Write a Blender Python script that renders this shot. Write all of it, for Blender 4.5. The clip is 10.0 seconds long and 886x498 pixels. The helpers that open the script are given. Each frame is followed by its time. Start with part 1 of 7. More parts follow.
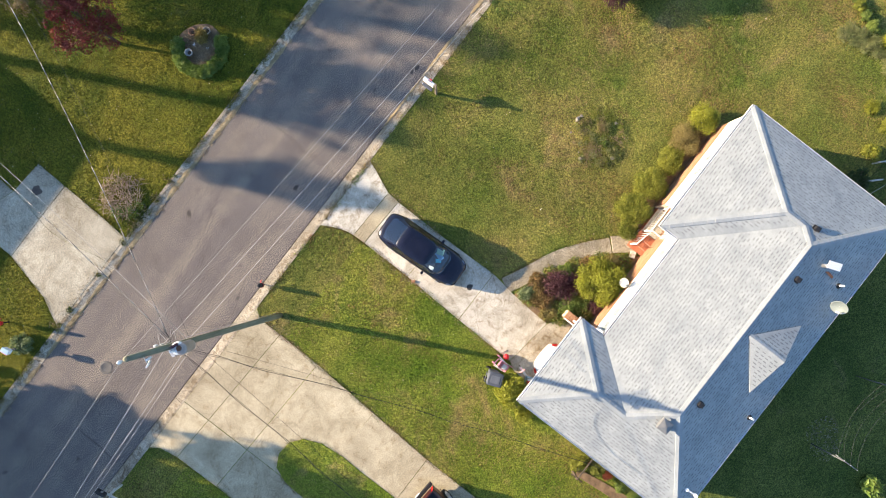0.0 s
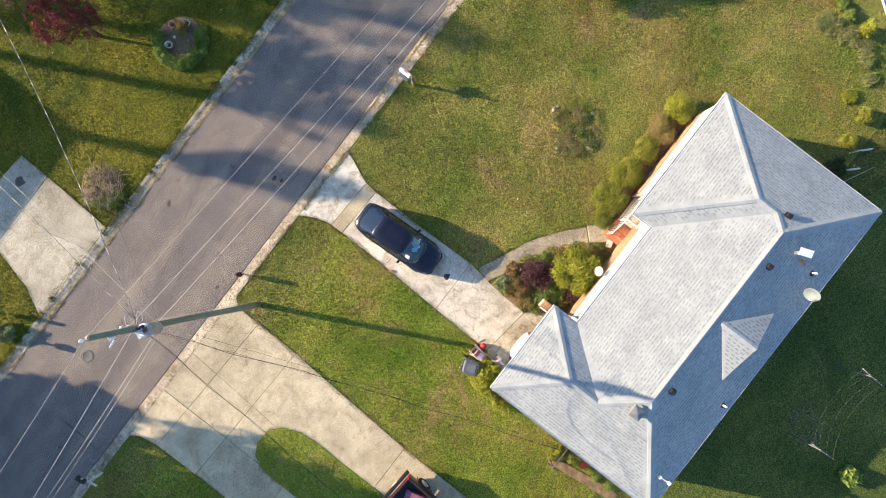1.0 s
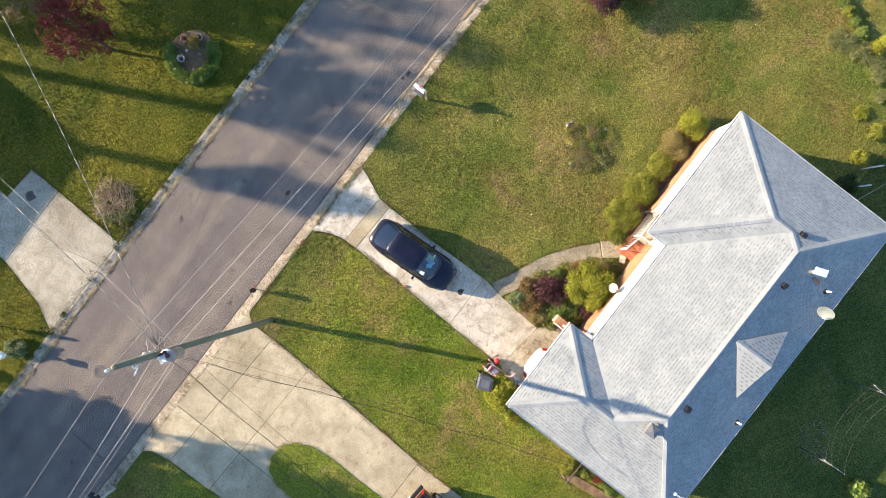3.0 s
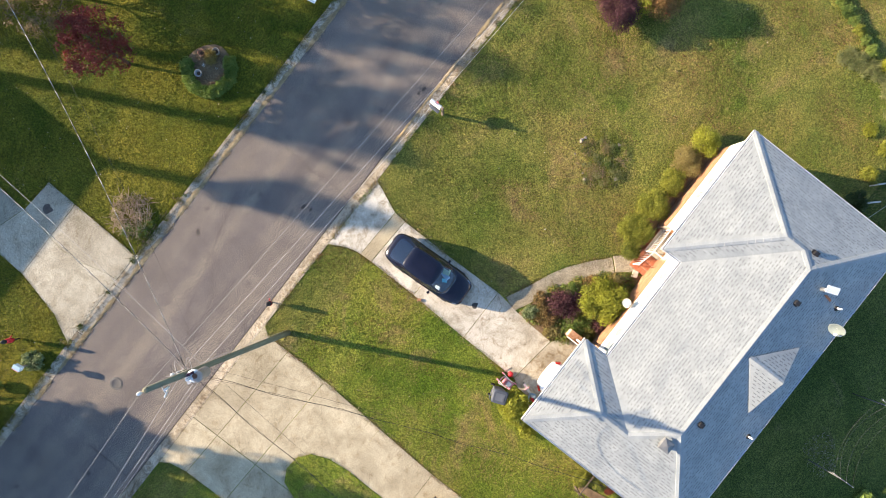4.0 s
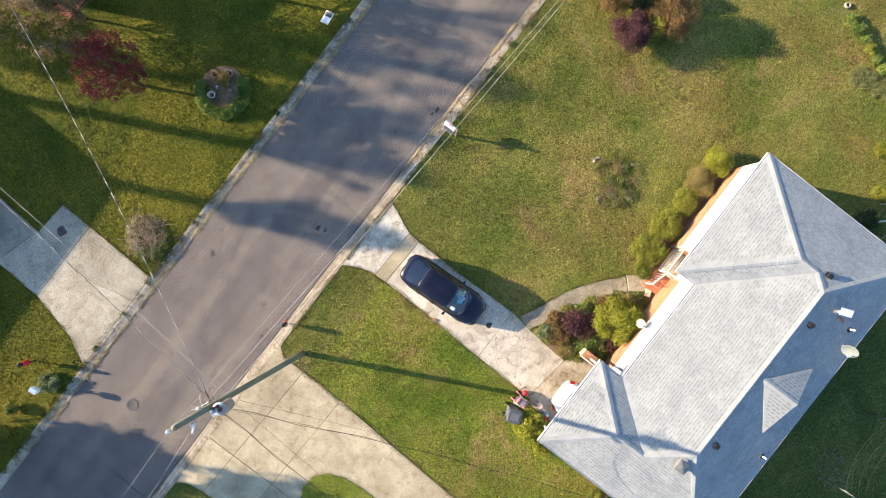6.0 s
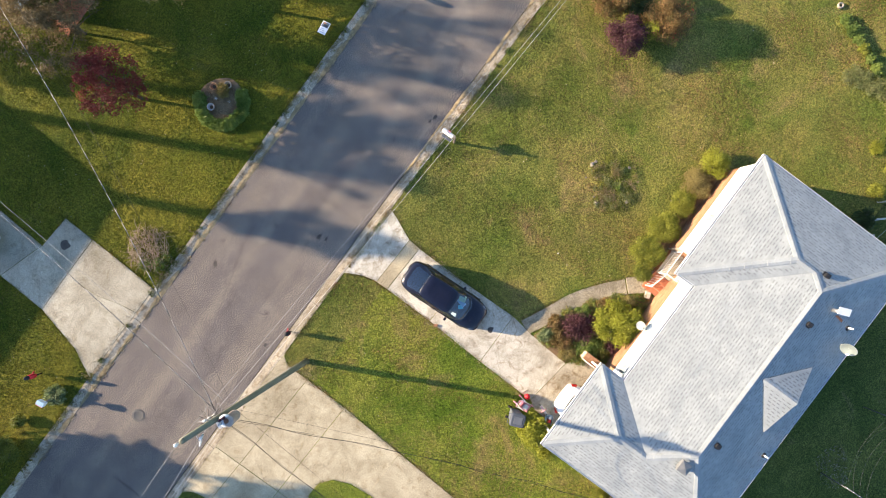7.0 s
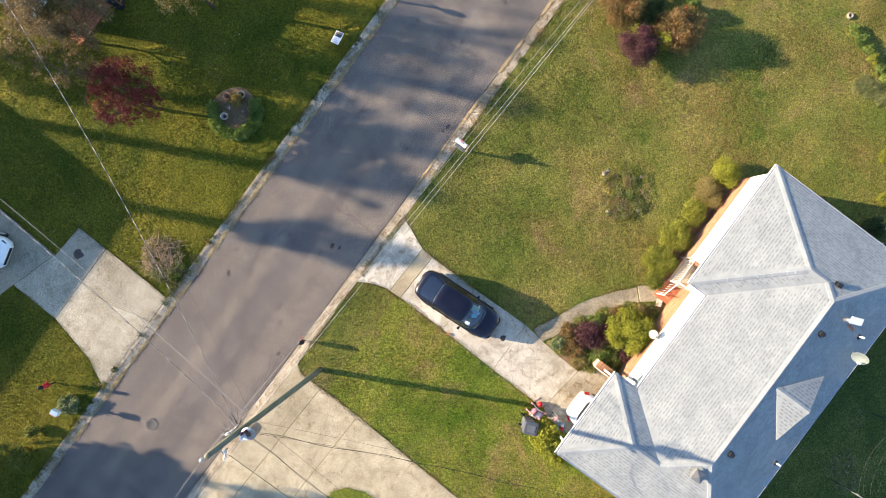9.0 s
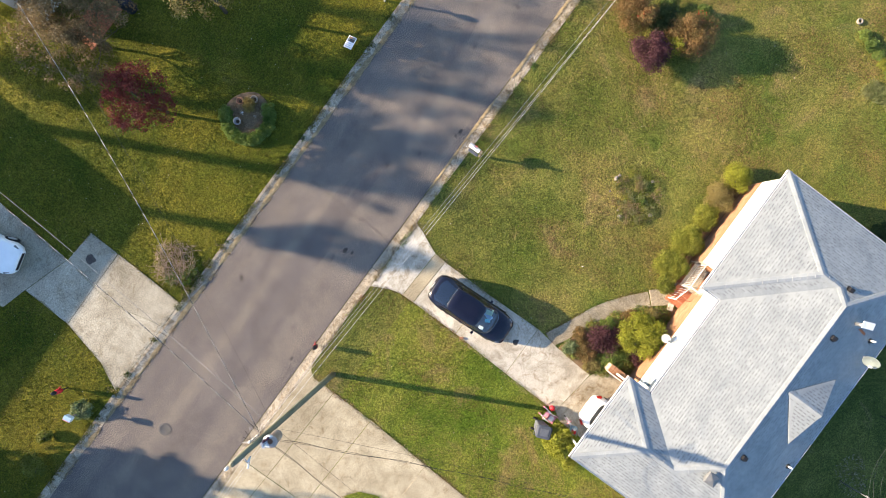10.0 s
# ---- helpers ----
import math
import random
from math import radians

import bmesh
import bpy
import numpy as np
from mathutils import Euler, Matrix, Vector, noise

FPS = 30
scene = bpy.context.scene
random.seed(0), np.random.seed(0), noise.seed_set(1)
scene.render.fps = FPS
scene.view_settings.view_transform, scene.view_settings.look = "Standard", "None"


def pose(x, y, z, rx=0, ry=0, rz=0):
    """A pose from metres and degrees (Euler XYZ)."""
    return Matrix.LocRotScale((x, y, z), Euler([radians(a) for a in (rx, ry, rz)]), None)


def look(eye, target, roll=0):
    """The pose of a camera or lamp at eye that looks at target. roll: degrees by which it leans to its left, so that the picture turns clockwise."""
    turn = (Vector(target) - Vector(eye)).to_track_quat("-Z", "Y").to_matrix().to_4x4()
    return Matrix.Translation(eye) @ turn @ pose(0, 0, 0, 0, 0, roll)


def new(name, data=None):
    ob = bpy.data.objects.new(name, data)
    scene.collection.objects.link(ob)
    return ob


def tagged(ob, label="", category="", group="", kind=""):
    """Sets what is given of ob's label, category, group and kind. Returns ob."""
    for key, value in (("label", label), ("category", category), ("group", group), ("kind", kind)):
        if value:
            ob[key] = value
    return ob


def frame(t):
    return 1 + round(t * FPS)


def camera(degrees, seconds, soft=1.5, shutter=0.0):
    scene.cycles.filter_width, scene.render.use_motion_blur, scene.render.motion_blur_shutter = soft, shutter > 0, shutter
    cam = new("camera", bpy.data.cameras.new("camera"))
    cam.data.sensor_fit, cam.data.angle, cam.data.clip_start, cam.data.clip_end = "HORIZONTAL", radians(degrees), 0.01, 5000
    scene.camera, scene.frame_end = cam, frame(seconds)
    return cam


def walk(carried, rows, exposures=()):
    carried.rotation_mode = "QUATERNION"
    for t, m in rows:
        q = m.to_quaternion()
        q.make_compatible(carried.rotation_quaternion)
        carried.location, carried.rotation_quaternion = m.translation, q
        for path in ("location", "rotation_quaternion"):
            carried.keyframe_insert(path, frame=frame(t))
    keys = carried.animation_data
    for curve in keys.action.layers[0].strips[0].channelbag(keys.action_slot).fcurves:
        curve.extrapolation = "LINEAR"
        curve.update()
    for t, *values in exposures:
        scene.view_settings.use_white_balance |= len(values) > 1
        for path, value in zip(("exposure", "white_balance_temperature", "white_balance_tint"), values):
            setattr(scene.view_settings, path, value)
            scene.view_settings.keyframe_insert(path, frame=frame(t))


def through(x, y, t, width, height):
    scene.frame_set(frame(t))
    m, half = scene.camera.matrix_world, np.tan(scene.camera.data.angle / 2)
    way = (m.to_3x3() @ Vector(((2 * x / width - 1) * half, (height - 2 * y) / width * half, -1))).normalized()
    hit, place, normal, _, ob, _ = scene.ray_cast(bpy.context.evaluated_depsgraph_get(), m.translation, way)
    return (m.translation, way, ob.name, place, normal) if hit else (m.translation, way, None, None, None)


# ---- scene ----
cam = camera(87.6, 10.0, soft=0.5)
PATH = [
    (0, -1.01, 0.538, 22.872, -0.112, 0.08, -52.345),
    (0.5, -0.859, -0.196, 23.022, 0.014, 0.32, -52.348),
    (1, -0.688, -0.89, 22.996, 0.147, 0.57, -52.378),
    (1.5, -0.588, -1.165, 22.931, 0.215, 0.647, -52.379),
    (2, -0.522, -0.869, 22.901, 0.15, 0.541, -52.334),
    (2.5, -0.506, -0.267, 22.928, -0.077, 0.307, -52.399),
    (4, -0.382, 1.52, 23.232, -0.472, -0.175, -52.139),
    (4.5, -0.276, 2.04, 23.293, -0.651, -0.299, -52.11),
    (5, -0.197, 2.46, 23.296, -0.7, -0.38, -52.058),
    (5.5, -0.06, 2.707, 23.279, -0.844, -0.403, -52.063),
    (7, 0.34, 3.072, 23.497, -0.923, -0.361, -53.514),
    (7.5, 0.466, 3.098, 23.555, -0.938, -0.293, -53.573),
    (8, 0.46, 3.198, 23.553, -0.893, -0.352, -53.59),
    (8.5, 0.351, 3.585, 23.563, -0.917, -0.498, -53.606),
    (9, 0.262, 3.972, 23.582, -0.981, -0.633, -53.576),
    (9.5, 0.177, 4.336, 23.614, -1.098, -0.766, -53.63),
    (10, 0.039, 4.795, 23.628, -1.153, -0.98, -53.634),
]
walk(cam, [(t, pose(x, y, z, rx, ry, rz)) for t, x, y, z, rx, ry, rz in PATH],
     exposures=((0.0, 2.08, 7150, 12), (10.0, 2.08, 7150, 12)))

# ---- light: low late sun from across the street, clear sky ----
SUN_EL, SUN_AZ = radians(15.2), radians(116.5)      # azimuth of the sun, from +x towards +y
TO_SUN = Vector((math.cos(SUN_EL) * math.cos(SUN_AZ), math.cos(SUN_EL) * math.sin(SUN_AZ), math.sin(SUN_EL)))
world = bpy.data.worlds.new("sky")
scene.world = world
world.use_nodes = True
wn = world.node_tree.nodes
sky = wn.new("ShaderNodeTexSky")
sky.sky_type, sky.sun_disc = "NISHITA", False
sky.sun_elevation, sky.sun_rotation = SUN_EL, math.pi / 2 - SUN_AZ
sky.air_density, sky.dust_density, sky.ozone_density = 1.0, 0.8, 4.0
wn["Background"].inputs["Strength"].default_value = 0.110
world.node_tree.links.new(sky.outputs[0], wn["Background"].inputs["Color"])
sun = new("sun", bpy.data.lights.new("sun", "SUN"))
sun.data.energy, sun.data.angle, sun.data.color = 4.15, radians(0.48), (1.0, 0.85, 0.66)
sun.matrix_world = look((0, 0, 60), Vector((0, 0, 60)) - TO_SUN)

# ---- materials ----


class Nodes:
    """A small wrapper round a material's node tree."""

    def __init__(self, name, rough=0.8, metal=0.0, spec=0.3):
        self.mat = bpy.data.materials.new(name)
        self.mat.use_nodes = True
        self.tree = self.mat.node_tree
        self.bsdf = self.tree.nodes["Principled BSDF"]
        self.bsdf.inputs["Roughness"].default_value = rough
        self.bsdf.inputs["Metallic"].default_value = metal
        self.bsdf.inputs["Specular IOR Level"].default_value = spec
        self.place = self.tree.nodes.new("ShaderNodeNewGeometry")

    def link(self, a, b):
        self.tree.links.new(a, b)

    def stretched(self, scale):
        m = self.tree.nodes.new("ShaderNodeMapping")
        m.inputs["Scale"].default_value = scale
        self.link(self.place.outputs["Position"], m.inputs["Vector"])
        return m.outputs[0]

    def noise(self, scale, detail=4.0, rough=0.55, vector=None, distortion=0.0):
        n = self.tree.nodes.new("ShaderNodeTexNoise")
        n.inputs["Scale"].default_value, n.inputs["Detail"].default_value = scale, detail
        n.inputs["Roughness"].default_value, n.inputs["Distortion"].default_value = rough, distortion
        self.link(vector if vector else self.place.outputs["Position"], n.inputs["Vector"])
        return n.outputs["Fac"]

    def voronoi(self, scale, feature="F1", vector=None):
        n = self.tree.nodes.new("ShaderNodeTexVoronoi")
        n.feature = feature
        n.inputs["Scale"].default_value = scale
        self.link(vector if vector else self.place.outputs["Position"], n.inputs["Vector"])
        return n.outputs["Distance"]

    def ramp(self, fac, *stops):
        r = self.tree.nodes.new("ShaderNodeValToRGB")
        e = r.color_ramp.elements
        while len(e) < len(stops):
            e.new(0.5)
        for el, (p, col) in zip(e, stops):
            el.position = p
            el.color = (*col, 1.0) if len(col) == 3 else col
        self.link(fac, r.inputs["Fac"])
        return r.outputs["Color"]

    def mix(self, fac, a, b, kind="MIX"):
        m = self.tree.nodes.new("ShaderNodeMix")
        m.data_type, m.blend_type = "RGBA", kind
        for value, socket in ((fac, m.inputs[0]), (a, m.inputs[6]), (b, m.inputs[7])):
            if isinstance(value, (int, float)):
                socket.default_value = value
            elif isinstance(value, tuple):
                socket.default_value = (*value, 1.0)
            else:
                self.link(value, socket)
        return m.outputs[2]

    def maths(self, op, a, b=0.0):
        m = self.tree.nodes.new("ShaderNodeMath")
        m.operation = op
        for value, socket in ((a, m.inputs[0]), (b, m.inputs[1])):
            if isinstance(value, (int, float)):
                socket.default_value = value
            else:
                self.link(value, socket)
        return m.outputs[0]

    def colour(self, socket):
        if isinstance(socket, tuple):
            self.bsdf.inputs["Base Color"].default_value = (*socket, 1.0)
        else:
            self.link(socket, self.bsdf.inputs["Base Color"])
        return self

    def bump(self, height, strength=0.4, distance=0.02):
        b = self.tree.nodes.new("ShaderNodeBump")
        b.inputs["Strength"].default_value, b.inputs["Distance"].default_value = strength, distance
        self.link(height, b.inputs["Height"])
        self.link(b.outputs[0], self.bsdf.inputs["Normal"])
        return self

    def object_random(self):
        return self.tree.nodes.new("ShaderNodeObjectInfo").outputs["Random"]

    def island_random(self):
        return self.place.outputs["Random Per Island"]


def lighter(col, k):
    return tuple(min(1.0, c * k) for c in col)


def surface(name, col, rough=0.75, metal=0.0, spec=0.3, wear=0.25, size=3.0, grain=60.0, relief=0.2, depth=0.004):
    """A painted, cast or moulded surface: blotches, fine grain and a slight relief."""
    n = Nodes(name, rough, metal, spec)
    big = n.ramp(n.noise(size), (0.3, lighter(col, 1 - wear)), (0.7, lighter(col, 1 + wear * 0.6)))
    fine = n.ramp(n.noise(grain, 3), (0.35, (0.82, 0.82, 0.82)), (0.65, (1.0, 1.0, 1.0)))
    n.colour(n.mix(1.0, big, fine, "MULTIPLY"))
    n.bump(n.noise(grain, 3), relief, depth)
    return n.mat


def lawn(name, a, b, straw, dry):
    n = Nodes(name, 0.9, spec=0.1)
    patch = n.ramp(n.noise(0.22, 5, 0.6), (0.36, a), (0.62, b))
    tuft = n.ramp(n.noise(4.5, 6, 0.75, distortion=0.6), (0.30, (0.75, 0.77, 0.73)), (0.55, (1.0, 1.0, 1.0)), (0.78, (1.18, 1.16, 1.1)))
    base = n.mix(1.0, patch, tuft, "MULTIPLY")
    where = n.ramp(n.noise(0.45, 6, 0.7, distortion=0.8), (dry, (0.0, 0.0, 0.0)), (dry + 0.16, (0.8, 0.8, 0.8)))
    base = n.mix(where, base, straw)
    vigour = n.ramp(n.noise(0.28, 6, 0.68, n.stretched((0.75, 1.25, 1.0)), 1.4), (0.38, (0.80, 0.86, 0.82)), (0.50, (1.0, 1.0, 1.0)), (0.62, (1.20, 1.15, 1.24)))
    base = n.mix(0.85, base, n.mix(1.0, base, vigour, "MULTIPLY"))
    blades = n.ramp(n.noise(15, 4, 0.88), (0.38, (0.34, 0.36, 0.32)), (0.5, (0.95, 0.95, 0.95)), (0.62, (2.0, 1.9, 1.65)))
    n.colour(n.mix(1.0, base, blades, "MULTIPLY"))
    height = n.maths("ADD", n.noise(17, 5, 0.8), n.maths("MULTIPLY", n.noise(4.5, 4, 0.6), 1.0))
    n.bump(height, 1.0, 0.065)
    return n.mat


def leaf(name, col, other, spread=0.5, through=0.35):
    n = Nodes(name, 0.55, spec=0.3)
    tone = n.ramp(n.island_random(), (0.0, lighter(col, 0.55)), (0.45, col), (1.0, other))
    tone = n.mix(spread, tone, n.ramp(n.noise(1.3), (0.35, lighter(col, 0.75)), (0.65, other)))
    n.colour(tone)
    trans = n.tree.nodes.new("ShaderNodeBsdfTranslucent")
    n.link(tone, trans.inputs["Color"])
    both = n.tree.nodes.new("ShaderNodeMixShader")
    both.inputs[0].default_value = through
    n.link(n.bsdf.outputs[0], both.inputs[1])
    n.link(trans.outputs[0], both.inputs[2])
    n.link(both.outputs[0], n.tree.nodes["Material Output"].inputs["Surface"])
    return n.mat


def blade(name, green, gold, tan, share, rust=0.66):
    """Grass blades: every blade its own tone, in ragged patches of green, gold, dry tan and rusty thatch."""
    n = Nodes(name, 0.6, spec=0.2)
    r = n.island_random()
    fresh = n.ramp(r, (0.0, lighter(green, 0.28)), (0.55, green), (1.0, lighter(green, 1.7)))
    golden = n.ramp(r, (0.0, lighter(gold, 0.30)), (0.55, gold), (1.0, lighter(gold, 1.45)))
    dried = n.ramp(r, (0.0, lighter(tan, 0.32)), (0.55, tan), (1.0, lighter(tan, 1.75)))
    thatch = n.ramp(r, (0.0, (0.07, 0.04, 0.02)), (0.6, (0.21, 0.100, 0.042)), (1.0, (0.32, 0.18, 0.085)))

    def ragged(low, fine, w, start, width, distortion=0.7, vector=None):
        both = n.maths("ADD", n.maths("MULTIPLY", n.noise(low, 4, 0.6, vector, distortion), w), n.maths("MULTIPLY", n.noise(fine, 5, 0.8), 1 - w))
        return n.ramp(both, (start, (0.0, 0.0, 0.0)), (start + width, (0.95, 0.95, 0.95)))

    tone = n.mix(ragged(0.42, 2.6, 0.62, 0.45, 0.08, 0.8), fresh, golden)
    tone = n.mix(ragged(0.42, 3.4, 0.6, share - 0.03, 0.09, 0.9), tone, dried)
    tone = n.mix(ragged(0.34, 3.9, 0.72, rust - 0.10, 0.14, 0.6, n.stretched((1.3, 0.6, 1.0))), tone, thatch)
    tuft = n.ramp(n.noise(13, 3, 0.75), (0.40, (0.52, 0.54, 0.52)), (0.5, (1.03, 1.03, 1.03)), (0.60, (1.48, 1.46, 1.46)))
    tone = n.mix(1.0, tone, tuft, "MULTIPLY")
    vigour = n.ramp(n.noise(0.28, 6, 0.68, n.stretched((0.75, 1.25, 1.0)), 1.4), (0.38, (0.80, 0.86, 0.82)), (0.50, (1.0, 1.0, 1.0)), (0.62, (1.20, 1.15, 1.24)))
    tone = n.mix(0.85, tone, n.mix(1.0, tone, vigour, "MULTIPLY"))
    n.colour(tone)
    trans = n.tree.nodes.new("ShaderNodeBsdfTranslucent")
    n.link(tone, trans.inputs["Color"])
    both = n.tree.nodes.new("ShaderNodeMixShader")
    both.inputs[0].default_value = 0.22
    n.link(n.bsdf.outputs[0], both.inputs[1])
    n.link(trans.outputs[0], both.inputs[2])
    n.link(both.outputs[0], n.tree.nodes["Material Output"].inputs["Surface"])
    return n.mat


def asphalt_material():
    n = Nodes("asphalt", 0.9, spec=0.25)
    along = n.stretched((0.05, 1.0, 1.0))
    base = n.ramp(n.noise(0.35, 5, 0.6), (0.3, (0.138, 0.121, 0.112)), (0.7, (0.193, 0.171, 0.157)))
    tracks = n.ramp(n.noise(0.9, 3, 0.5, along), (0.35, (0.80, 0.80, 0.83)), (0.65, (1.15, 1.12, 1.05)))
    base = n.mix(1.0, base, tracks, "MULTIPLY")
    worn = n.ramp(n.noise(1.1, 8, 0.75), (0.38, (0.86, 0.86, 0.88)), (0.62, (1.12, 1.11, 1.08)))
    base = n.mix(1.0, base, worn, "MULTIPLY")
    stone = n.ramp(n.voronoi(70), (0.0, (1.7, 1.65, 1.55)), (0.4, (0.95, 0.95, 0.95)), (0.8, (0.55, 0.55, 0.55)))
    base = n.mix(0.7, base, n.mix(1.0, base, stone, "MULTIPLY"))
    grit = n.ramp(n.noise(18, 4, 0.97), (0.40, (0.22, 0.22, 0.25)), (0.5, (0.95, 0.95, 0.95)), (0.60, (2.2, 2.12, 2.0)))
    base = n.mix(1.0, base, grit, "MULTIPLY")
    bent = n.mix(0.5, n.stretched((0.30, 1.0, 1.0)), n.noise(0.9, 7, 0.7))
    crack = n.ramp(n.voronoi(0.5, "DISTANCE_TO_EDGE", bent), (0.0, (0.30, 0.30, 0.30)), (0.0035, (1.0, 1.0, 1.0)))
    fine_crack = n.ramp(n.voronoi(1.5, "DISTANCE_TO_EDGE", bent), (0.0, (0.50, 0.50, 0.50)), (0.008, (1.0, 1.0, 1.0)))
    crazed = n.ramp(n.noise(0.23, 3, 0.5), (0.50, (0.0, 0.0, 0.0)), (0.58, (0.85, 0.85, 0.85)))
    base = n.mix(0.6, base, n.mix(1.0, base, crack, "MULTIPLY"))
    base = n.mix(crazed, base, n.mix(1.0, base, fine_crack, "MULTIPLY"))
    spots = n.ramp(n.noise(1.7, 2, 0.4), (0.70, (1.0, 1.0, 1.0)), (0.76, (0.45, 0.45, 0.47)))
    n.colour(n.mix(1.0, base, spots, "MULTIPLY"))
    n.bump(n.maths("ADD", n.voronoi(70), n.noise(28, 4, 0.8)), 0.5, 0.008)
    return n.mat


def concrete_material(name, light, dark, stain, stained=0.55, edge=0.13, gritty=1.0):
    n = Nodes(name, 0.85, spec=0.25)
    base = n.ramp(n.noise(0.9, 9, 0.72, distortion=0.4), (0.47 - edge, dark), (0.47 + edge, light))
    scour = n.ramp(n.noise(2.6, 9, 0.8, distortion=0.6), (stained, (1.0, 1.0, 1.0)), (stained + 0.10, stain))
    base = n.mix(1.0, base, scour, "MULTIPLY")
    wash = n.ramp(n.noise(0.35, 5, 0.65), (0.36, (0.76, 0.74, 0.71)), (0.52, (1.0, 1.0, 1.0)), (0.7, (1.12, 1.11, 1.10)))
    base = n.mix(1.0, base, wash, "MULTIPLY")
    grit = n.ramp(n.noise(15, 5, 0.95), (0.39, (0.40, 0.40, 0.40)), (0.5, (0.98, 0.98, 0.98)), (0.60, (1.42, 1.41, 1.38)))
    grit = n.mix(gritty, (1.0, 1.0, 1.0), grit)
    bent = n.mix(0.5, n.place.outputs["Position"], n.noise(0.8, 7, 0.7))
    crack = n.ramp(n.voronoi(0.42, "DISTANCE_TO_EDGE", bent), (0.0, (0.35, 0.32, 0.28)), (0.003, (1.0, 1.0, 1.0)))
    base = n.mix(0.45, base, n.mix(1.0, base, crack, "MULTIPLY"))
    tone = n.ramp(n.object_random(), (0.0, (0.88, 0.87, 0.86)), (1.0, (1.08, 1.08, 1.08)))
    n.colour(n.mix(1.0, n.mix(1.0, base, grit, "MULTIPLY"), tone, "MULTIPLY"))
    n.bump(n.maths("ADD", n.noise(40, 4, 0.8), n.noise(5, 5, 0.7)), 0.35, 0.008)
    return n.mat


def piece_material(name, cols, rough=0.85, by_object=True, grain=70.0, relief=0.3):
    n = Nodes(name, rough, spec=0.25)
    r = n.object_random() if by_object else n.island_random()
    stops = [(k / max(1, len(cols) - 1), col) for k, col in enumerate(cols)]
    base = n.ramp(r, *stops)
    fine = n.ramp(n.noise(grain, 4, 0.7), (0.3, (0.72, 0.72, 0.72)), (0.7, (1.12, 1.12, 1.12)))
    blot = n.ramp(n.noise(1.1, 5, 0.6), (0.35, (0.86, 0.87, 0.88)), (0.65, (1.05, 1.05, 1.04)))
    n.colour(n.mix(1.0, n.mix(1.0, base, fine, "MULTIPLY"), blot, "MULTIPLY"))
    n.bump(n.noise(grain, 4, 0.7), relief, 0.004)
    return n.mat


def wood_material(name, a, b, axis=(14.0, 14.0, 0.6)):
    n = Nodes(name, 0.85, spec=0.2)
    base = n.ramp(n.noise(1.0, 6, 0.6, n.stretched(axis)), (0.3, a), (0.7, b))
    n.colour(n.mix(0.4, base, n.ramp(n.noise(1.5, 4), (0.3, lighter(a, 0.7)), (0.7, b))))
    n.bump(n.noise(1.0, 6, 0.7, n.stretched(axis)), 0.5, 0.01)
    return n.mat


def glass_material(name, tint, see=0.75):
    """Clear or tinted pane: see-through with a mirror gloss."""
    n = Nodes(name)
    clear = n.tree.nodes.new("ShaderNodeBsdfTransparent")
    clear.inputs["Color"].default_value = (*tint, 1.0)
    gloss = n.tree.nodes.new("ShaderNodeBsdfGlossy")
    gloss.inputs["Roughness"].default_value = 0.02
    edge = n.tree.nodes.new("ShaderNodeLayerWeight")
    both = n.tree.nodes.new("ShaderNodeMixShader")
    n.link(n.maths("ADD", n.maths("MULTIPLY", n.maths("POWER", edge.outputs["Facing"], 5.0), 0.7), 0.8 - see), both.inputs[0])
    n.link(clear.outputs[0], both.inputs[1])
    n.link(gloss.outputs[0], both.inputs[2])
    n.link(both.outputs[0], n.tree.nodes["Material Output"].inputs["Surface"])
    return n.mat


def paint_material(name, col, rough=0.3):
    n = Nodes(name, rough, spec=0.5)
    n.bsdf.inputs["Coat Weight"].default_value = 0.1
    n.bsdf.inputs["Coat Roughness"].default_value = 0.08
    dust = n.ramp(n.noise(2.0, 6, 0.7), (0.35, col), (0.8, lighter(tuple(c + 0.004 for c in col), 1.1)))
    n.colour(dust)
    return n.mat


M_LAWN = lawn("lawn_grass", (0.098, 0.131, 0.023), (0.214, 0.200, 0.052), (0.26, 0.190, 0.086), 0.545)
M_LAWN_FAR = lawn("lush_grass", (0.067, 0.091, 0.010), (0.156, 0.143, 0.018), (0.175, 0.138, 0.045), 0.60)
# rear lawn: darker copy of the lawn, the house's shade put into its colour
M_LAWN_BACK = lawn("shade_tinted_grass", (0.050, 0.080, 0.019), (0.088, 0.108, 0.028), (0.15, 0.13, 0.07), 0.6)
M_LAWN_SIDE = lawn("side_grass", (0.098, 0.158, 0.017), (0.215, 0.226, 0.040), (0.28, 0.196, 0.088), 0.54)
M_ASPHALT = asphalt_material()
M_SLAB = concrete_material("driveway_concrete", (0.465, 0.397, 0.275), (0.332, 0.279, 0.186), (0.74, 0.69, 0.62), 0.53, 0.13, 0.65)
M_SLAB_GREY = concrete_material("grey_concrete", (0.40, 0.366, 0.290), (0.290, 0.262, 0.202), (0.72, 0.69, 0.63), 0.53, 0.10)
M_SLAB_PALE = concrete_material("pale_concrete", (0.585, 0.540, 0.455), (0.405, 0.366, 0.292), (0.60, 0.54, 0.47), 0.52, 0.07, 0.5)
M_SLAB_STAINED = concrete_material("stained_concrete", (0.43, 0.382, 0.300), (0.29, 0.252, 0.195), (0.62, 0.54, 0.45), 0.50, 0.10, 0.6)
M_KERB = concrete_material("kerb_concrete", (0.41, 0.358, 0.278), (0.235, 0.200, 0.147), (0.54, 0.47, 0.39), 0.49)
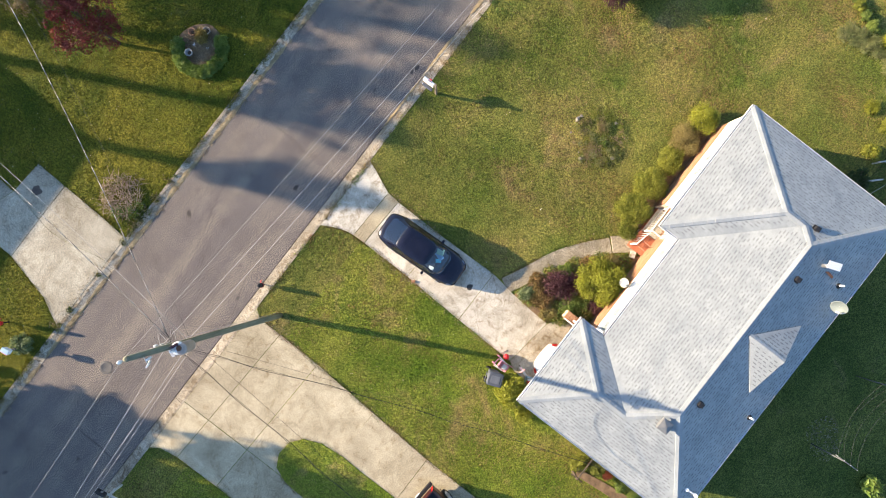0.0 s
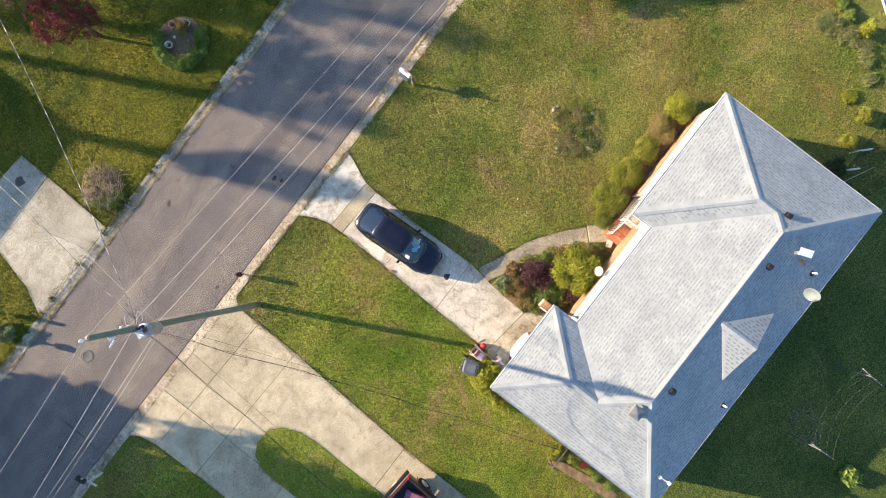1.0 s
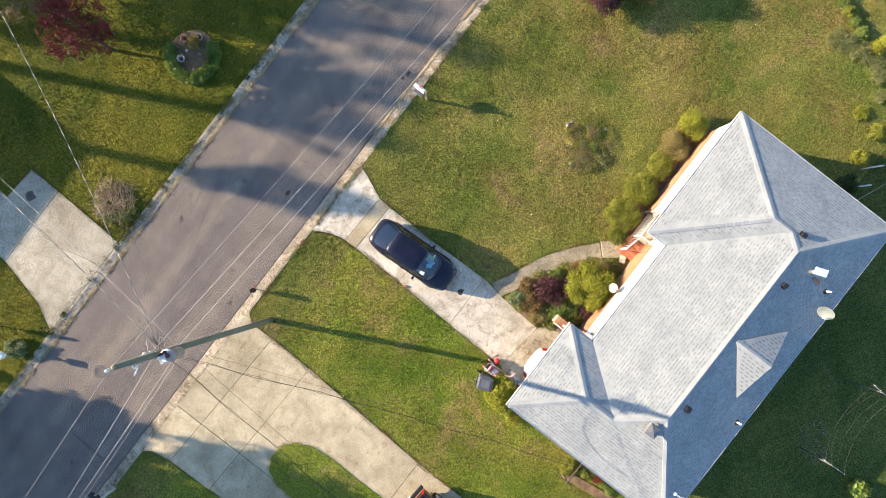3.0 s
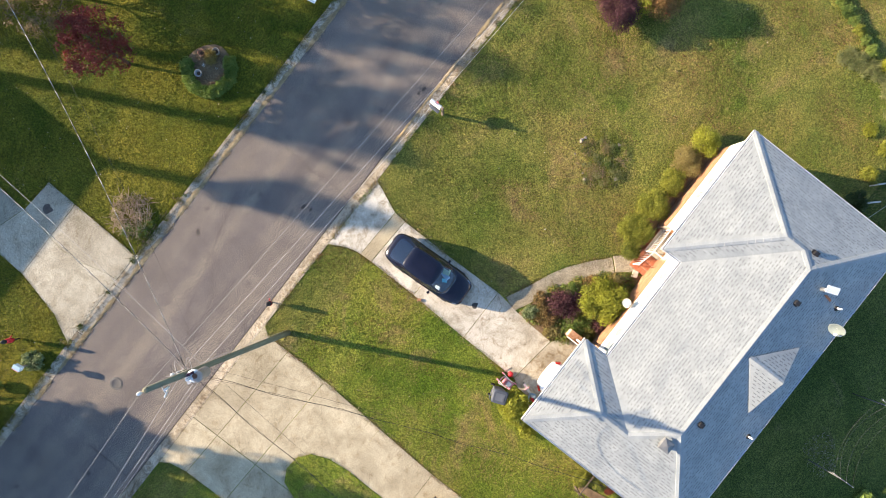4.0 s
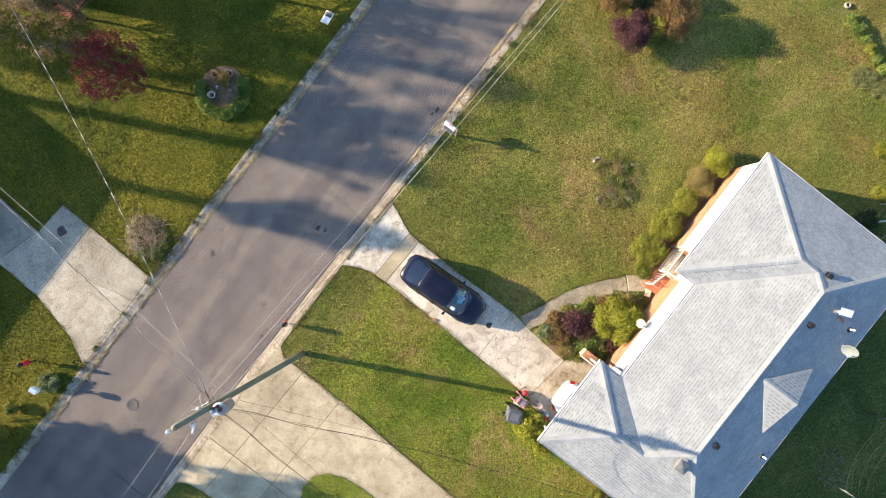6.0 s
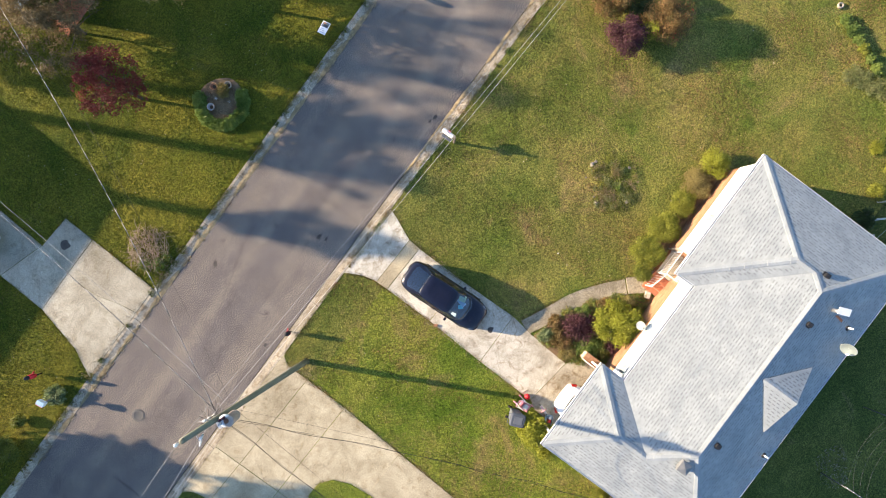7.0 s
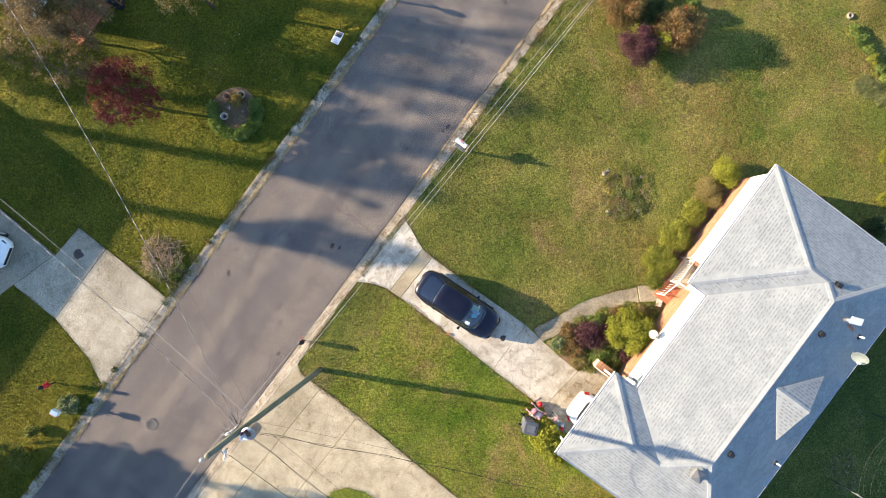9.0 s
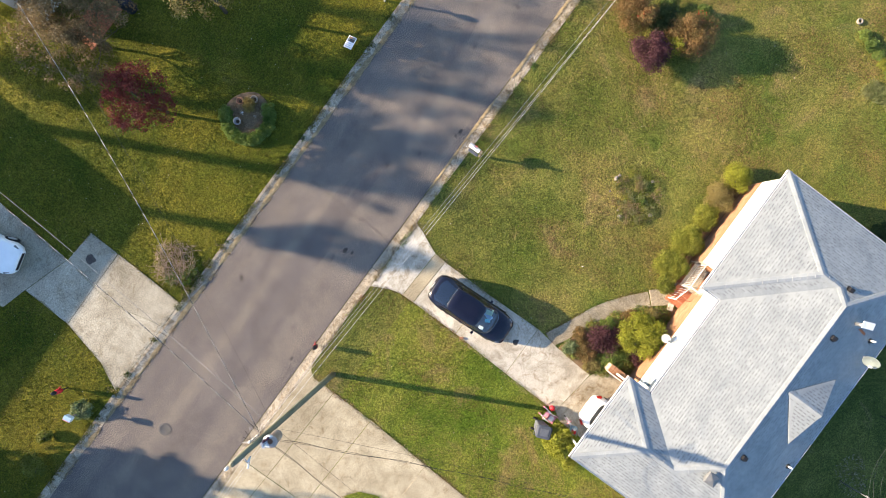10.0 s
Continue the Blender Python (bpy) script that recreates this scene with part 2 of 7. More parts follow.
M_PATH = concrete_material("path_concrete", (0.40, 0.345, 0.255), (0.235, 0.200, 0.142), (0.74, 0.70, 0.64), 0.52, 0.09)
M_PATH_OLD = concrete_material("weathered_concrete", (0.30, 0.256, 0.188), (0.19, 0.162, 0.118), (0.70, 0.66, 0.60), 0.52, 0.09)
M_SOIL = surface("soil", (0.11, 0.075, 0.05), 0.95, wear=0.4, size=2.5, grain=30, relief=0.8, depth=0.03)
M_MULCH = surface("dry_mulch", (0.21, 0.135, 0.075), 0.95, wear=0.45, size=3.5, grain=25, relief=0.9, depth=0.03)
M_SHINGLE = piece_material("pale_grey_shingle", [(0.270, 0.291, 0.296), (0.290, 0.312, 0.317), (0.303, 0.325, 0.330), (0.325, 0.346, 0.349)], by_object=False, relief=0.1)
M_TAB = piece_material("dark_shingle_tab", [(0.140, 0.151, 0.158), (0.180, 0.191, 0.198)], by_object=False)
M_TAB_OBJ = piece_material("grey_shingle_tab", [(0.140, 0.151, 0.158), (0.180, 0.191, 0.198)])
M_CAP = piece_material("ridge_cap_shingle", [(0.282, 0.306, 0.318), (0.304, 0.328, 0.338)])
M_BRICK = piece_material("orange_brick", [(0.31, 0.150, 0.085), (0.38, 0.195, 0.11), (0.34, 0.17, 0.095), (0.41, 0.23, 0.14)])
M_BRICK_ISLAND = piece_material("laid_orange_brick", [(0.31, 0.150, 0.085), (0.38, 0.195, 0.11), (0.34, 0.17, 0.095), (0.41, 0.23, 0.14)], by_object=False)
M_BRICK_RED = piece_material("red_porch_brick", [(0.40, 0.13, 0.07), (0.48, 0.18, 0.10)])
M_MORTAR = surface("mortar", (0.50, 0.40, 0.31), 0.95, grain=90, relief=0.4)
M_SIDING = surface("white_siding", (0.78, 0.77, 0.74), 0.6, wear=0.06, size=2.0, grain=40, relief=0.08)
M_TRIM = surface("white_trim", (0.76, 0.76, 0.76), 0.45, wear=0.08, size=4.0, grain=40, relief=0.05)
M_BLIND = surface("grey_blind", (0.46, 0.48, 0.51), 0.8, wear=0.1)
M_GUTTER = surface("grey_gutter", (0.50, 0.52, 0.55), 0.45, wear=0.15, size=3.0)
M_INSIDE = surface("dim_room", (0.10, 0.09, 0.08), 0.9)
M_POLE = wood_material("treated_pole_wood", (0.12, 0.12, 0.082), (0.23, 0.225, 0.16))
M_PLANK = wood_material("weathered_timber", (0.16, 0.125, 0.095), (0.28, 0.225, 0.17), (3.0, 3.0, 3.0))
M_DECAY = wood_material("old_brown_timber", (0.045, 0.033, 0.025), (0.11, 0.085, 0.065), (3.0, 3.0, 3.0))
M_BARK = wood_material("bark", (0.05, 0.038, 0.028), (0.13, 0.10, 0.075), (9.0, 9.0, 1.5))
M_COVER = surface("worn_manhole_iron", (0.11, 0.105, 0.10), 0.7, 0.2, 0.4, wear=0.3)
M_STEEL = surface("galvanised_steel", (0.50, 0.51, 0.52), 0.45, 0.8, 0.5, wear=0.2)
M_OLDSTEEL = surface("dull_weathered_steel", (0.13, 0.135, 0.135), 0.7, 0.3, 0.3, wear=0.35)
M_TANK = surface("grey_enamel_tank", (0.62, 0.64, 0.66), 0.4, 0.0, 0.5, wear=0.1)
M_TANKBODY = surface("weathered_tank", (0.40, 0.32, 0.28), 0.5, 0.0, 0.4, wear=0.25)
M_PORCELAIN = surface("white_porcelain", (0.78, 0.78, 0.80), 0.25, 0.0, 0.5, wear=0.05)
M_GLAZE = surface("purple_brown_glaze", (0.055, 0.026, 0.05), 0.25, 0.0, 0.5, wear=0.15)
M_RUST = surface("brown_rust", (0.22, 0.10, 0.06), 0.85, wear=0.4)
M_VENT = surface("grey_vent_metal", (0.17, 0.175, 0.18), 0.55, 0.3, 0.4, wear=0.2)
M_CABLE = surface("black_cable", (0.02, 0.02, 0.022), 0.6, wear=0.2)
M_BARE = surface("bare_aluminium_wire", (0.40, 0.39, 0.37), 0.5, 0.2, 0.4, wear=0.2)
M_WIRE = surface("bright_aluminium_strand", (0.62, 0.60, 0.57), 0.5, 0.1, 0.4, wear=0.15)
M_BLACK = surface("black_plastic", (0.018, 0.018, 0.02), 0.5, wear=0.3)
M_RUBBER = surface("tyre_rubber", (0.02, 0.02, 0.02), 0.85, wear=0.3)
M_CHROME = surface("wheel_alloy", (0.6, 0.6, 0.62), 0.3, 0.9, 0.5, wear=0.1)
M_NAVY = paint_material("navy_car_paint", (0.004, 0.0045, 0.014), 0.22)
M_WHITE = paint_material("white_car_paint", (0.78, 0.79, 0.80), 0.3)
M_MAROON = paint_material("maroon_truck_paint", (0.030, 0.004, 0.004), 0.3)
M_GLASS = glass_material("car_glass", (0.58, 0.72, 0.74), 0.65)
M_GLASS_DARK = glass_material("tinted_car_glass", (0.08, 0.09, 0.10), 0.76)
M_PANE = glass_material("window_pane", (0.80, 0.84, 0.86), 0.78)
M_REDLAMP = surface("red_lamp_lens", (0.30, 0.012, 0.012), 0.2, 0.0, 0.5, wear=0.1)
M_LAMP = surface("clear_lamp_lens", (0.22, 0.23, 0.25), 0.15, 0.3, 0.6, wear=0.05)
M_GREYBIN = surface("grey_bin_plastic", (0.12, 0.13, 0.15), 0.55, wear=0.15)
M_LID = surface("dark_bin_lid", (0.08, 0.09, 0.11), 0.5, wear=0.15)
M_RED = surface("red_plastic", (0.62, 0.03, 0.04), 0.4, wear=0.15)
M_PINK = surface("pink_plastic", (0.75, 0.30, 0.36), 0.5, wear=0.15)
M_WHITEPL = surface("white_plastic", (0.80, 0.80, 0.80), 0.4, wear=0.06)
M_BLUE = surface("pale_blue_plastic", (0.32, 0.47, 0.58), 0.45, wear=0.1)
M_CYAN = surface("cyan_sunshade", (0.10, 0.68, 0.78), 0.5, wear=0.1)
M_LIME = surface("pale_green_card", (0.55, 0.68, 0.40), 0.7, wear=0.08)
M_INK = surface("dark_print", (0.05, 0.05, 0.06), 0.7, wear=0.1)
M_GUTTERDIRT = surface("straw_dirt", (0.33, 0.25, 0.14), 0.95, wear=0.5, size=5.0, grain=22, relief=0.8, depth=0.02)
M_STONE = surface("field_stone", (0.29, 0.25, 0.20), 0.9, wear=0.35, size=5, grain=30, relief=0.6, depth=0.02)
M_TERRA = surface("terracotta", (0.42, 0.20, 0.11), 0.85, wear=0.25)
M_DISH = surface("pale_grey_dish", (0.165, 0.195, 0.188), 0.5, wear=0.08)
M_SMALLDISH = surface("off_white_dish", (0.30, 0.31, 0.31), 0.5, wear=0.08)
M_DISHPOT = surface("pale_glazed_pot", (0.27, 0.27, 0.26), 0.5, wear=0.15)
M_IRON = surface("cast_iron", (0.06, 0.058, 0.056), 0.6, 0.5, 0.4, wear=0.3)
M_SEAT = surface("grey_cloth", (0.05, 0.05, 0.054), 0.95, wear=0.2)
M_TARP = surface("purple_tarp", (0.22, 0.09, 0.13), 0.6, wear=0.3, size=6)
M_TWIG = wood_material("bleached_twig", (0.22, 0.155, 0.105), (0.46, 0.345, 0.245), (5, 5, 5))
M_DUST = leaf("dead_leaf", (0.20, 0.135, 0.075), (0.40, 0.29, 0.17), 0.3, 0.1)
M_PALE = wood_material("bleached_timber", (0.40, 0.38, 0.34), (0.58, 0.55, 0.50), (3, 3, 3))
M_SHEDROOF = surface("grey_metal_roof", (0.20, 0.21, 0.24), 0.6, 0.0, wear=0.2)
M_GRILL = surface("navy_cover", (0.012, 0.016, 0.03), 0.7, wear=0.2)
T_LAWN = blade("grass_blade", (0.090, 0.152, 0.027), (0.222, 0.214, 0.053), (0.265, 0.188, 0.086), 0.525, 0.572)
T_LUSH = blade("lush_blade", (0.067, 0.088, 0.010), (0.182, 0.156, 0.019), (0.19, 0.146, 0.046), 0.565, 0.70)
T_SIDE = blade("side_blade", (0.112, 0.190, 0.020), (0.236, 0.254, 0.034), (0.290, 0.204, 0.086), 0.515, 0.60)
# blades for the rear lawn, shade likewise mixed into a darker green
T_SHADE = leaf("shade_tinted_blade", (0.07, 0.11, 0.025), (0.12, 0.15, 0.04), 0.5, 0.25)
M_STRAW = leaf("dry_straw", (0.30, 0.22, 0.12), (0.48, 0.38, 0.24), 0.3, 0.2)
L_YELLOW = leaf("golden_leaf", (0.185, 0.205, 0.018), (0.36, 0.365, 0.045))
L_OLIVE = leaf("olive_leaf", (0.120, 0.148, 0.020), (0.25, 0.255, 0.045))
L_HEDGE = leaf("yellowing_hedge_leaf", (0.145, 0.168, 0.020), (0.305, 0.305, 0.046))
L_ORANGE = leaf("orange_leaf", (0.38, 0.09, 0.04), (0.52, 0.17, 0.08))
L_TAN = leaf("tan_leaf", (0.22, 0.17, 0.06), (0.30, 0.25, 0.09))
L_GREEN = leaf("green_leaf", (0.07, 0.12, 0.02), (0.16, 0.22, 0.05))
L_MEADOW = leaf("bright_green_leaf", (0.10, 0.165, 0.03), (0.22, 0.27, 0.06))
L_PURPLE = leaf("purple_leaf", (0.065, 0.025, 0.035), (0.14, 0.055, 0.06))
L_RED = leaf("maple_red_leaf", (0.14, 0.022, 0.018), (0.28, 0.055, 0.042))
L_RUSSET = leaf("russet_leaf", (0.115, 0.105, 0.032), (0.29, 0.15, 0.06))
L_RUST = leaf("rusty_leaf", (0.125, 0.098, 0.042), (0.27, 0.18, 0.085))
L_STRAP = leaf("strap_leaf", (0.115, 0.195, 0.034), (0.26, 0.33, 0.08))
L_REED = leaf("long_grass_leaf", (0.155, 0.185, 0.060), (0.30, 0.29, 0.115))
L_GOLD = leaf("gold_leaf", (0.24, 0.17, 0.045), (0.38, 0.29, 0.09))
L_SPIKE = leaf("scarlet_leaf", (0.50, 0.05, 0.03), (0.65, 0.12, 0.06))
M_OIL = surface("oil_stain", (0.055, 0.048, 0.043), 0.6, wear=0.35, size=8, grain=30)
M_LITTER = leaf("fallen_leaf", (0.30, 0.22, 0.12), (0.62, 0.55, 0.42), 0.1, 0.1)
M_DIRT = leaf("dusty_thatch", (0.20, 0.19, 0.15), (0.32, 0.30, 0.25), 0.3, 0.1)
L_WEED = leaf("weed_leaf", (0.20, 0.155, 0.065), (0.32, 0.24, 0.12))
L_SILVER = leaf("variegated_leaf", (0.12, 0.17, 0.055), (0.32, 0.37, 0.20))
L_DARK = leaf("dark_green_leaf", (0.035, 0.06, 0.015), (0.08, 0.11, 0.03))

# ---- mesh tools ----


def mesh_ob(name, bm, material, parent=None):
    me = bpy.data.meshes.new(name)
    bm.to_mesh(me)
    bm.free()
    for m in (material if isinstance(material, (list, tuple)) else [material]):
        me.materials.append(m)
    ob = new(name, me)
    if parent is not None:
        ob.parent = parent
    return ob


def part(name, bm, material, parent, label=""):
    """Links a bmesh as one mesh under a thing or a part."""
    ob = mesh_ob(name, bm, material, parent)
    if label:
        ob["label"] = label
    return ob


def thing(name, at, label, category, group="", turn=0.0, kind=""):
    ob = new(name)
    ob.empty_display_size = 0.2
    ob.matrix_world = pose(*at, 0, 0, turn)
    return tagged(ob, label, category, group, kind)


def box(bm, x0, x1, y0, y1, z0, z1, m=None):
    vs = [bm.verts.new(Vector(p) if m is None else m @ Vector(p)) for p in
          ((x0, y0, z0), (x1, y0, z0), (x1, y1, z0), (x0, y1, z0), (x0, y0, z1), (x1, y0, z1), (x1, y1, z1), (x0, y1, z1))]
    for q in ((3, 2, 1, 0), (4, 5, 6, 7), (0, 1, 5, 4), (1, 2, 6, 5), (2, 3, 7, 6), (3, 0, 4, 7)):
        bm.faces.new([vs[k] for k in q])
    return bm


def soft_box(x0, x1, y0, y1, z0, z1, r=0.02, m=None, segments=2):
    bm = box(bmesh.new(), x0, x1, y0, y1, z0, z1, m)
    bmesh.ops.bevel(bm, geom=bm.edges[:], offset=r, segments=segments, affect="EDGES", profile=0.6)
    return bm


def prism(outline, z0, z1, bevel=0.0, bm=None):
    """A flat plate with the outline given anticlockwise in plan."""
    bm = bm or bmesh.new()
    lo = [bm.verts.new((x, y, z0)) for x, y in outline]
    hi = [bm.verts.new((x, y, z1)) for x, y in outline]
    top = bm.faces.new(hi)
    bm.faces.new(lo[::-1])
    for k in range(len(lo)):
        j = (k + 1) % len(lo)
        bm.faces.new((lo[k], lo[j], hi[j], hi[k]))
    if bevel:
        bmesh.ops.bevel(bm, geom=list(top.edges), offset=bevel, segments=1, affect="EDGES")
    return bm


def tube(points, radii, sides=8, bm=None, capped=True):
    """A round bar along points, with a radius at each (or one for all)."""
    bm = bm or bmesh.new()
    pts = [Vector(p) for p in points]
    radii = radii if isinstance(radii, (list, tuple)) else [radii] * len(pts)
    rings = []
    side = None
    for k, p in enumerate(pts):
        way = (pts[min(k + 1, len(pts) - 1)] - pts[max(k - 1, 0)]).normalized()
        if side is None:
            side = way.orthogonal().normalized()
        side = (side - way * side.dot(way)).normalized()
        up = way.cross(side)
        rings.append([bm.verts.new(p + radii[k] * (side * math.cos(a) + up * math.sin(a)))
                      for a in (2 * math.pi * j / sides for j in range(sides))])
    for r0, r1 in zip(rings, rings[1:]):
        for j in range(sides):
            f = bm.faces.new((r0[j], r0[(j + 1) % sides], r1[(j + 1) % sides], r1[j]))
            f.smooth = True
    if capped:
        bm.faces.new(rings[0][::-1])
        bm.faces.new(rings[-1])
    return bm


def ring_loft(rings, close=True, caps=(True, True), smooth=True, bm=None):
    """Skins rings of equally many points."""
    bm = bm or bmesh.new()
    rows = [[bm.verts.new(p) for p in r] for r in rings]
    n = len(rows[0])
    for a, b in zip(rows, rows[1:]):
        for j in range(n if close else n - 1):
            f = bm.faces.new((a[j], a[(j + 1) % n], b[(j + 1) % n], b[j]))
            f.smooth = smooth
    if caps[0]:
        bm.faces.new(rows[0][::-1])
    if caps[1]:
        bm.faces.new(rows[-1])
    return bm


def turned(profile, sides=20, at=(0, 0, 0), bm=None):
    """A body of revolution from (radius, height) pairs."""
    x, y, z = at
    rings = [[(x + r * math.cos(2 * math.pi * j / sides), y + r * math.sin(2 * math.pi * j / sides), z + h) for j in range(sides)] for r, h in profile]
    return ring_loft(rings, bm=bm)


def arrays_mesh(name, verts, faces, material, parent=None):
    """A mesh out of numpy arrays: verts (n, 3), faces (m, 3 or 4)."""
    me = bpy.data.meshes.new(name)
    k = faces.shape[1]
    me.vertices.add(len(verts))
    me.vertices.foreach_set("co", verts.astype(np.float32).ravel())
    me.loops.add(faces.size)
    me.loops.foreach_set("vertex_index", faces.astype(np.int32).ravel())
    me.polygons.add(len(faces))
    me.polygons.foreach_set("loop_start", np.arange(0, faces.size, k, dtype=np.int32))
    me.polygons.foreach_set("loop_total", np.full(len(faces), k, dtype=np.int32))
    me.update(calc_edges=True)
    me.shade_flat()
    me.materials.append(material)
    ob = new(name, me)
    if parent is not None:
        ob.parent = parent
    return ob


def leaves(name, centres, count, size, material, parent, seed=1, flat=0.3, hollow=0.55, slim=0.5):
    """Many small pointed leaves on and in a set of (x, y, z, radius, squash) clumps."""
    rng = np.random.default_rng(seed)
    c = np.array(centres, dtype=float)
    w = c[:, 3] ** 2
    pick = rng.choice(len(c), count, p=w / w.sum())
    d = rng.normal(size=(count, 3))
    d /= np.linalg.norm(d, axis=1, keepdims=True)
    r = c[pick, 3] * (hollow + (1 - hollow) * rng.random(count) ** 0.6) * (1 + 0.16 * rng.normal(size=count))
    pos = c[pick, :3] + d * r[:, None] * np.stack([np.ones(count), np.ones(count), c[pick, 4]], 1)
    pos[:, 2] = np.maximum(pos[:, 2], 0.08)
    nrm = d * 0.7 + rng.normal(size=(count, 3)) * 0.7 + np.array([0, 0, flat])
    nrm /= np.linalg.norm(nrm, axis=1, keepdims=True)
    along = np.cross(nrm, rng.normal(size=(count, 3)))
    along /= np.linalg.norm(along, axis=1, keepdims=True)
    across = np.cross(nrm, along)
    s = size * (0.6 + 0.8 * rng.random(count))[:, None]
    v = np.stack([pos - along * s * 0.6, pos + across * s * slim * 0.5 + nrm * s * 0.08,
                  pos + along * s * 0.6, pos - across * s * slim * 0.5 + nrm * s * 0.08], 1).reshape(-1, 3)
    f = np.arange(count * 4).reshape(-1, 4)
    return arrays_mesh(name, v, f, material, parent)


def clumps(x, y, z, spread, height, n, r, seed, squash=0.8):
    rng = random.Random(seed)
    out = []
    for _ in range(n):
        a, d = rng.uniform(0, 2 * math.pi), spread * math.sqrt(rng.random())
        out.append((x + d * math.cos(a), y + d * math.sin(a), z + height * rng.uniform(-0.5, 0.5) * (1 - 0.5 * d / max(spread, 0.01)), r * rng.uniform(0.7, 1.25), squash))
    return out


def inside(px, py, outline):
    """Which of the points lie in the outline."""
    hit = np.zeros(len(px), bool)
    for (x0, y0), (x1, y1) in zip(outline, outline[1:] + outline[:1]):
        cross = ((y0 > py) != (y1 > py)) & (px < (x1 - x0) * (py - y0) / ((y1 - y0) or 1e-9) + x0)
        hit ^= cross
    return hit


# ---- ground, road, kerbs, driveways ----
LAWN, PAVE = 0.045, 0.062                  # heights of turf and paving over the road
KERB_N, KERB_F = 6.05, 13.30              # backs of the near and the far kerb
ROAD_N, ROAD_F = 6.55, 12.82              # edges of the asphalt


def build_ground():
    far = [80, 130, 220, 400, 800, 1600]
    xs = np.array([-v for v in far[::-1]] + list(np.arange(-50, 50.1, 1.0)) + far)
    ys = np.array([-v for v in far[::-1]] + list(np.arange(-50, 6.0, 1.0)) + [KERB_N, KERB_N + 0.02] + list(np.arange(7, 13.1, 1.0))
                  + [KERB_F - 0.02, KERB_F] + list(np.arange(14, 50.1, 1.0)) + far)
    gx, gy = np.meshgrid(xs, ys)
    gz = np.where((gy > KERB_N + 0.01) & (gy < KERB_F - 0.01), -0.09, LAWN)
    for k in np.ndindex(gz.shape):
        if gz[k] > 0 and abs(gx[k]) < 51 and abs(gy[k]) < 51:
            gz[k] += 0.014 * noise.noise((gx[k] * 0.35, gy[k] * 0.35, 3.0))
    nx, ny = len(xs), len(ys)
    idx = np.arange(nx * ny).reshape(ny, nx)
    f = np.stack([idx[:-1, :-1], idx[:-1, 1:], idx[1:, 1:], idx[1:, :-1]], -1).reshape(-1, 4)
    ob = arrays_mesh("ground", np.stack([gx, gy, gz], -1).reshape(-1, 3), f, M_LAWN)
    ob.data.materials.append(M_LAWN_FAR)
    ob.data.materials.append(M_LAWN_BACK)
    ob.data.materials.append(M_LAWN_SIDE)
    cy = (ys[:-1] + ys[1:]) / 2
    cx = (xs[:-1] + xs[1:]) / 2
    # index 2, the shade-darkened grass, covers everything behind y = -13.6
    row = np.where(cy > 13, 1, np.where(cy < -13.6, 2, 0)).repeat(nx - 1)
    side = np.tile(cx < -2.0, ny - 1) & (np.repeat(cy, nx - 1) < 3.6)
    row = np.where((row == 0) & side, 3, row)
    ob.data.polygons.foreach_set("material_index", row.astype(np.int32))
    return tagged(ob, "mown lawn of mixed green and dry straw-coloured grass", "ground", kind="structure")


build_ground()
road = tagged(mesh_ob("road", prism([(-600, ROAD_N + 0.03), (600, ROAD_N + 0.03), (600, ROAD_F), (-600, ROAD_F)], -0.09, 0.0), M_ASPHALT),
              "worn grey asphalt residential street with hairline cracks", "road", kind="structure")


def kerb(name, back, edge, label):
    """A rolled concrete kerb in cast lengths."""
    root = thing(name, (0, 0, 0), label, "kerb", kind="structure")
    side = 1 if edge > back else -1
    w = abs(edge - back)
    profile = [(0, -0.09), (0, PAVE), (0.13, PAVE - 0.004), (0.24, 0.035), (w - 0.12, 0.014), (w, 0.008), (w, -0.09)]
    me = None
    for k in range(-20, 21):
        if me is None:
            rings = [[(x, back + side * p, z) for p, z in profile] for x in (0.006, 2.994)]
            bm = ring_loft(rings, smooth=False)
            bmesh.ops.recalc_face_normals(bm, faces=bm.faces)
            ob = part("kerb_length", bm, M_KERB, root)
            me = ob.data
        else:
            ob = new("kerb_length", me)
            ob.parent = root
        ob.location = (3.0 * k, 0, 0.004 * math.sin(k * 1.7))
    return root


kerb("kerb_near", KERB_N, ROAD_N, "pale worn concrete kerb beside the front lawn")
kerb("kerb_far", KERB_F, ROAD_F, "grey rolled concrete kerb with dry grass along it")


def slab_set(name, label, outlines, material):
    root = thing(name, (0, 0, 0), label, "driveway", kind="structure")
    for k, o in enumerate(outlines):
        ob = part("concrete_slab", prism(o, -0.02, PAVE, 0.006), material[k] if isinstance(material, list) else material, root)
        ob.location.z = 0.006 * math.sin(k * 2.3)
    return root


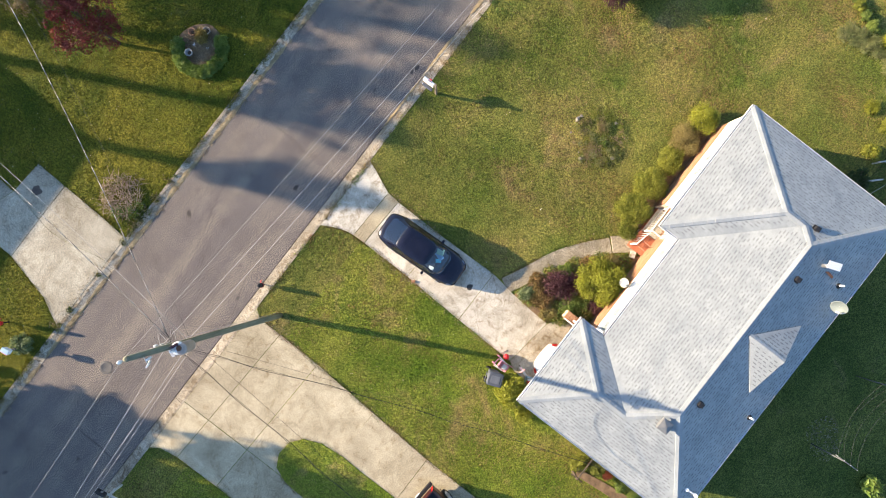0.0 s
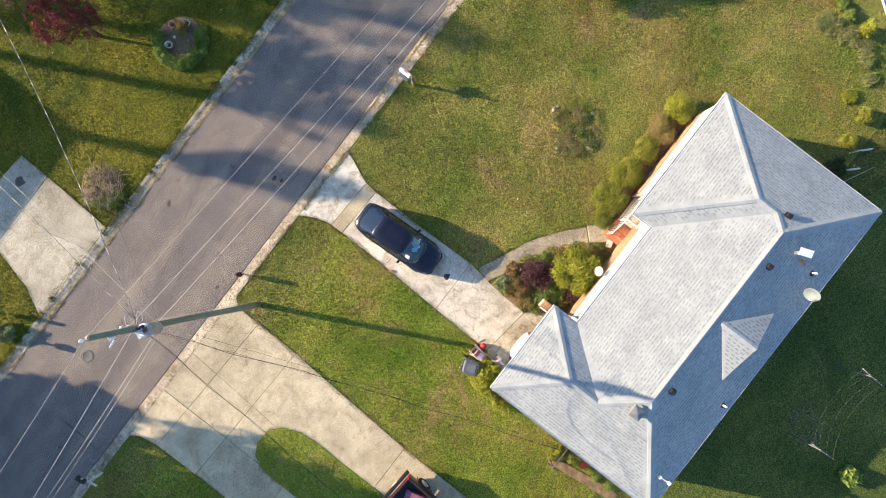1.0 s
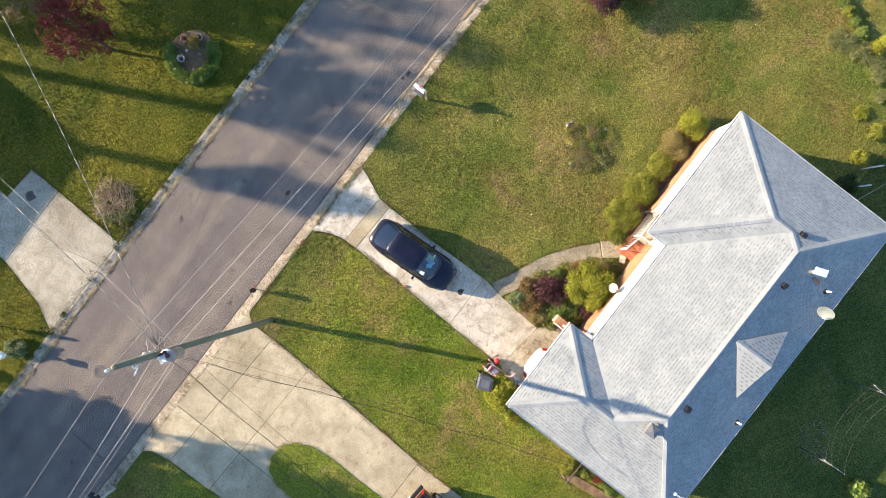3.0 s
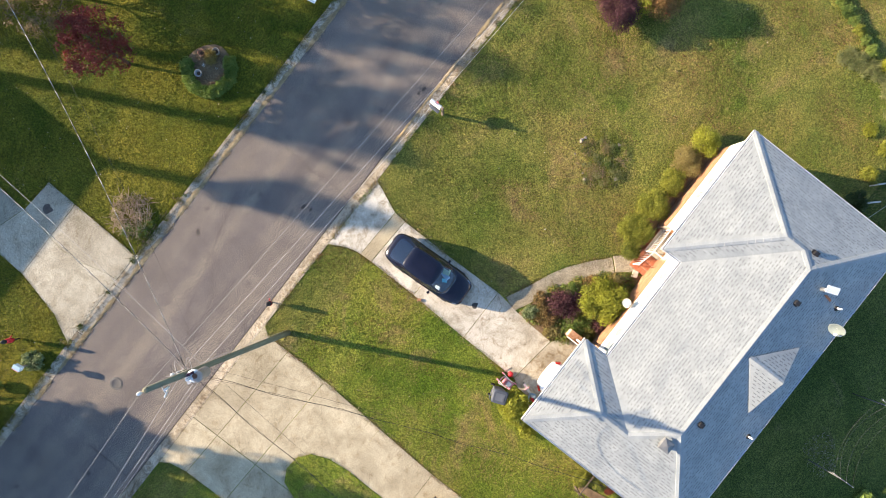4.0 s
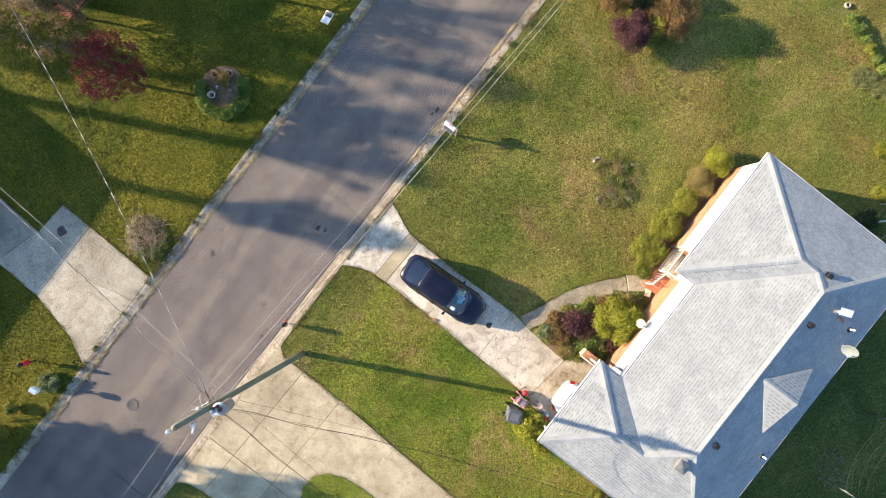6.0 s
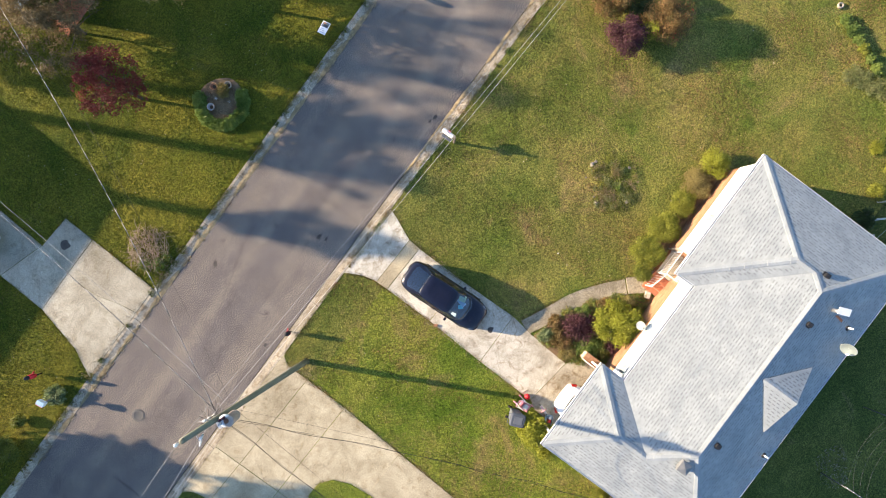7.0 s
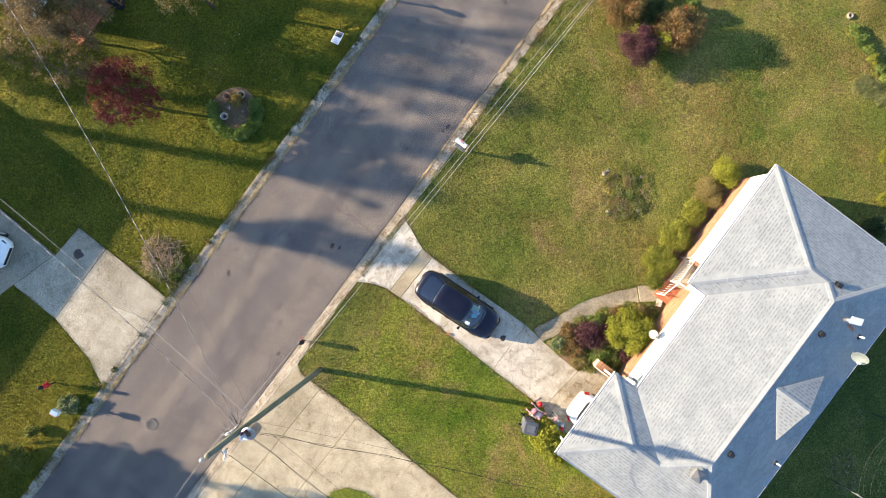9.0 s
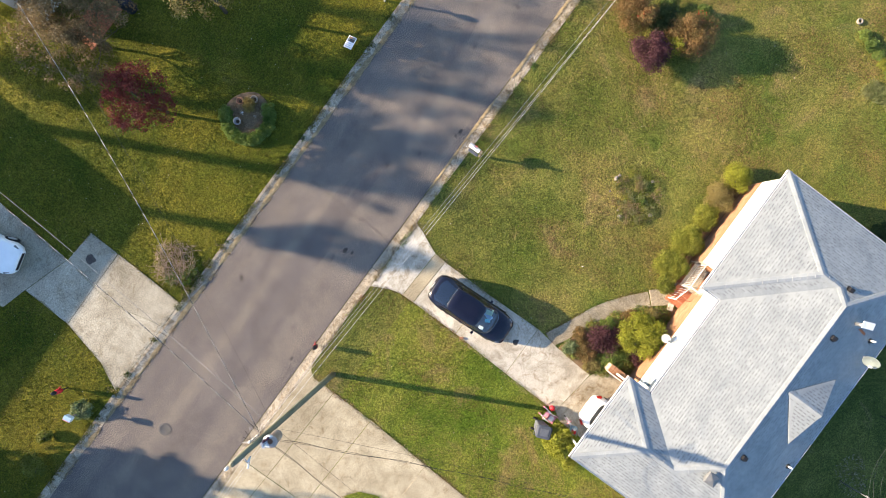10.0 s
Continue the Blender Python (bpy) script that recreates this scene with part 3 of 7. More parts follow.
G = 0.011   # half a joint
slab_set("driveway_near", "stained pale concrete driveway in front of the carport", [
    [(-3.22, 4.45 + G), (-0.52, 4.36 + G), (-0.30, 4.9), (0.02, 5.6), (0.16, KERB_N - 0.01), (-3.82, KERB_N - 0.01), (-3.52, 5.5), (-3.28, 4.9)],
    [(-3.20, 3.80 + G), (-0.57, 3.70 + G), (-0.52, 4.36 - G), (-3.22, 4.45 - G)],
    [(-3.22, 1.10 + G), (-0.60, 1.00 + G), (-0.58, 3.70 - G), (-3.20, 3.80 - G)],
    [(-3.36, -2.20 + G), (-0.52, -2.20 + G), (-0.60, 1.00 - G), (-3.22, 1.10 - G)],
    [(-3.42, -5.45 + G), (-0.85, -5.78 + G), (-0.72, -3.6), (-0.52, -2.20 - G), (-3.36, -2.20 - G)],
    [(-3.85, -10.6), (-0.12, -10.6), (-0.12, -6.3), (-0.85, -5.78 - G), (-3.42, -5.45 - G), (-3.7, -5.9)],
], [M_SLAB_PALE, M_SLAB, M_SLAB_PALE, M_SLAB_PALE, M_SLAB_PALE, M_SLAB_STAINED])

slab_set("driveway_double", "wide tan concrete driveway with two lanes round a grass island", [
    [(-14.85 + G, 4.55 + G), (-9.33, 4.33 + G), (-9.34, 5.55), (-9.05, 6.0), (-8.75, KERB_N - 0.01), (-14.85 + G, KERB_N - 0.01)],
    [(-17.25, 4.66 + G), (-14.85 - G, 4.55 + G), (-14.85 - G, KERB_N - 0.01), (-17.70, KERB_N - 0.01), (-17.40, 5.6)],
    [(-14.85 + G, 2.15 + G), (-9.38, 1.95 + G), (-9.33, 4.33 - G), (-14.85 + G, 4.55 - G)],
    [(-17.22, 2.25 + G), (-14.85 - G, 2.15 + G), (-14.85 - G, 4.55 - G), (-17.25, 4.66 - G)],
    [(-14.85 + G, -1.6 + G), (-9.60, -1.7 + G), (-9.38, 1.95 - G), (-14.85 + G, 2.15 - G)],
    [(-17.22, -1.6 + G), (-14.87, -1.6 + G), (-14.85 - G, 2.15 - G), (-17.22, 2.25 - G)],
    [(-12.30, -5.2 + G), (-9.80, -5.2 + G), (-9.60, -1.7 - G), (-12.30, -1.6 - G)],
    [(-17.30, -5.2 + G), (-15.00, -5.2 + G), (-15.00, -1.6 - G), (-17.22, -1.6 - G)],
    [(-12.35, -20.0), (-9.90, -20.0), (-9.80, -5.2 - G), (-12.30, -5.2 - G)],
    [(-17.40, -20.0), (-15.00, -20.0), (-15.00, -5.2 - G), (-17.30, -5.2 - G)],
], M_SLAB)

ISLAND = [(-15.02, -20.0), (-12.28, -20.0), (-12.26, -3.0), (-12.22, -1.8), (-12.34, -0.6), (-12.70, 0.25), (-13.30, 0.72), (-14.05, 0.78), (-14.65, 0.45), (-14.95, -0.3), (-15.02, -1.2)]
tagged(mesh_ob("lawn_island", prism(ISLAND, 0.02, PAVE + 0.02, 0.02), M_LAWN_SIDE), "grass island between two concrete driveway lanes", "ground", kind="structure")

slab_set("driveway_far", "grey concrete driveway across the street", [
    [(-14.40, 17.20 + G), (-12.12, 17.22 + G), (-12.25, 16.4), (-12.17, 15.3), (-11.86, 14.2), (-11.72, KERB_F + 0.01), (-15.75, KERB_F + 0.01), (-15.46, 13.9), (-15.02, 14.7), (-14.75, 15.8)][::-1],
    [(-12.10, 17.22 + G), (-10.02, 17.2 + G), (-10.10, 15.2), (-10.22, KERB_F + 0.01), (-11.70, KERB_F + 0.01), (-11.84, 14.2), (-12.15, 15.3), (-12.23, 16.4)][::-1],
    [(-14.25, 19.9), (-11.77, 19.1), (-12.11, 17.22 + 3 * G), (-14.40, 17.20 + 3 * G)][::-1],
    [(-11.75, 19.08), (-9.95, 18.95), (-10.02, 17.2 + 3 * G), (-12.09, 17.22 + 3 * G)][::-1],
    [(-15.80, 27.0), (-11.2, 27.0), (-11.77, 19.12), (-14.25, 19.92), (-15.6, 20.3)][::-1],
], M_SLAB_GREY)


def bend(points, n=8):
    """A smooth line through the points."""
    pts = [Vector(p) for p in points]
    out = []
    for k in range(len(pts) - 1):
        p0, p1, p2, p3 = pts[max(k - 1, 0)], pts[k], pts[k + 1], pts[min(k + 2, len(pts) - 1)]
        for j in range(n):
            t = j / n
            out.append(0.5 * ((2 * p1) + (p2 - p0) * t + (2 * p0 - 5 * p1 + 4 * p2 - p3) * t * t + (3 * p1 - p0 - 3 * p2 + p3) * t ** 3))
    return out + [pts[-1]]


def build_path():
    root = thing("garden_path", (0, 0, 0), "curved grey concrete front path to the porch steps", "path", kind="structure")
    mid = bend([(-0.62, -3.0, 0), (0.4, -3.5, 0), (1.95, -4.2, 0), (3.15, -5.05, 0), (4.12, -5.92, 0)], 6)
    left, right = [], []
    for k, p in enumerate(mid):
        way = (mid[min(k + 1, len(mid) - 1)] - mid[max(k - 1, 0)]).normalized()
        nrm = Vector((-way.y, way.x, 0))
        left.append(p + nrm * 0.40)
        right.append(p - nrm * 0.40)
    for a, b in ((0, 12), (12, len(mid) - 1)):
        o = [(p.x, p.y) for p in right[a:b + 1]] + [(p.x, p.y) for p in left[a:b + 1][::-1]]
        part("path_slab", prism(o, -0.02, PAVE + 0.004 * (a > 0), 0.01), M_PATH, root)
    part("path_slab", prism([(3.90, -6.22), (4.80, -7.35), (5.05, -7.1), (5.35, -6.55), (5.15, -6.35), (4.48, -5.62)], -0.02, 0.10, 0.02), M_PATH_OLD, root)


build_path()

# soil of the planting beds
tagged(mesh_ob("front_bed", prism([(-0.70, -3.62), (-0.80, -4.5), (-0.86, -5.7), (-0.12, -6.25), (0.3, -7.55), (4.7, -7.55), (3.75, -6.2), (2.9, -5.35), (1.7, -4.5), (0.2, -3.9)][::1], 0.0, PAVE + 0.03, 0.03), M_MULCH),
       "mulched planting bed beside the front path", "planting bed", kind="structure")
tagged(mesh_ob("foundation_bed", prism([(5.7, -6.55), (12.2, -6.55), (12.2, -5.9), (11.0, -5.6), (9.0, -5.9), (7.2, -5.6), (5.8, -5.8), (5.5, -6.0)], 0.0, PAVE + 0.02, 0.03), M_MULCH),
       "soil strip with shrubs along the brick front wall", "planting bed", kind="structure")

tagged(mesh_ob("side_bed", prism([(-5.92, -11.45), (-5.60, -14.9), (-5.10, -14.9), (-5.28, -13.2), (-5.45, -12.1), (-5.52, -11.4)], 0.0, LAWN + 0.035, 0.02), M_MULCH),
       "narrow worn soil strip along the house side", "planting bed", kind="structure")

# ---- the brick house ----
X0, X1, Y_MAIN, Y_BACK, EAVE = -4.25, 12.10, -7.35, -14.74, 2.78
XN, Y_NORTH, XS, Y_SOUTH = 5.56, -6.37, 0.20, -6.11
Y_RIDGE, RISE = -11.45, 0.94              # the ridge lies nearer the rear eave
P_FRONT, P_REAR, P_END = RISE / (Y_MAIN - Y_RIDGE), RISE / (Y_RIDGE - Y_BACK), 0.252
X_PORCH = 6.95                            # where the open porch ends and the wing's wall begins
house = thing("house", (0, 0, 0), "single-storey orange brick and white house with pale shingle roof", "house")


def roof_point(x, y, rise):
    return Vector((x, y, EAVE + rise))


def build_roof():
    a, b = roof_point(X0 + RISE / P_END, Y_RIDGE, RISE), roof_point(X1 - RISE / P_END, Y_RIDGE, RISE)
    xn, xs = 8.94, -1.93                  # ridges of the porch wing and of the carport wing
    hn, hs = (X1 - xn) * P_END, (xs - X0) * P_END
    n1, n2 = roof_point(xn, -9.88, hn), roof_point(xn, Y_MAIN - hn / P_FRONT, hn)
    s1, s2 = roof_point(xs, -8.40, hs), roof_point(xs, Y_MAIN - hs / P_FRONT, hs)
    e = {k: roof_point(x, y, 0) for k, (x, y) in dict(n=(X1, Y_NORTH), e=(X1, Y_BACK), s=(X0, Y_BACK), w=(X0, Y_SOUTH), sw=(XS, Y_SOUTH), sm=(XS, Y_MAIN), nm=(XN, Y_MAIN), nn=(XN, Y_NORTH)).items()}
    faces = [  # eave run first, then up the slope
        ("front_slope", [e["nm"], e["sm"], s2, a, b, n2]),
        ("porch_hip", [e["n"], e["nn"], n1]),
        ("porch_side_slope", [e["nn"], e["nm"], n2, n1]),
        ("carport_side_slope", [e["sm"], e["sw"], s1, s2]),
        ("carport_hip", [e["sw"], e["w"], s1]),
        ("south_slope", [e["w"], e["s"], a, s2, s1]),
        ("rear_slope", [e["s"], e["e"], b, a]),
        ("north_slope", [e["e"], e["n"], n1, n2, b]),
    ]
    loose = 0
    for name, poly in faces:
        o = poly[0]
        along = (poly[1] - poly[0]).normalized()
        nrm = (poly[1] - poly[0]).cross(poly[2] - poly[0]).normalized()
        if nrm.z < 0:
            nrm.negate()
        up = nrm.cross(along)
        if up.z < 0:
            up.negate()
        flat = [((p - o).dot(along), (p - o).dot(up)) for p in poly]
        top = max(v for _, v in flat)
        deck = bmesh.new()
        lo = [deck.verts.new(p - nrm * 0.06) for p in poly]
        hi = [deck.verts.new(p) for p in poly]
        deck.faces.new(hi)
        deck.faces.new(lo[::-1])
        for k in range(len(poly)):
            deck.faces.new((lo[k], lo[(k + 1) % len(poly)], hi[(k + 1) % len(poly)], hi[k]))
        bmesh.ops.recalc_face_normals(deck, faces=deck.faces)
        slope = part("roof_slope", deck, M_SHINGLE, house, "pale grey shingles with darker tabs" if name != "rear_slope" else "")
        # courses: overlapping strips cut into shingles; every so often a darker tab
        step, verts, quads, tabs = 0.128, [], [], []
        rng = random.Random(len(name) * 7)

        def spanned(v):
            xs = []
            for (u0, v0), (u1, v1) in zip(flat, flat[1:] + flat[:1]):
                if (v0 - v) * (v1 - v) < 0 or v0 == v:
                    xs.append(u0 if v0 == v else u0 + (u1 - u0) * (v - v0) / (v1 - v0))
            return (min(xs), max(xs)) if len(xs) > 1 else None

        row, v = 0, 0.0
        while v + step * 0.5 < top:
            v1 = min(v + step, top - 1e-4)
            lower, upper = spanned(v + 1e-4), spanned(v1 - 1e-4)
            if lower and upper:
                u0, u1, w0, w1 = lower[0], lower[1], upper[0], upper[1]
                cuts = [max(u0, w0)]
                u = max(u0, w0) - rng.uniform(0, 0.3)
                while u < min(u1, w1):
                    u += rng.uniform(0.24, 0.34)
                    if cuts[0] + 0.05 < u < min(u1, w1) - 0.05:
                        cuts.append(u)
                cuts.append(min(u1, w1))
                for c0, c1 in zip(cuts, cuts[1:]):
                    lift = 0.0032 + rng.uniform(0, 0.0006)
                    p = [o + along * c0 + up * v + nrm * lift, o + along * c1 + up * v + nrm * lift, o + along * c1 + up * v1 + nrm * 0.003, o + along * c0 + up * v1 + nrm * 0.003,
                         o + along * c0 + up * v, o + along * c1 + up * v]
                    k = len(verts)
                    verts += p
                    quads += [(k, k + 1, k + 2, k + 3), (k + 4, k + 5, k + 1, k)]
                u = max(u0, w0) + 0.05 + rng.uniform(0.0, 0.42)
                while u + 0.27 < min(u1, w1) - 0.08:
                    tabs.append((u, v, rng.choice((0.06, 0.14, 0.16, 0.18))))
                    u += rng.choice((0.21, 0.24, 0.27, 0.33))
            v += step
            row += 1
        cover = arrays_mesh("shingles", np.array([tuple(p) for p in verts]), np.array(quads), M_SHINGLE, slope)
        cover["kind"] = "stuff"
        piece = None
        rest = bmesh.new()
        turn = Matrix((along, up, nrm)).transposed().to_4x4()
        for u, v, w in tabs:
            at = o + along * u + up * (v + 0.012) + nrm * 0.0045
            if name == "front_slope" and loose < 300:
                if piece is None:
                    piece = box(bmesh.new(), 0, 0.15, 0, 0.031, 0, 0.002)
                    ob = part("shingle", piece, M_TAB_OBJ, slope)
                    piece = ob.data
                else:
                    ob = new("shingle", piece)
                    ob.parent = slope
                ob.matrix_local = Matrix.Translation(at) @ turn
                loose += 1
            else:
                box(rest, 0, w, 0, 0.031, 0, 0.002, Matrix.Translation(at) @ turn)
        if len(rest.verts):
            part("shingle_pattern", rest, M_TAB, slope)["kind"] = "stuff"
        else:
            rest.free()
    # ridge and hip caps: short overlapping folded pieces
    caps = [(a, b), (a, e["s"]), (a, s2), (s2, s1), (s1, e["w"]), (s1, e["sw"]), (b, e["e"]), (b, n2), (n2, n1), (n1, e["n"]), (n1, e["nn"])]
    for p, q in caps:
        way = (q - p)
        n = max(1, int(way.length / 0.30))
        d = way / n
        side = way.cross(Vector((0, 0, 1))).normalized()
        drop = 0.035 if abs(way.z) < 0.01 else 0.022
        l0, l1 = (0.034, 0.022) if way.z > 0 else (0.022, 0.034)
        w, mesh = 0.135, None
        for k in range(n):
            base = p + d * k
            if mesh is None:
                cap = bmesh.new()
                ps = [-side * w + Vector((0, 0, l0 - drop)), Vector((0, 0, l0 + 0.01)), side * w + Vector((0, 0, l0 - drop)),
                      d * 1.04 - side * w + Vector((0, 0, l1 - drop)), d * 1.04 + Vector((0, 0, l1 + 0.01)), d * 1.04 + side * w + Vector((0, 0, l1 - drop))]
                vs = [cap.verts.new(v) for v in ps]
                for f in ((0, 1, 4, 3), (1, 2, 5, 4)):
                    cap.faces.new([vs[j] for j in f])
                ext = bmesh.ops.extrude_face_region(cap, geom=cap.faces[:])
                bmesh.ops.translate(cap, verts=[v for v in ext["geom"] if isinstance(v, bmesh.types.BMVert)], vec=(0, 0, -0.03))
                bmesh.ops.recalc_face_normals(cap, faces=cap.faces)
                ob = part("ridge_cap", cap, M_CAP, house)
                mesh = ob.data
            else:
                ob = new("ridge_cap", mesh)
                ob.parent = house
            ob.location = base
    return e


corners = build_roof()


def build_eaves():
    """Soffit, fascia and gutters round the roof's edge."""
    loop = [(X1, Y_NORTH), (XN, Y_NORTH), (XN, Y_MAIN), (XS, Y_MAIN), (XS, Y_SOUTH), (X0, Y_SOUTH), (X0, Y_BACK), (X1, Y_BACK)]
    part("soffit", prism(loop, EAVE - 0.20, EAVE - 0.17), M_TRIM, house)
    for (xa, ya), (xb, yb) in zip(loop, loop[1:] + loop[:1]):
        p, q = Vector((xa, ya, 0)), Vector((xb, yb, 0))
        way = (q - p).normalized()
        out = Vector((-way.y, way.x, 0)) * -1
        mid = (p + q) / 2
        turn = Matrix((way, out, Vector((0, 0, 1)))).transposed().to_4x4()
        m = Matrix.Translation(Vector((mid.x, mid.y, EAVE))) @ turn
        half = (q - p).length / 2
        part("fascia", box(bmesh.new(), -half, half, -0.025, -0.002, -0.17, -0.012, m), M_TRIM, house)
        g = bmesh.new()
        box(g, -half - 0.07, half + 0.07, 0.0, 0.006, -0.13, -0.02, m)
        box(g, -half - 0.07, half + 0.07, 0.006, 0.07, -0.056, -0.048, m)
        box(g, -half - 0.07, half + 0.07, 0.07, 0.078, -0.13, -0.012, m)
        k = -half + 0.3
        while k < half - 0.2:
            box(g, k, k + 0.03, 0.006, 0.07, -0.03, -0.022, m)
            k += 0.9
        part("gutter", g, M_GUTTER, house, "grey metal gutter")


build_eaves()


def wall_with_openings(name, x0, x1, z0, z1, openings, place, material, thick=0.14):
    """A wall in its own plane (x along, z up, thickness behind y = 0) with rectangular holes."""
    bm = bmesh.new()
    xs = sorted({x0, x1, *[v for o in openings for v in o[:2]]})
    zs = sorted({z0, z1, *[min(max(v, z0), z1) for o in openings for v in o[2:]]})
    for xa, xb in zip(xs, xs[1:]):
        for za, zb in zip(zs, zs[1:]):
            cx, cz = (xa + xb) / 2, (za + zb) / 2
            if any(o[0] < cx < o[1] and o[2] < cz < o[3] for o in openings):
                continue
            box(bm, xa, xb, -thick, 0, za, zb, place)
    bmesh.ops.remove_doubles(bm, verts=bm.verts[:], dist=0.0005)
    return part(name, bm, material, house)


def window(place, x0, x1, z0, z1, label=""):
    fr = bmesh.new()
    for a in ((x0, x0 + 0.045, z0, z1), (x1 - 0.045, x1, z0, z1), (x0 + 0.045, x1 - 0.045, z1 - 0.045, z1), (x0 + 0.045, x1 - 0.045, z0, z0 + 0.045)):
        box(fr, a[0], a[1], -0.06, 0.02, a[2], a[3], place)
    w = part("window", fr, M_TRIM, house, label or "white-framed sash window")
    part("sill", box(bmesh.new(), x0 - 0.05, x1 + 0.05, 0.003, 0.055, z0 - 0.06, z0 - 0.003, place), M_TRIM, w)
    part("pane", box(bmesh.new(), x0 + 0.045, x1 - 0.045, -0.002, 0.002, z0 + 0.045, z1 - 0.045, place), M_PANE, w).visible_shadow = False
    part("blind", box(bmesh.new(), x0 + 0.045, x1 - 0.045, -0.022, -0.016, z0 + 0.045, z1 - 0.045, place), M_BLIND, w)


BRICK_H, WALL_H = 1.22, EAVE - 0.20


def bricked(wall, place, x0, x1, z0, z1, openings=(), limit=0):
    """Courses of bricks in front of a wall; the first ones as pieces, the rest joined."""
    mesh, rest, made = None, bmesh.new(), 0
    rng = random.Random(int(x0 * 10) + 5)
    for row in range(int((z1 - z0) / 0.076)):
        z, x = z0 + row * 0.076, x0 + (0.105 if row % 2 else 0.0)
        while x + 0.2 <= x1:
            if not any(o[0] - 0.2 < x < o[1] and o[2] - 0.07 < z < o[3] for o in openings):
                m = place @ Matrix.Translation((x, 0.002 + rng.uniform(0, 0.006), z))
                if made < limit and row * 0.076 > z1 - z0 - 0.32:
                    if mesh is None:
                        ob = part("brick", box(bmesh.new(), 0, 0.2, 0, 0.02, 0, 0.066), M_BRICK, wall)
                        mesh = ob.data
                    else:
                        ob = new("brick", mesh)
                        ob.parent = wall
                    ob.matrix_world = m
                    made += 1
                else:
                    box(rest, 0, 0.2, 0, 0.02, 0, 0.066, m)
            x += 0.21
    part("bricks", rest, M_BRICK_ISLAND, wall)["kind"] = "stuff"


def facing(x, y, turn):
    """The plane of a wall: its x runs along the wall, +y is outdoors."""
    return pose(x, y, 0, 0, 0, turn)


def build_walls():
    sides = [  # name, plane, length, openings
        ("front_wall", facing(XS, Y_MAIN - 0.07, 0), X_PORCH - XS, [(0.22, 0.78, 1.62, 2.26), (1.02, 1.55, 1.62, 2.26), (2.55, 3.0, 1.62, 2.26), (3.15, 4.15, 1.62, 2.26), (4.35, 4.85, 1.62, 2.26), (5.55, 6.4, 0.55, 2.5)], True),
        ("porch_wall", facing(X_PORCH, Y_NORTH - 0.07, 0), X1 - 0.3 - X_PORCH, [(1.55, 2.05, 1.62, 2.26), (2.30, 2.85, 1.62, 2.26)], True),
        ("porch_return_wall", facing(X_PORCH + 0.005, Y_MAIN - 0.065, 90), 0.80, [], False),
        ("north_wall", facing(X1 - 0.3, Y_NORTH - 0.07, -90), 7.94, [(1.5, 2.6, 1.35, 2.4), (5.0, 6.1, 1.35, 2.4)], False),
        ("rear_wall", facing(X1 - 0.3, Y_BACK + 0.3, 180), X1 - 0.3 - X0 - 0.3, [(2.0, 3.2, 1.35, 2.4), (5.2, 6.1, 0.5, 2.5), (7.6, 8.9, 0.4, 2.45)], False),
        ("carport_inner_wall", facing(XS, Y_BACK + 0.3, 90), 6.9, [(4.2, 5.1, 0.2, 2.3)], False),
        ("south_store_wall", facing(X0 + 0.3, Y_BACK + 0.3, 90), 3.4, [], False),
    ]
    for name, plane, length, holes, near in sides:
        low = wall_with_openings("brick_wall", 0, length, -0.05, BRICK_H, holes, plane, M_MORTAR)
        bricked(low, plane, 0.0, length, 0.0, BRICK_H, [h for h in holes], 150 if near else 0)
        up = wall_with_openings("siding_wall", 0, length, BRICK_H + 0.003, WALL_H, holes, plane, M_SIDING, 0.12)
        laps = bmesh.new()
        z = BRICK_H + 0.05
        while z < WALL_H - 0.05:
            x = 0.0
            for o in sorted(holes) + [(length, length, 0, 9)]:
                if o[2] < z + 0.15 and o[3] > z:
                    if o[0] - x > 0.05:
                        box(laps, x, o[0] - 0.02, 0.001, 0.016, z, z + 0.148, plane)
                    x = o[1] + 0.02
            z += 0.15
        part("lap_siding", laps, M_SIDING, up)["kind"] = "stuff"
        for h in holes:
            if h[2] > 1.0:
                window(plane, *h)
    part("store_partition", box(bmesh.new(), X0 + 0.44, XS, Y_BACK + 3.6, Y_BACK + 3.72, 0, WALL_H), M_SIDING, house)
    part("room_floor", prism([(XS + 0.02, Y_BACK + 0.45), (X1 - 0.45, Y_BACK + 0.45), (X1 - 0.45, -7.6), (XS + 0.02, -7.6)], 0.0, 0.45), M_INSIDE, house)
    door_place = facing(XS, Y_MAIN - 0.07, 0)
    d = part("door", box(bmesh.new(), 5.58, 6.37, -0.08, -0.04, 0.56, 2.48, door_place), M_TRIM, house, "white panelled front door")
    part("door_handle", tube([door_place @ Vector((6.28, -0.03, 1.5)), door_place @ Vector((6.28, 0.03, 1.5)), door_place @ Vector((6.2, 0.03, 1.5))], 0.012), M_STEEL, d)
    back_place = facing(X1 - 0.3, Y_BACK + 0.3, 180)
    part("door", box(bmesh.new(), 5.23, 6.07, -0.08, -0.04, 0.5, 2.48, back_place), M_TRIM, house)
    part("patio_pane", box(bmesh.new(), 7.62, 8.88, -0.06, -0.05, 0.42, 2.43, back_place), M_PANE, house)
    part("door", box(bmesh.new(), 4.22, 5.08, -0.08, -0.04, 0.2, 2.3, facing(XS, Y_BACK + 0.3, 90)), M_TRIM, house)


build_walls()


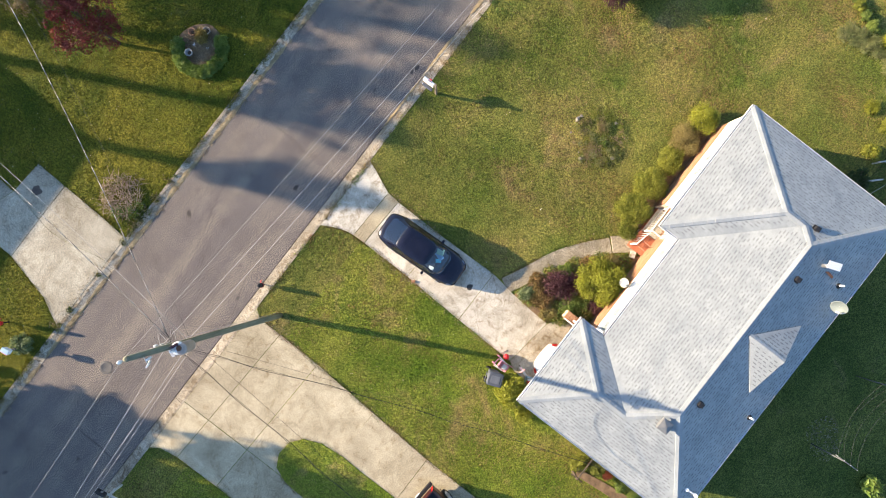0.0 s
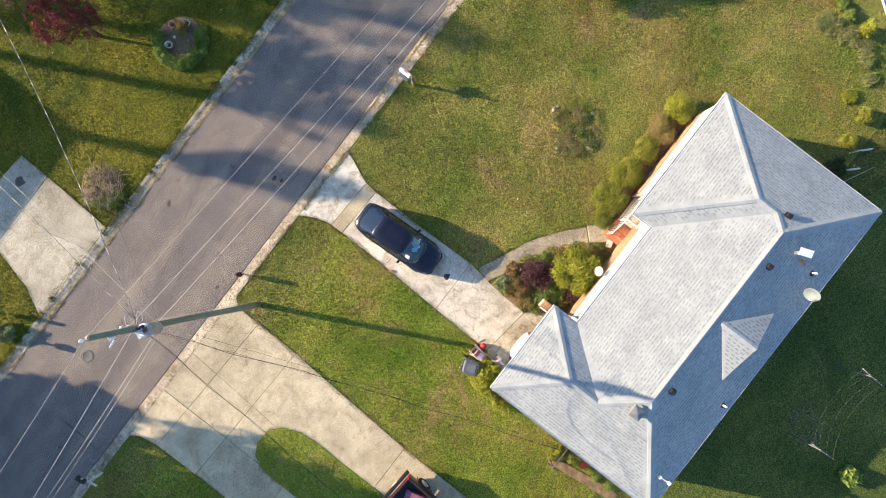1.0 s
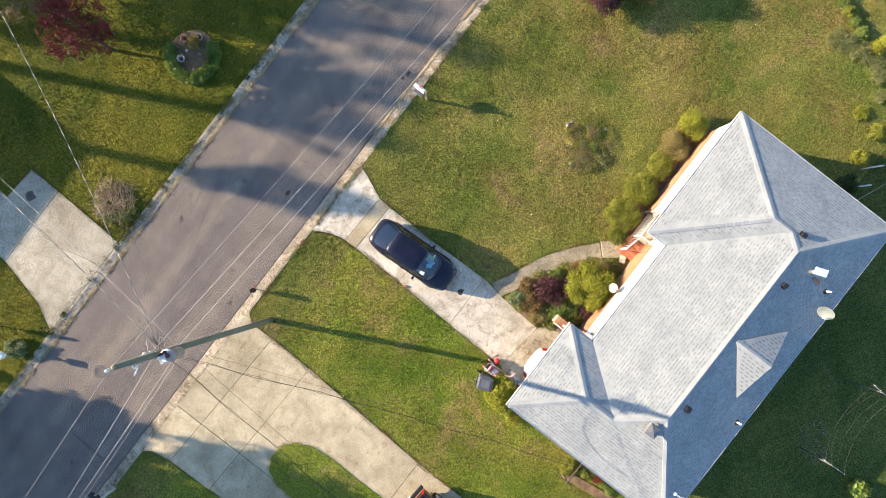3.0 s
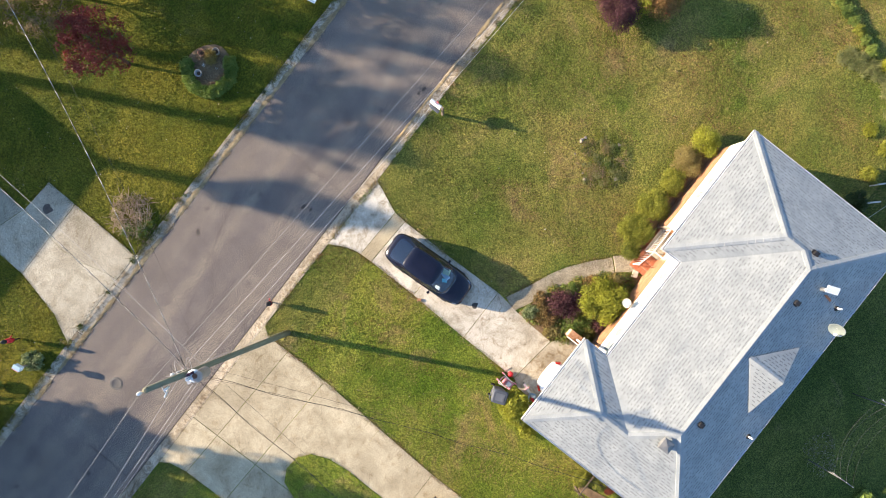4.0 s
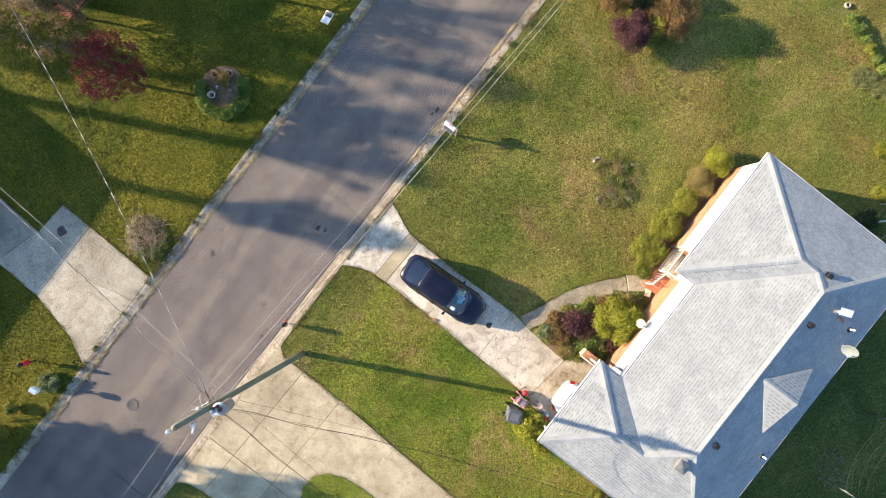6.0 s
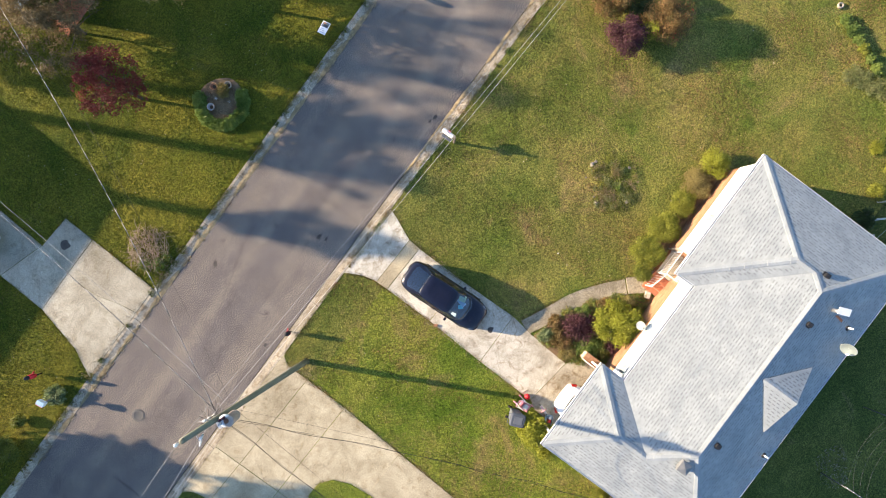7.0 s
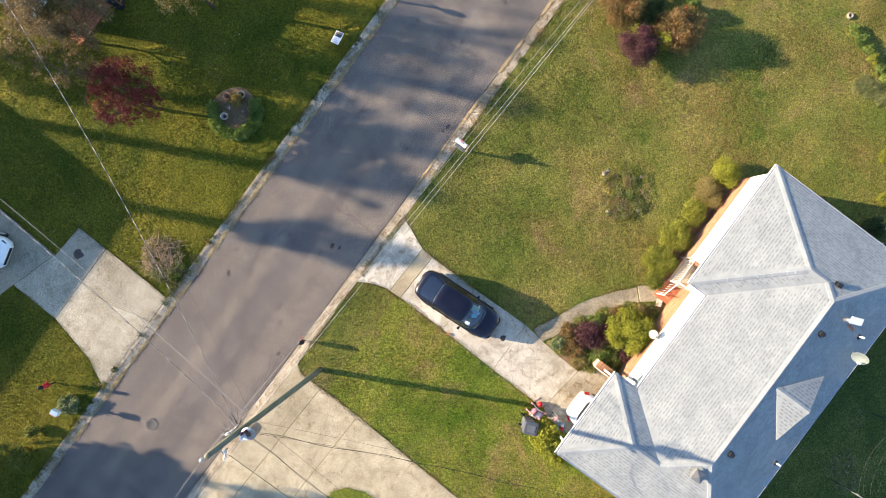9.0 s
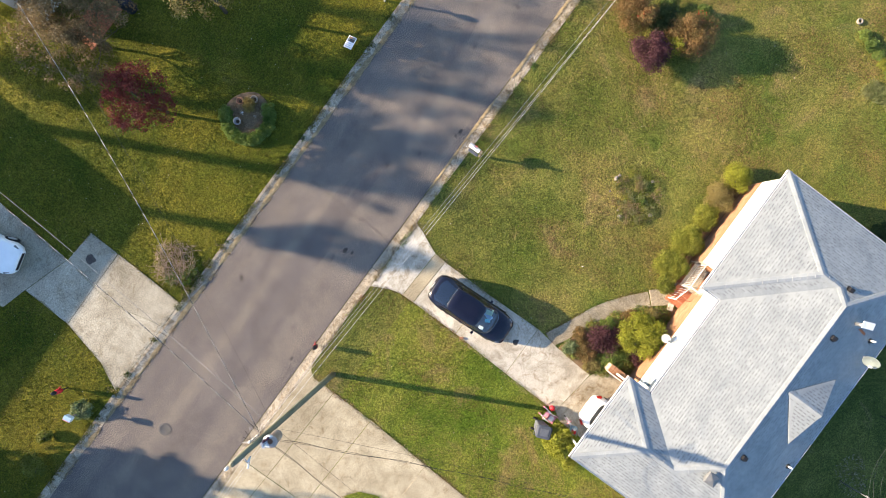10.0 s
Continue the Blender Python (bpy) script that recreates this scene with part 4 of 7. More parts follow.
def build_dormer():
    """A small reverse gable low on the rear slope."""
    x, w, y_front = 3.88, 1.79, -13.57
    def rear(y):
        return EAVE + P_REAR * (y - Y_BACK)
    peak = 3.63
    y_top = Y_BACK + (peak - EAVE) / P_REAR
    f0, f1 = Vector((x - w, y_front, rear(y_front) + 0.01)), Vector((x + w, y_front, rear(y_front) + 0.01))
    p, q = Vector((x, y_front, peak)), Vector((x, y_top, peak + 0.012))
    bm = bmesh.new()
    vs = [bm.verts.new(v) for v in (f0, f1, p, q)]
    bm.faces.new((vs[0], vs[1], vs[2]))
    part("gable_front", bm, M_SIDING, house)
    for f in (f0, f1):
        poly = [f, p, q]
        nrm = (p - f).cross(q - f).normalized()
        if nrm.z < 0:
            nrm.negate()
        bm = bmesh.new()
        lo, hi = [bm.verts.new(v) for v in poly], [bm.verts.new(v + nrm * 0.03) for v in poly]
        bm.faces.new(hi), bm.faces.new(lo[::-1])
        for k in range(3):
            bm.faces.new((lo[k], lo[(k + 1) % 3], hi[(k + 1) % 3], hi[k]))
        bmesh.ops.recalc_face_normals(bm, faces=bm.faces)
        slope = part("gable_slope", bm, M_SHINGLE, house)
        along, rest, rng = (q - p).normalized(), bmesh.new(), random.Random(3)
        up = (p - f).normalized()
        turn = Matrix((along, up, nrm)).transposed().to_4x4()
        length = (p - f).length
        v, row = 0.06, 0
        while v < length - 0.15:
            reach = (y_top - y_front) * v / length
            u = 0.05 + (0.13 if row % 2 else 0)
            while u + 0.17 < reach:
                box(rest, 0, 0.15, 0, 0.038, 0, 0.006, Matrix.Translation(f + up * v + along * u + nrm * 0.032) @ turn)
                u += rng.choice((0.22, 0.24, 0.27, 0.31))
            v += 0.145
            row += 1
        part("shingle_pattern", rest, M_TAB, slope)["kind"] = "stuff"
    n, mesh = 7, None
    d = (y_top - y_front) / n
    for k in range(n):
        if mesh is None:
            cap = bmesh.new()
            vs = [cap.verts.new(v) for v in ((-0.13, 0, 0.02), (0, 0, 0.06), (0.13, 0, 0.02), (-0.13, d * 1.05, 0.008), (0, d * 1.05, 0.048), (0.13, d * 1.05, 0.008))]
            cap.faces.new((vs[0], vs[1], vs[4], vs[3])), cap.faces.new((vs[1], vs[2], vs[5], vs[4]))
            ob = part("ridge_cap", cap, M_CAP, house)
            mesh = ob.data
        else:
            ob = new("ridge_cap", mesh)
            ob.parent = house
        ob.location = (x, y_front + d * k, peak)


build_dormer()


def build_porch():
    porch = thing("porch", (0, 0, 0), "brick front porch with steps and white iron railing", "porch")
    part("porch_floor", prism([(XN + 0.05, -7.40), (X_PORCH - 0.005, -7.40), (X_PORCH - 0.005, -6.62), (XN + 0.05, -6.62)], 0.0, 0.42, 0.01), M_SLAB_GREY, porch)
    face = part("porch_brick_face", box(bmesh.new(), XN + 0.02, X_PORCH - 0.005, -6.615, -6.56, 0.0, 0.40), M_MORTAR, porch, "red brick face of the porch")
    mesh = None
    for row in range(5):
        for k in range(6):
            if mesh is None:
                ob = part("brick", box(bmesh.new(), 0, 0.2, 0, 0.02, 0, 0.066), M_BRICK_RED, face)
                mesh = ob.data
            else:
                ob = new("brick", mesh)
                ob.parent = face
            ob.location = (XN + 0.03 + 0.21 * k + (0.1 if row % 2 else 0.0), -6.56, 0.01 + 0.078 * row)
    for k, (xa, xb, h) in enumerate(((5.22, 5.58, 0.32), (4.90, 5.22, 0.22), (4.62, 4.90, 0.13))):
        step = part("step", box(bmesh.new(), xa, xb - 0.002, -7.40, -6.50, 0.0, h - 0.05), M_MORTAR, porch)
        mesh = None
        for j in range(4):
            if mesh is None:
                ob = part("brick", soft_box(0, xb - xa, 0.005, 0.215, 0, 0.05, 0.006, segments=1), M_BRICK_RED, step)
                mesh = ob.data
            else:
                ob = new("brick", mesh)
                ob.parent = step
            ob.location = (xa, -7.40 + 0.225 * j, h - 0.05)
    top = 1.20
    part("handrail", tube([(4.72, -6.62, 0.86), (4.9, -6.63, 0.92), (5.46, -6.68, top), (5.62, -6.68, top), (X_PORCH - 0.02, -6.68, top)], 0.017, 8), M_TRIM, porch, "white iron handrail")
    part("side_rail", tube([(5.62, -6.68, top), (5.62, -7.38, top)], 0.016, 8), M_TRIM, porch)
    part("lower_rail", tube([(5.62, -6.68, 0.52), (X_PORCH - 0.02, -6.68, 0.52)], 0.014, 6), M_TRIM, porch)
    for x, y, z0, z1 in ((4.76, -6.62, 0.10, 0.90), (5.60, -6.68, 0.42, top), (X_PORCH - 0.05, -6.68, 0.42, top)):
        part("newel", box(bmesh.new(), x - 0.022, x + 0.022, y - 0.022, y + 0.022, z0, z1), M_TRIM, porch)
    for k in range(11):
        x = 5.71 + 0.108 * k
        part("baluster", tube([(x, -6.68, 0.52), (x, -6.68, top - 0.01)], 0.008, 6), M_TRIM, porch)
    for k in range(5):
        part("scroll", tube([(5.62, -6.76 - 0.13 * k, 1.02), (5.62, -6.82 - 0.13 * k, 1.10), (5.62, -6.76 - 0.13 * k, 1.18)], 0.009, 5), M_TRIM, porch)
    for k in range(5):
        x = 4.88 + 0.13 * k
        part("baluster", tube([(x, -6.63, 0.16 + 0.05 * k), (x, -6.63, 0.90 + 0.064 * k)], 0.008, 6), M_TRIM, porch)
    # carport: knee wall, white lattice posts
    carport = thing("carport_knee_wall", (0, 0, 0), "brick knee wall with white ornamental iron lattice by the carport", "knee wall")
    core = part("brick_base", box(bmesh.new(), -0.09, 0.27, -7.40, -6.03, 0.0, 0.735), M_MORTAR, carport)
    mesh = None
    for j in range(6):
        for k in range(2):
            if mesh is None:
                ob = part("brick", soft_box(0.0, 0.185, 0.0, 0.215, 0, 0.066, 0.006, segments=1), M_BRICK, core)
                mesh = ob.data
            else:
                ob = new("brick", mesh)
                ob.parent = core
            ob.location = (-0.10 + 0.195 * k, -7.39 + 0.228 * j, 0.736)
    mesh = None
    for row in range(9):
        for j in range(6):
            if mesh is None:
                ob = part("brick", box(bmesh.new(), -0.02, 0.0, 0.0, 0.2, 0, 0.066), M_BRICK, core)
                mesh = ob.data
            else:
                ob = new("brick", mesh)
                ob.parent = core
            ob.location = (-0.09, -7.40 + 0.215 * j + (0.08 if row % 2 else 0.0), 0.01 + 0.079 * row)
    for x in (-0.14,):
        lat = bmesh.new()
        for y in (-7.4, -6.8, -6.2):
            box(lat, x - 0.015, x + 0.015, y - 0.015, y + 0.015, 0.0, 0.98)
        for k in range(8):
            y = -7.4 + k * 0.15
            tube([(x, y, 0.42), (x, y + 0.15, 0.96)], 0.011, 6, lat)
            tube([(x, y, 0.96), (x, y + 0.15, 0.42)], 0.011, 6, lat)
        tube([(x, -7.4, 0.97), (x, -6.2, 0.97)], 0.015, 6, lat)
        part("lattice", lat, M_TRIM, carport, "white scrolled iron lattice")
    for x, y in ((0.02, -6.5), (-3.9, -6.6), (-4.0, -9.0), (-4.0, -10.7)):
        p = thing("carport_post", (x, y, PAVE), "white iron post holding up the carport roof", "post", "carport posts")
        part("shaft", box(bmesh.new(), -0.045, 0.045, -0.045, 0.045, 0.802 if x > 0 else 0.0, WALL_H - PAVE - 0.002), M_TRIM, p)
        part("base_plate", box(bmesh.new(), -0.08, 0.08, -0.08, 0.08, 0.0, 0.015), M_TRIM, p)


build_porch()


def on_roof(x, y):
    """Height of the front, rear, north and south slopes at a place."""
    return EAVE + min(P_FRONT * (Y_MAIN - y) if X0 + 2.2 < x < X1 - 3 else 99, P_REAR * (y - Y_BACK), P_END * (X1 - x), P_END * (x - X0))


def roof_vent(x, y, s=0.095, turn=0.0):
    z = on_roof(x, y)
    v = thing("roof_vent", (x, y, z), "dark grey box vent on the roof shingles", "roof vent", "roof vents", turn)
    part("flashing", box(bmesh.new(), -s * 1.5, s * 1.5, -s * 1.5, s * 1.5, 0.0, 0.02), M_BLACK, v)
    part("hood", soft_box(-s, s, -s, s, 0.02, 0.17, 0.03), M_BLACK, v)
    part("lip", box(bmesh.new(), -s * 1.1, s * 1.1, -s * 1.25, -s, 0.10, 0.16), M_BLACK, v)


for vx, vy in ((9.12, -11.28), (6.95, -11.90), (0.36, -11.88)):
    roof_vent(vx, vy)


def roof_pipe(x, y, h):
    v = thing("vent_pipe", (x, y, on_roof(x, y) - 0.02), "white plastic plumbing vent pipe on the roof", "vent pipe", "vent pipes")
    part("pipe", turned([(0.045, 0), (0.045, h), (0.035, h), (0.035, h - 0.1)], 12), M_WHITEPL, v)
    part("boot", turned([(0.14, 0.0), (0.13, 0.03), (0.06, 0.08), (0.047, 0.10)], 12), M_BLACK, v)


roof_pipe(8.06, -13.85, 0.30)
roof_pipe(1.27, -14.40, 0.30)

turbine = thing("gravity_vent", (-1.25, -11.2, on_roof(-1.25, -11.2)), "square grey metal gravity vent near the hip", "roof vent")
part("neck", box(bmesh.new(), -0.16, 0.16, -0.16, 0.16, -0.05, 0.22), M_VENT, turbine)
part("cap", ring_loft([[(-0.27, -0.27, 0.22), (0.27, -0.27, 0.22), (0.27, 0.27, 0.22), (-0.27, 0.27, 0.22)], [(-0.25, -0.25, 0.29), (0.25, -0.25, 0.29), (0.25, 0.25, 0.29), (-0.25, 0.25, 0.29)], [(-0.05, -0.05, 0.36), (0.05, -0.05, 0.36), (0.05, 0.05, 0.36), (-0.05, 0.05, 0.36)]], smooth=False), M_VENT, turbine)

flue = thing("flue", (8.15, -12.55, on_roof(8.15, -12.55)), "metal flue with a white tilted rain cap and rust streak", "flue")
part("pipe", turned([(0.09, -0.05), (0.09, 0.45)], 14), M_STEEL, flue)
part("cap", soft_box(-0.30, 0.30, -0.16, 0.16, -0.012, 0.012, 0.006, pose(0.05, -0.05, 0.52, 8, 6, -68)), M_WHITEPL, flue)
part("rust_streak", box(bmesh.new(), -0.30, 0.30, -0.07, 0.07, -0.001, 0.002, Matrix.Translation((-0.05, -0.42, -0.10)) @ pose(0, 0, 0, 15.6, 0, 80)), M_RUST, flue)


def dish(name, at, size, aim, label, mast, material):
    d = thing(name, at, label, "satellite dish")
    up = Vector(aim).normalized()
    q = Vector((0, 0, 1)).rotation_difference(up).to_matrix().to_4x4()
    bowl = [(size * k / 8, 0.32 * size * (k / 8) ** 2) for k in range(0, 9)]
    prof = [(max(r, 0.004), h) for r, h in bowl] + [(r + 0.004, h - 0.012) for r, h in bowl[::-1]]
    bm = turned(prof, 28)
    bmesh.ops.scale(bm, vec=(1.0, 0.86, 1.0), verts=bm.verts)
    bmesh.ops.transform(bm, matrix=q, verts=bm.verts)
    part("reflector", bm, material, d)
    tip = q @ Vector((0, -size * 0.25, size * 0.95))
    part("feed_arm", tube([q @ Vector((0, -size * 0.8, 0.2 * size)), q @ Vector((0, -size * 0.7, size * 0.6)), tip], 0.014, 6), M_STEEL, d)
    part("receiver", soft_box(-0.04, 0.04, -0.04, 0.04, -0.06, 0.06, 0.01, Matrix.Translation(tip)), M_WHITEPL, d)
    part("mast", tube([(0, 0, -0.03), (mast[0] * 0.5, mast[1] * 0.5, -0.2), mast], 0.022, 8), M_STEEL, d)


dish("satellite_dish", (7.30, -14.28, 3.30), 0.36, (-0.88, 0.39, 0.28), "large pale grey satellite dish on a mast at the rear eave", (0.05, 0.25, -0.55), M_DISH)
dish("satellite_dish", (2.85, -7.05, 1.55), 0.25, (-0.62, 0.45, 0.60), "small white satellite dish by the front wall", (0.0, -0.48, -0.35), M_SMALLDISH)

flood = thing("floodlight", (-2.85, -14.35, EAVE + 0.12), "white twin floodlight at the rear eave", "floodlight")
part("bracket", tube([(0.0, 0.2, 0.02), (0.03, -0.22, 0.02)], 0.03, 8), M_WHITEPL, flood)
for sx, sy in ((0.0, 0.22), (0.03, -0.25)):
    part("lamp_head", turned([(0.03, -0.08), (0.075, -0.04), (0.09, 0.05), (0.07, 0.08)], 14, (sx, sy, 0.02)), M_WHITEPL, flood)

# ---- utility pole and wires ----
POLE_FOOT, POLE_TOP = Vector((-8.58, 4.90, 0.0)), Vector((-8.93, 5.70, 9.9))


def on_pole(z):
    return POLE_FOOT.lerp(POLE_TOP, z / 9.9)


def build_pole():
    pole = thing("utility_pole", tuple(POLE_FOOT), "tall weathered timber utility pole with a grey transformer", "utility pole")
    base = Vector(POLE_FOOT)

    def at(z, dx=0.0, dy=0.0):
        return on_pole(z) - base + Vector((dx, dy, 0))

    part("shaft", tube([at(z) for z in (0, 2.5, 5, 7.5, 9.9)], [0.138, 0.126, 0.114, 0.102, 0.090], 14), M_POLE, pole)
    tank = part("transformer", turned([(0.02, 0.30), (0.18, 0.31), (0.19, 0.34), (0.19, 0.82), (0.205, 0.84), (0.205, 0.88), (0.16, 0.92), (0.05, 0.935)], 24, tuple(at(7.35, 0.20, -0.30))), M_TANKBODY, pole, "weathered cylindrical transformer tank")
    c = at(8.30, 0.20, -0.30)
    part("lid", turned([(0.214, -0.075), (0.218, -0.01), (0.165, 0.02), (0.05, 0.03)], 24, (c.x, c.y, c.z - 0.05)), M_TANK, tank, "white enamel lid")
    part("lid_stain", turned([(0.09, 0.005), (0.085, 0.012)], 14, (c.x + 0.04, c.y - 0.04, c.z - 0.022)), M_RUST, tank)
    for dx, dy in ((0.10, 0.08), (-0.13, 0.05), (-0.02, 0.13)):
        part("bushing", turned([(0.035, -0.05), (0.055, 0.02), (0.035, 0.06), (0.05, 0.10), (0.03, 0.14), (0.012, 0.2)], 12, (c.x + dx, c.y + dy, c.z)), M_GLAZE if dx > -0.1 else M_PORCELAIN, tank, "brown glazed bushing" if dx > -0.1 else "")
    for dz in (7.55, 8.05):
        part("bracket", box(bmesh.new(), -0.06, 0.06, -0.26, 0.0, -0.05, 0.05, Matrix.Translation(at(dz, -0.07, -0.06)) @ pose(0, 0, 0, 0, 0, -24)), M_STEEL, pole)
    tip = at(9.9)
    part("pin_insulator", turned([(0.02, -0.25), (0.02, 0.0), (0.055, 0.02), (0.04, 0.06), (0.06, 0.08), (0.035, 0.13), (0.015, 0.15)], 14, (tip.x - 0.13, tip.y + 0.05, tip.z + 0.05)), M_PORCELAIN, pole)
    part("pole_cap", turned([(0.091, -0.02), (0.092, 0.01), (0.03, 0.03)], 14, tuple(tip)), M_POLE, pole)
    cut = part("cutout_fuse", tube([at(9.15, -0.10, -0.24), at(9.45, -0.13, -0.40)], [0.035, 0.025], 10), M_PORCELAIN, pole, "white porcelain fuse cutout")
    part("fuse_bracket", tube([at(9.3), at(9.3, -0.12, -0.32)], 0.016, 6), M_STEEL, cut)
    part("arrester", tube([at(9.2, 0.05, -0.22), at(9.45, 0.06, -0.28)], [0.03, 0.04], 10), M_TANK, pole)
    for k, z in enumerate((8.55, 8.25, 7.95)):
        part("spool_insulator", turned([(0.03, -0.05), (0.05, -0.04), (0.03, 0.0), (0.05, 0.04), (0.03, 0.05)], 10, tuple(at(z, -0.03 * k, 0.17))), M_PORCELAIN, pole)
    rack = bmesh.new()
    tube([at(7.85, 0, 0.15), at(8.65, 0, 0.15)], 0.018, 6, rack)
    part("secondary_rack", rack, M_STEEL, pole)
    for k in range(13):   # loose jumper loops
        a = 0.5 + k * 0.55
        part("jumper", tube(bend([at(8.5 - 0.045 * k, 0.1 * math.cos(a), 0.12), at(8.2, (0.34 + 0.02 * k) * math.cos(a), 0.32 + 0.22 * math.sin(a)), at(7.9, 0.30 * math.cos(a + 0.7), 0.15), at(7.95, -0.12, -0.25)], 5), 0.0045, 5), M_WIRE if k % 3 == 1 else M_CABLE, pole)
    part("ground_wire", tube([at(z, 0.10, 0.13) for z in (0.1, 2.5, 5.0, 7.2)], 0.008, 5), M_BARE, pole)
    part("pole_tag", box(bmesh.new(), -0.05, 0.05, 0.0, 0.004, -0.06, 0.06, Matrix.Translation(at(2.0, 0.02, 0.164))), M_STEEL, pole)


build_pole()


def wire(name, a, b, sag, r, material, label, twist=0, group="overhead wires"):
    """A cable hung from a to b; twist adds a second conductor wound round it."""
    a, b = Vector(a), Vector(b)
    n = max(14, int((b - a).length / 1.2))
    pts = [a.lerp(b, k / n) - Vector((0, 0, sag * 4 * (k / n) * (1 - k / n))) for k in range(n + 1)]
    if material is M_CABLE and r > 0.006:
        pts = bend([p + Vector((0.05 * math.sin(k * 2.1), 0.05 * math.sin(k * 1.3 + 1), 0)) for k, p in enumerate(pts)], 4)
    bm = tube(pts, r, 6)
    ob = tagged(mesh_ob(name, bm, material), label, "cable", group)
    for j in range(twist):
        m = n * 6
        lay = [a.lerp(b, k / m) - Vector((0, 0, sag * 4 * (k / m) * (1 - k / m))) + 0.011 * Vector((math.cos(k * 0.9 + j * 3.1), math.sin(k * 0.9 + j * 3.1) * 0.6, math.sin(k * 0.9 + j * 3.1))) for k in range(m + 1)]
        part("conductor", tube(lay, r * 0.8, 5), M_CABLE, ob, "black insulated conductor")
    return ob


top_pin = on_pole(9.95) + Vector((-0.13, 0.05, 0.0))
wire("primary_wire", top_pin, (36.0, 3.55, 8.5), 0.5, 0.0042, M_BARE, "bare overhead power wire along the street")
wire("primary_wire", top_pin, (-52.0, 5.9, 8.0), 1.5, 0.0042, M_BARE, "bare overhead power wire along the street")
wire("neutral_wire", on_pole(8.2) + Vector((0, 0.17, 0)), (36.0, 3.36, 7.0), 0.9, 0.0045, M_WIRE, "pale overhead wire hung below the power line")
wire("neutral_wire", on_pole(7.95) + Vector((0, 0.17, 0)), (-52.0, 3.2, 7.5), 1.5, 0.0045, M_WIRE, "pale overhead wire hung below the power line")
wire("phone_line", on_pole(7.0) + Vector((0, 0.10, 0)), (36.0, 3.60, 5.8), 1.04, 0.0055, M_WIRE, "pale overhead phone line along the street")
wire("phone_line", on_pole(6.9) + Vector((0, 0.05, 0)), (-52.0, 5.55, 5.5), 2.05, 0.005, M_WIRE, "pale overhead phone line along the street")
wire("phone_line", on_pole(6.75) + Vector((0, -0.02, 0)), (-52.0, 5.30, 5.3), 2.05, 0.004, M_WIRE, "thin pale phone line along the street")
wire("service_drop", on_pole(7.9) + Vector((0.05, 0.22, 0)), (-1.3, 27.2, 3.9), 0.6, 0.008, M_WIRE, "twisted service cable to a house across the street", 2)
wire("service_drop", on_pole(7.8) + Vector((0.0, 0.22, 0)), (-7.6, 44.0, 7.0), 1.5, 0.008, M_WIRE, "twisted service cable to a far house", 2)
wire("phone_cable", on_pole(7.0) + Vector((-0.05, 0.15, 0)), (-7.7, 44.0, 6.5), 1.5, 0.006, M_BARE, "thin pale phone cable to a far house")
far_pole = thing("utility_pole", (-7.6, 44.1, 0), "plain timber utility pole behind the far houses", "utility pole")
part("shaft", tube([(0, 0, 0), (0, 0, 4), (0, 0, 8.2)], [0.15, 0.13, 0.11], 12), M_POLE, far_pole)
wire("phone_cable", on_pole(7.0) + Vector((0.05, 0.15, 0)), (-0.8, 27.2, 3.6), 0.7, 0.004, M_CABLE, "thin phone cable over the street")
wire("service_drop", on_pole(7.9) + Vector((0.02, -0.15, 0)), (-4.15, -10.9, 3.35), 0.55, 0.007, M_CABLE, "black twisted service cable to the brick house", 1)
wire("phone_cable", on_pole(7.0) + Vector((0.02, -0.15, 0)), (-4.15, -10.7, 3.15), 0.4, 0.004, M_CABLE, "thin black phone cable to the brick house")
wire("service_drop", on_pole(7.9) + Vector((-0.03, -0.15, 0)), (-13.4, -24.0, 4.2), 0.7, 0.007, M_CABLE, "black twisted service cable over the driveway", 1)
wire("phone_cable", on_pole(7.0) + Vector((-0.03, -0.15, 0)), (-13.2, -24.0, 4.0), 0.5, 0.004, M_CABLE, "thin black phone cable over the driveway")

# ---- cars ----


def oval(a, b, power, n, x0=0.0):
    """A rounded rectangle of half sizes a, b as n points."""
    out = []
    for k in range(n):
        t = 2 * math.pi * (k + 0.5) / n
        c, s = math.cos(t), math.sin(t)
        out.append((x0 + a * math.copysign(abs(c) ** (2 / power), c), b * math.copysign(abs(s) ** (2 / power), s)))
    return out


def wheel(parent, x, y, r, w):
    tyre = part("wheel", ring_loft([[(x + rr * math.cos(a), y + h, r + rr * math.sin(a)) for a in (2 * math.pi * j / 24 for j in range(24))]
                                    for rr, h in ((r * 0.62, -w / 2), (r * 0.94, -w / 2), (r, -w / 2 + 0.03), (r, w / 2 - 0.03), (r * 0.94, w / 2), (r * 0.62, w / 2))]), M_RUBBER, parent)
    s = math.copysign(1, y)
    part("rim", ring_loft([[(x + rr * math.cos(a), y + s * h, r + rr * math.sin(a)) for a in (2 * math.pi * j / 20 for j in range(20))]
                           for rr, h in ((r * 0.62, w / 2 - 0.002), (r * 0.58, w / 2 + 0.006), (r * 0.20, w / 2 + 0.012), (0.03, w / 2 + 0.02))]), M_CHROME, tyre)
    for k in range(5):
        a = 2 * math.pi * k / 5
        part("spoke", tube([(x + 0.05 * math.cos(a), y + s * (w / 2 + 0.02), r + 0.05 * math.sin(a)), (x + r * 0.6 * math.cos(a), y + s * (w / 2 + 0.012), r + r * 0.6 * math.sin(a))], 0.022, 6), M_CHROME, tyre)


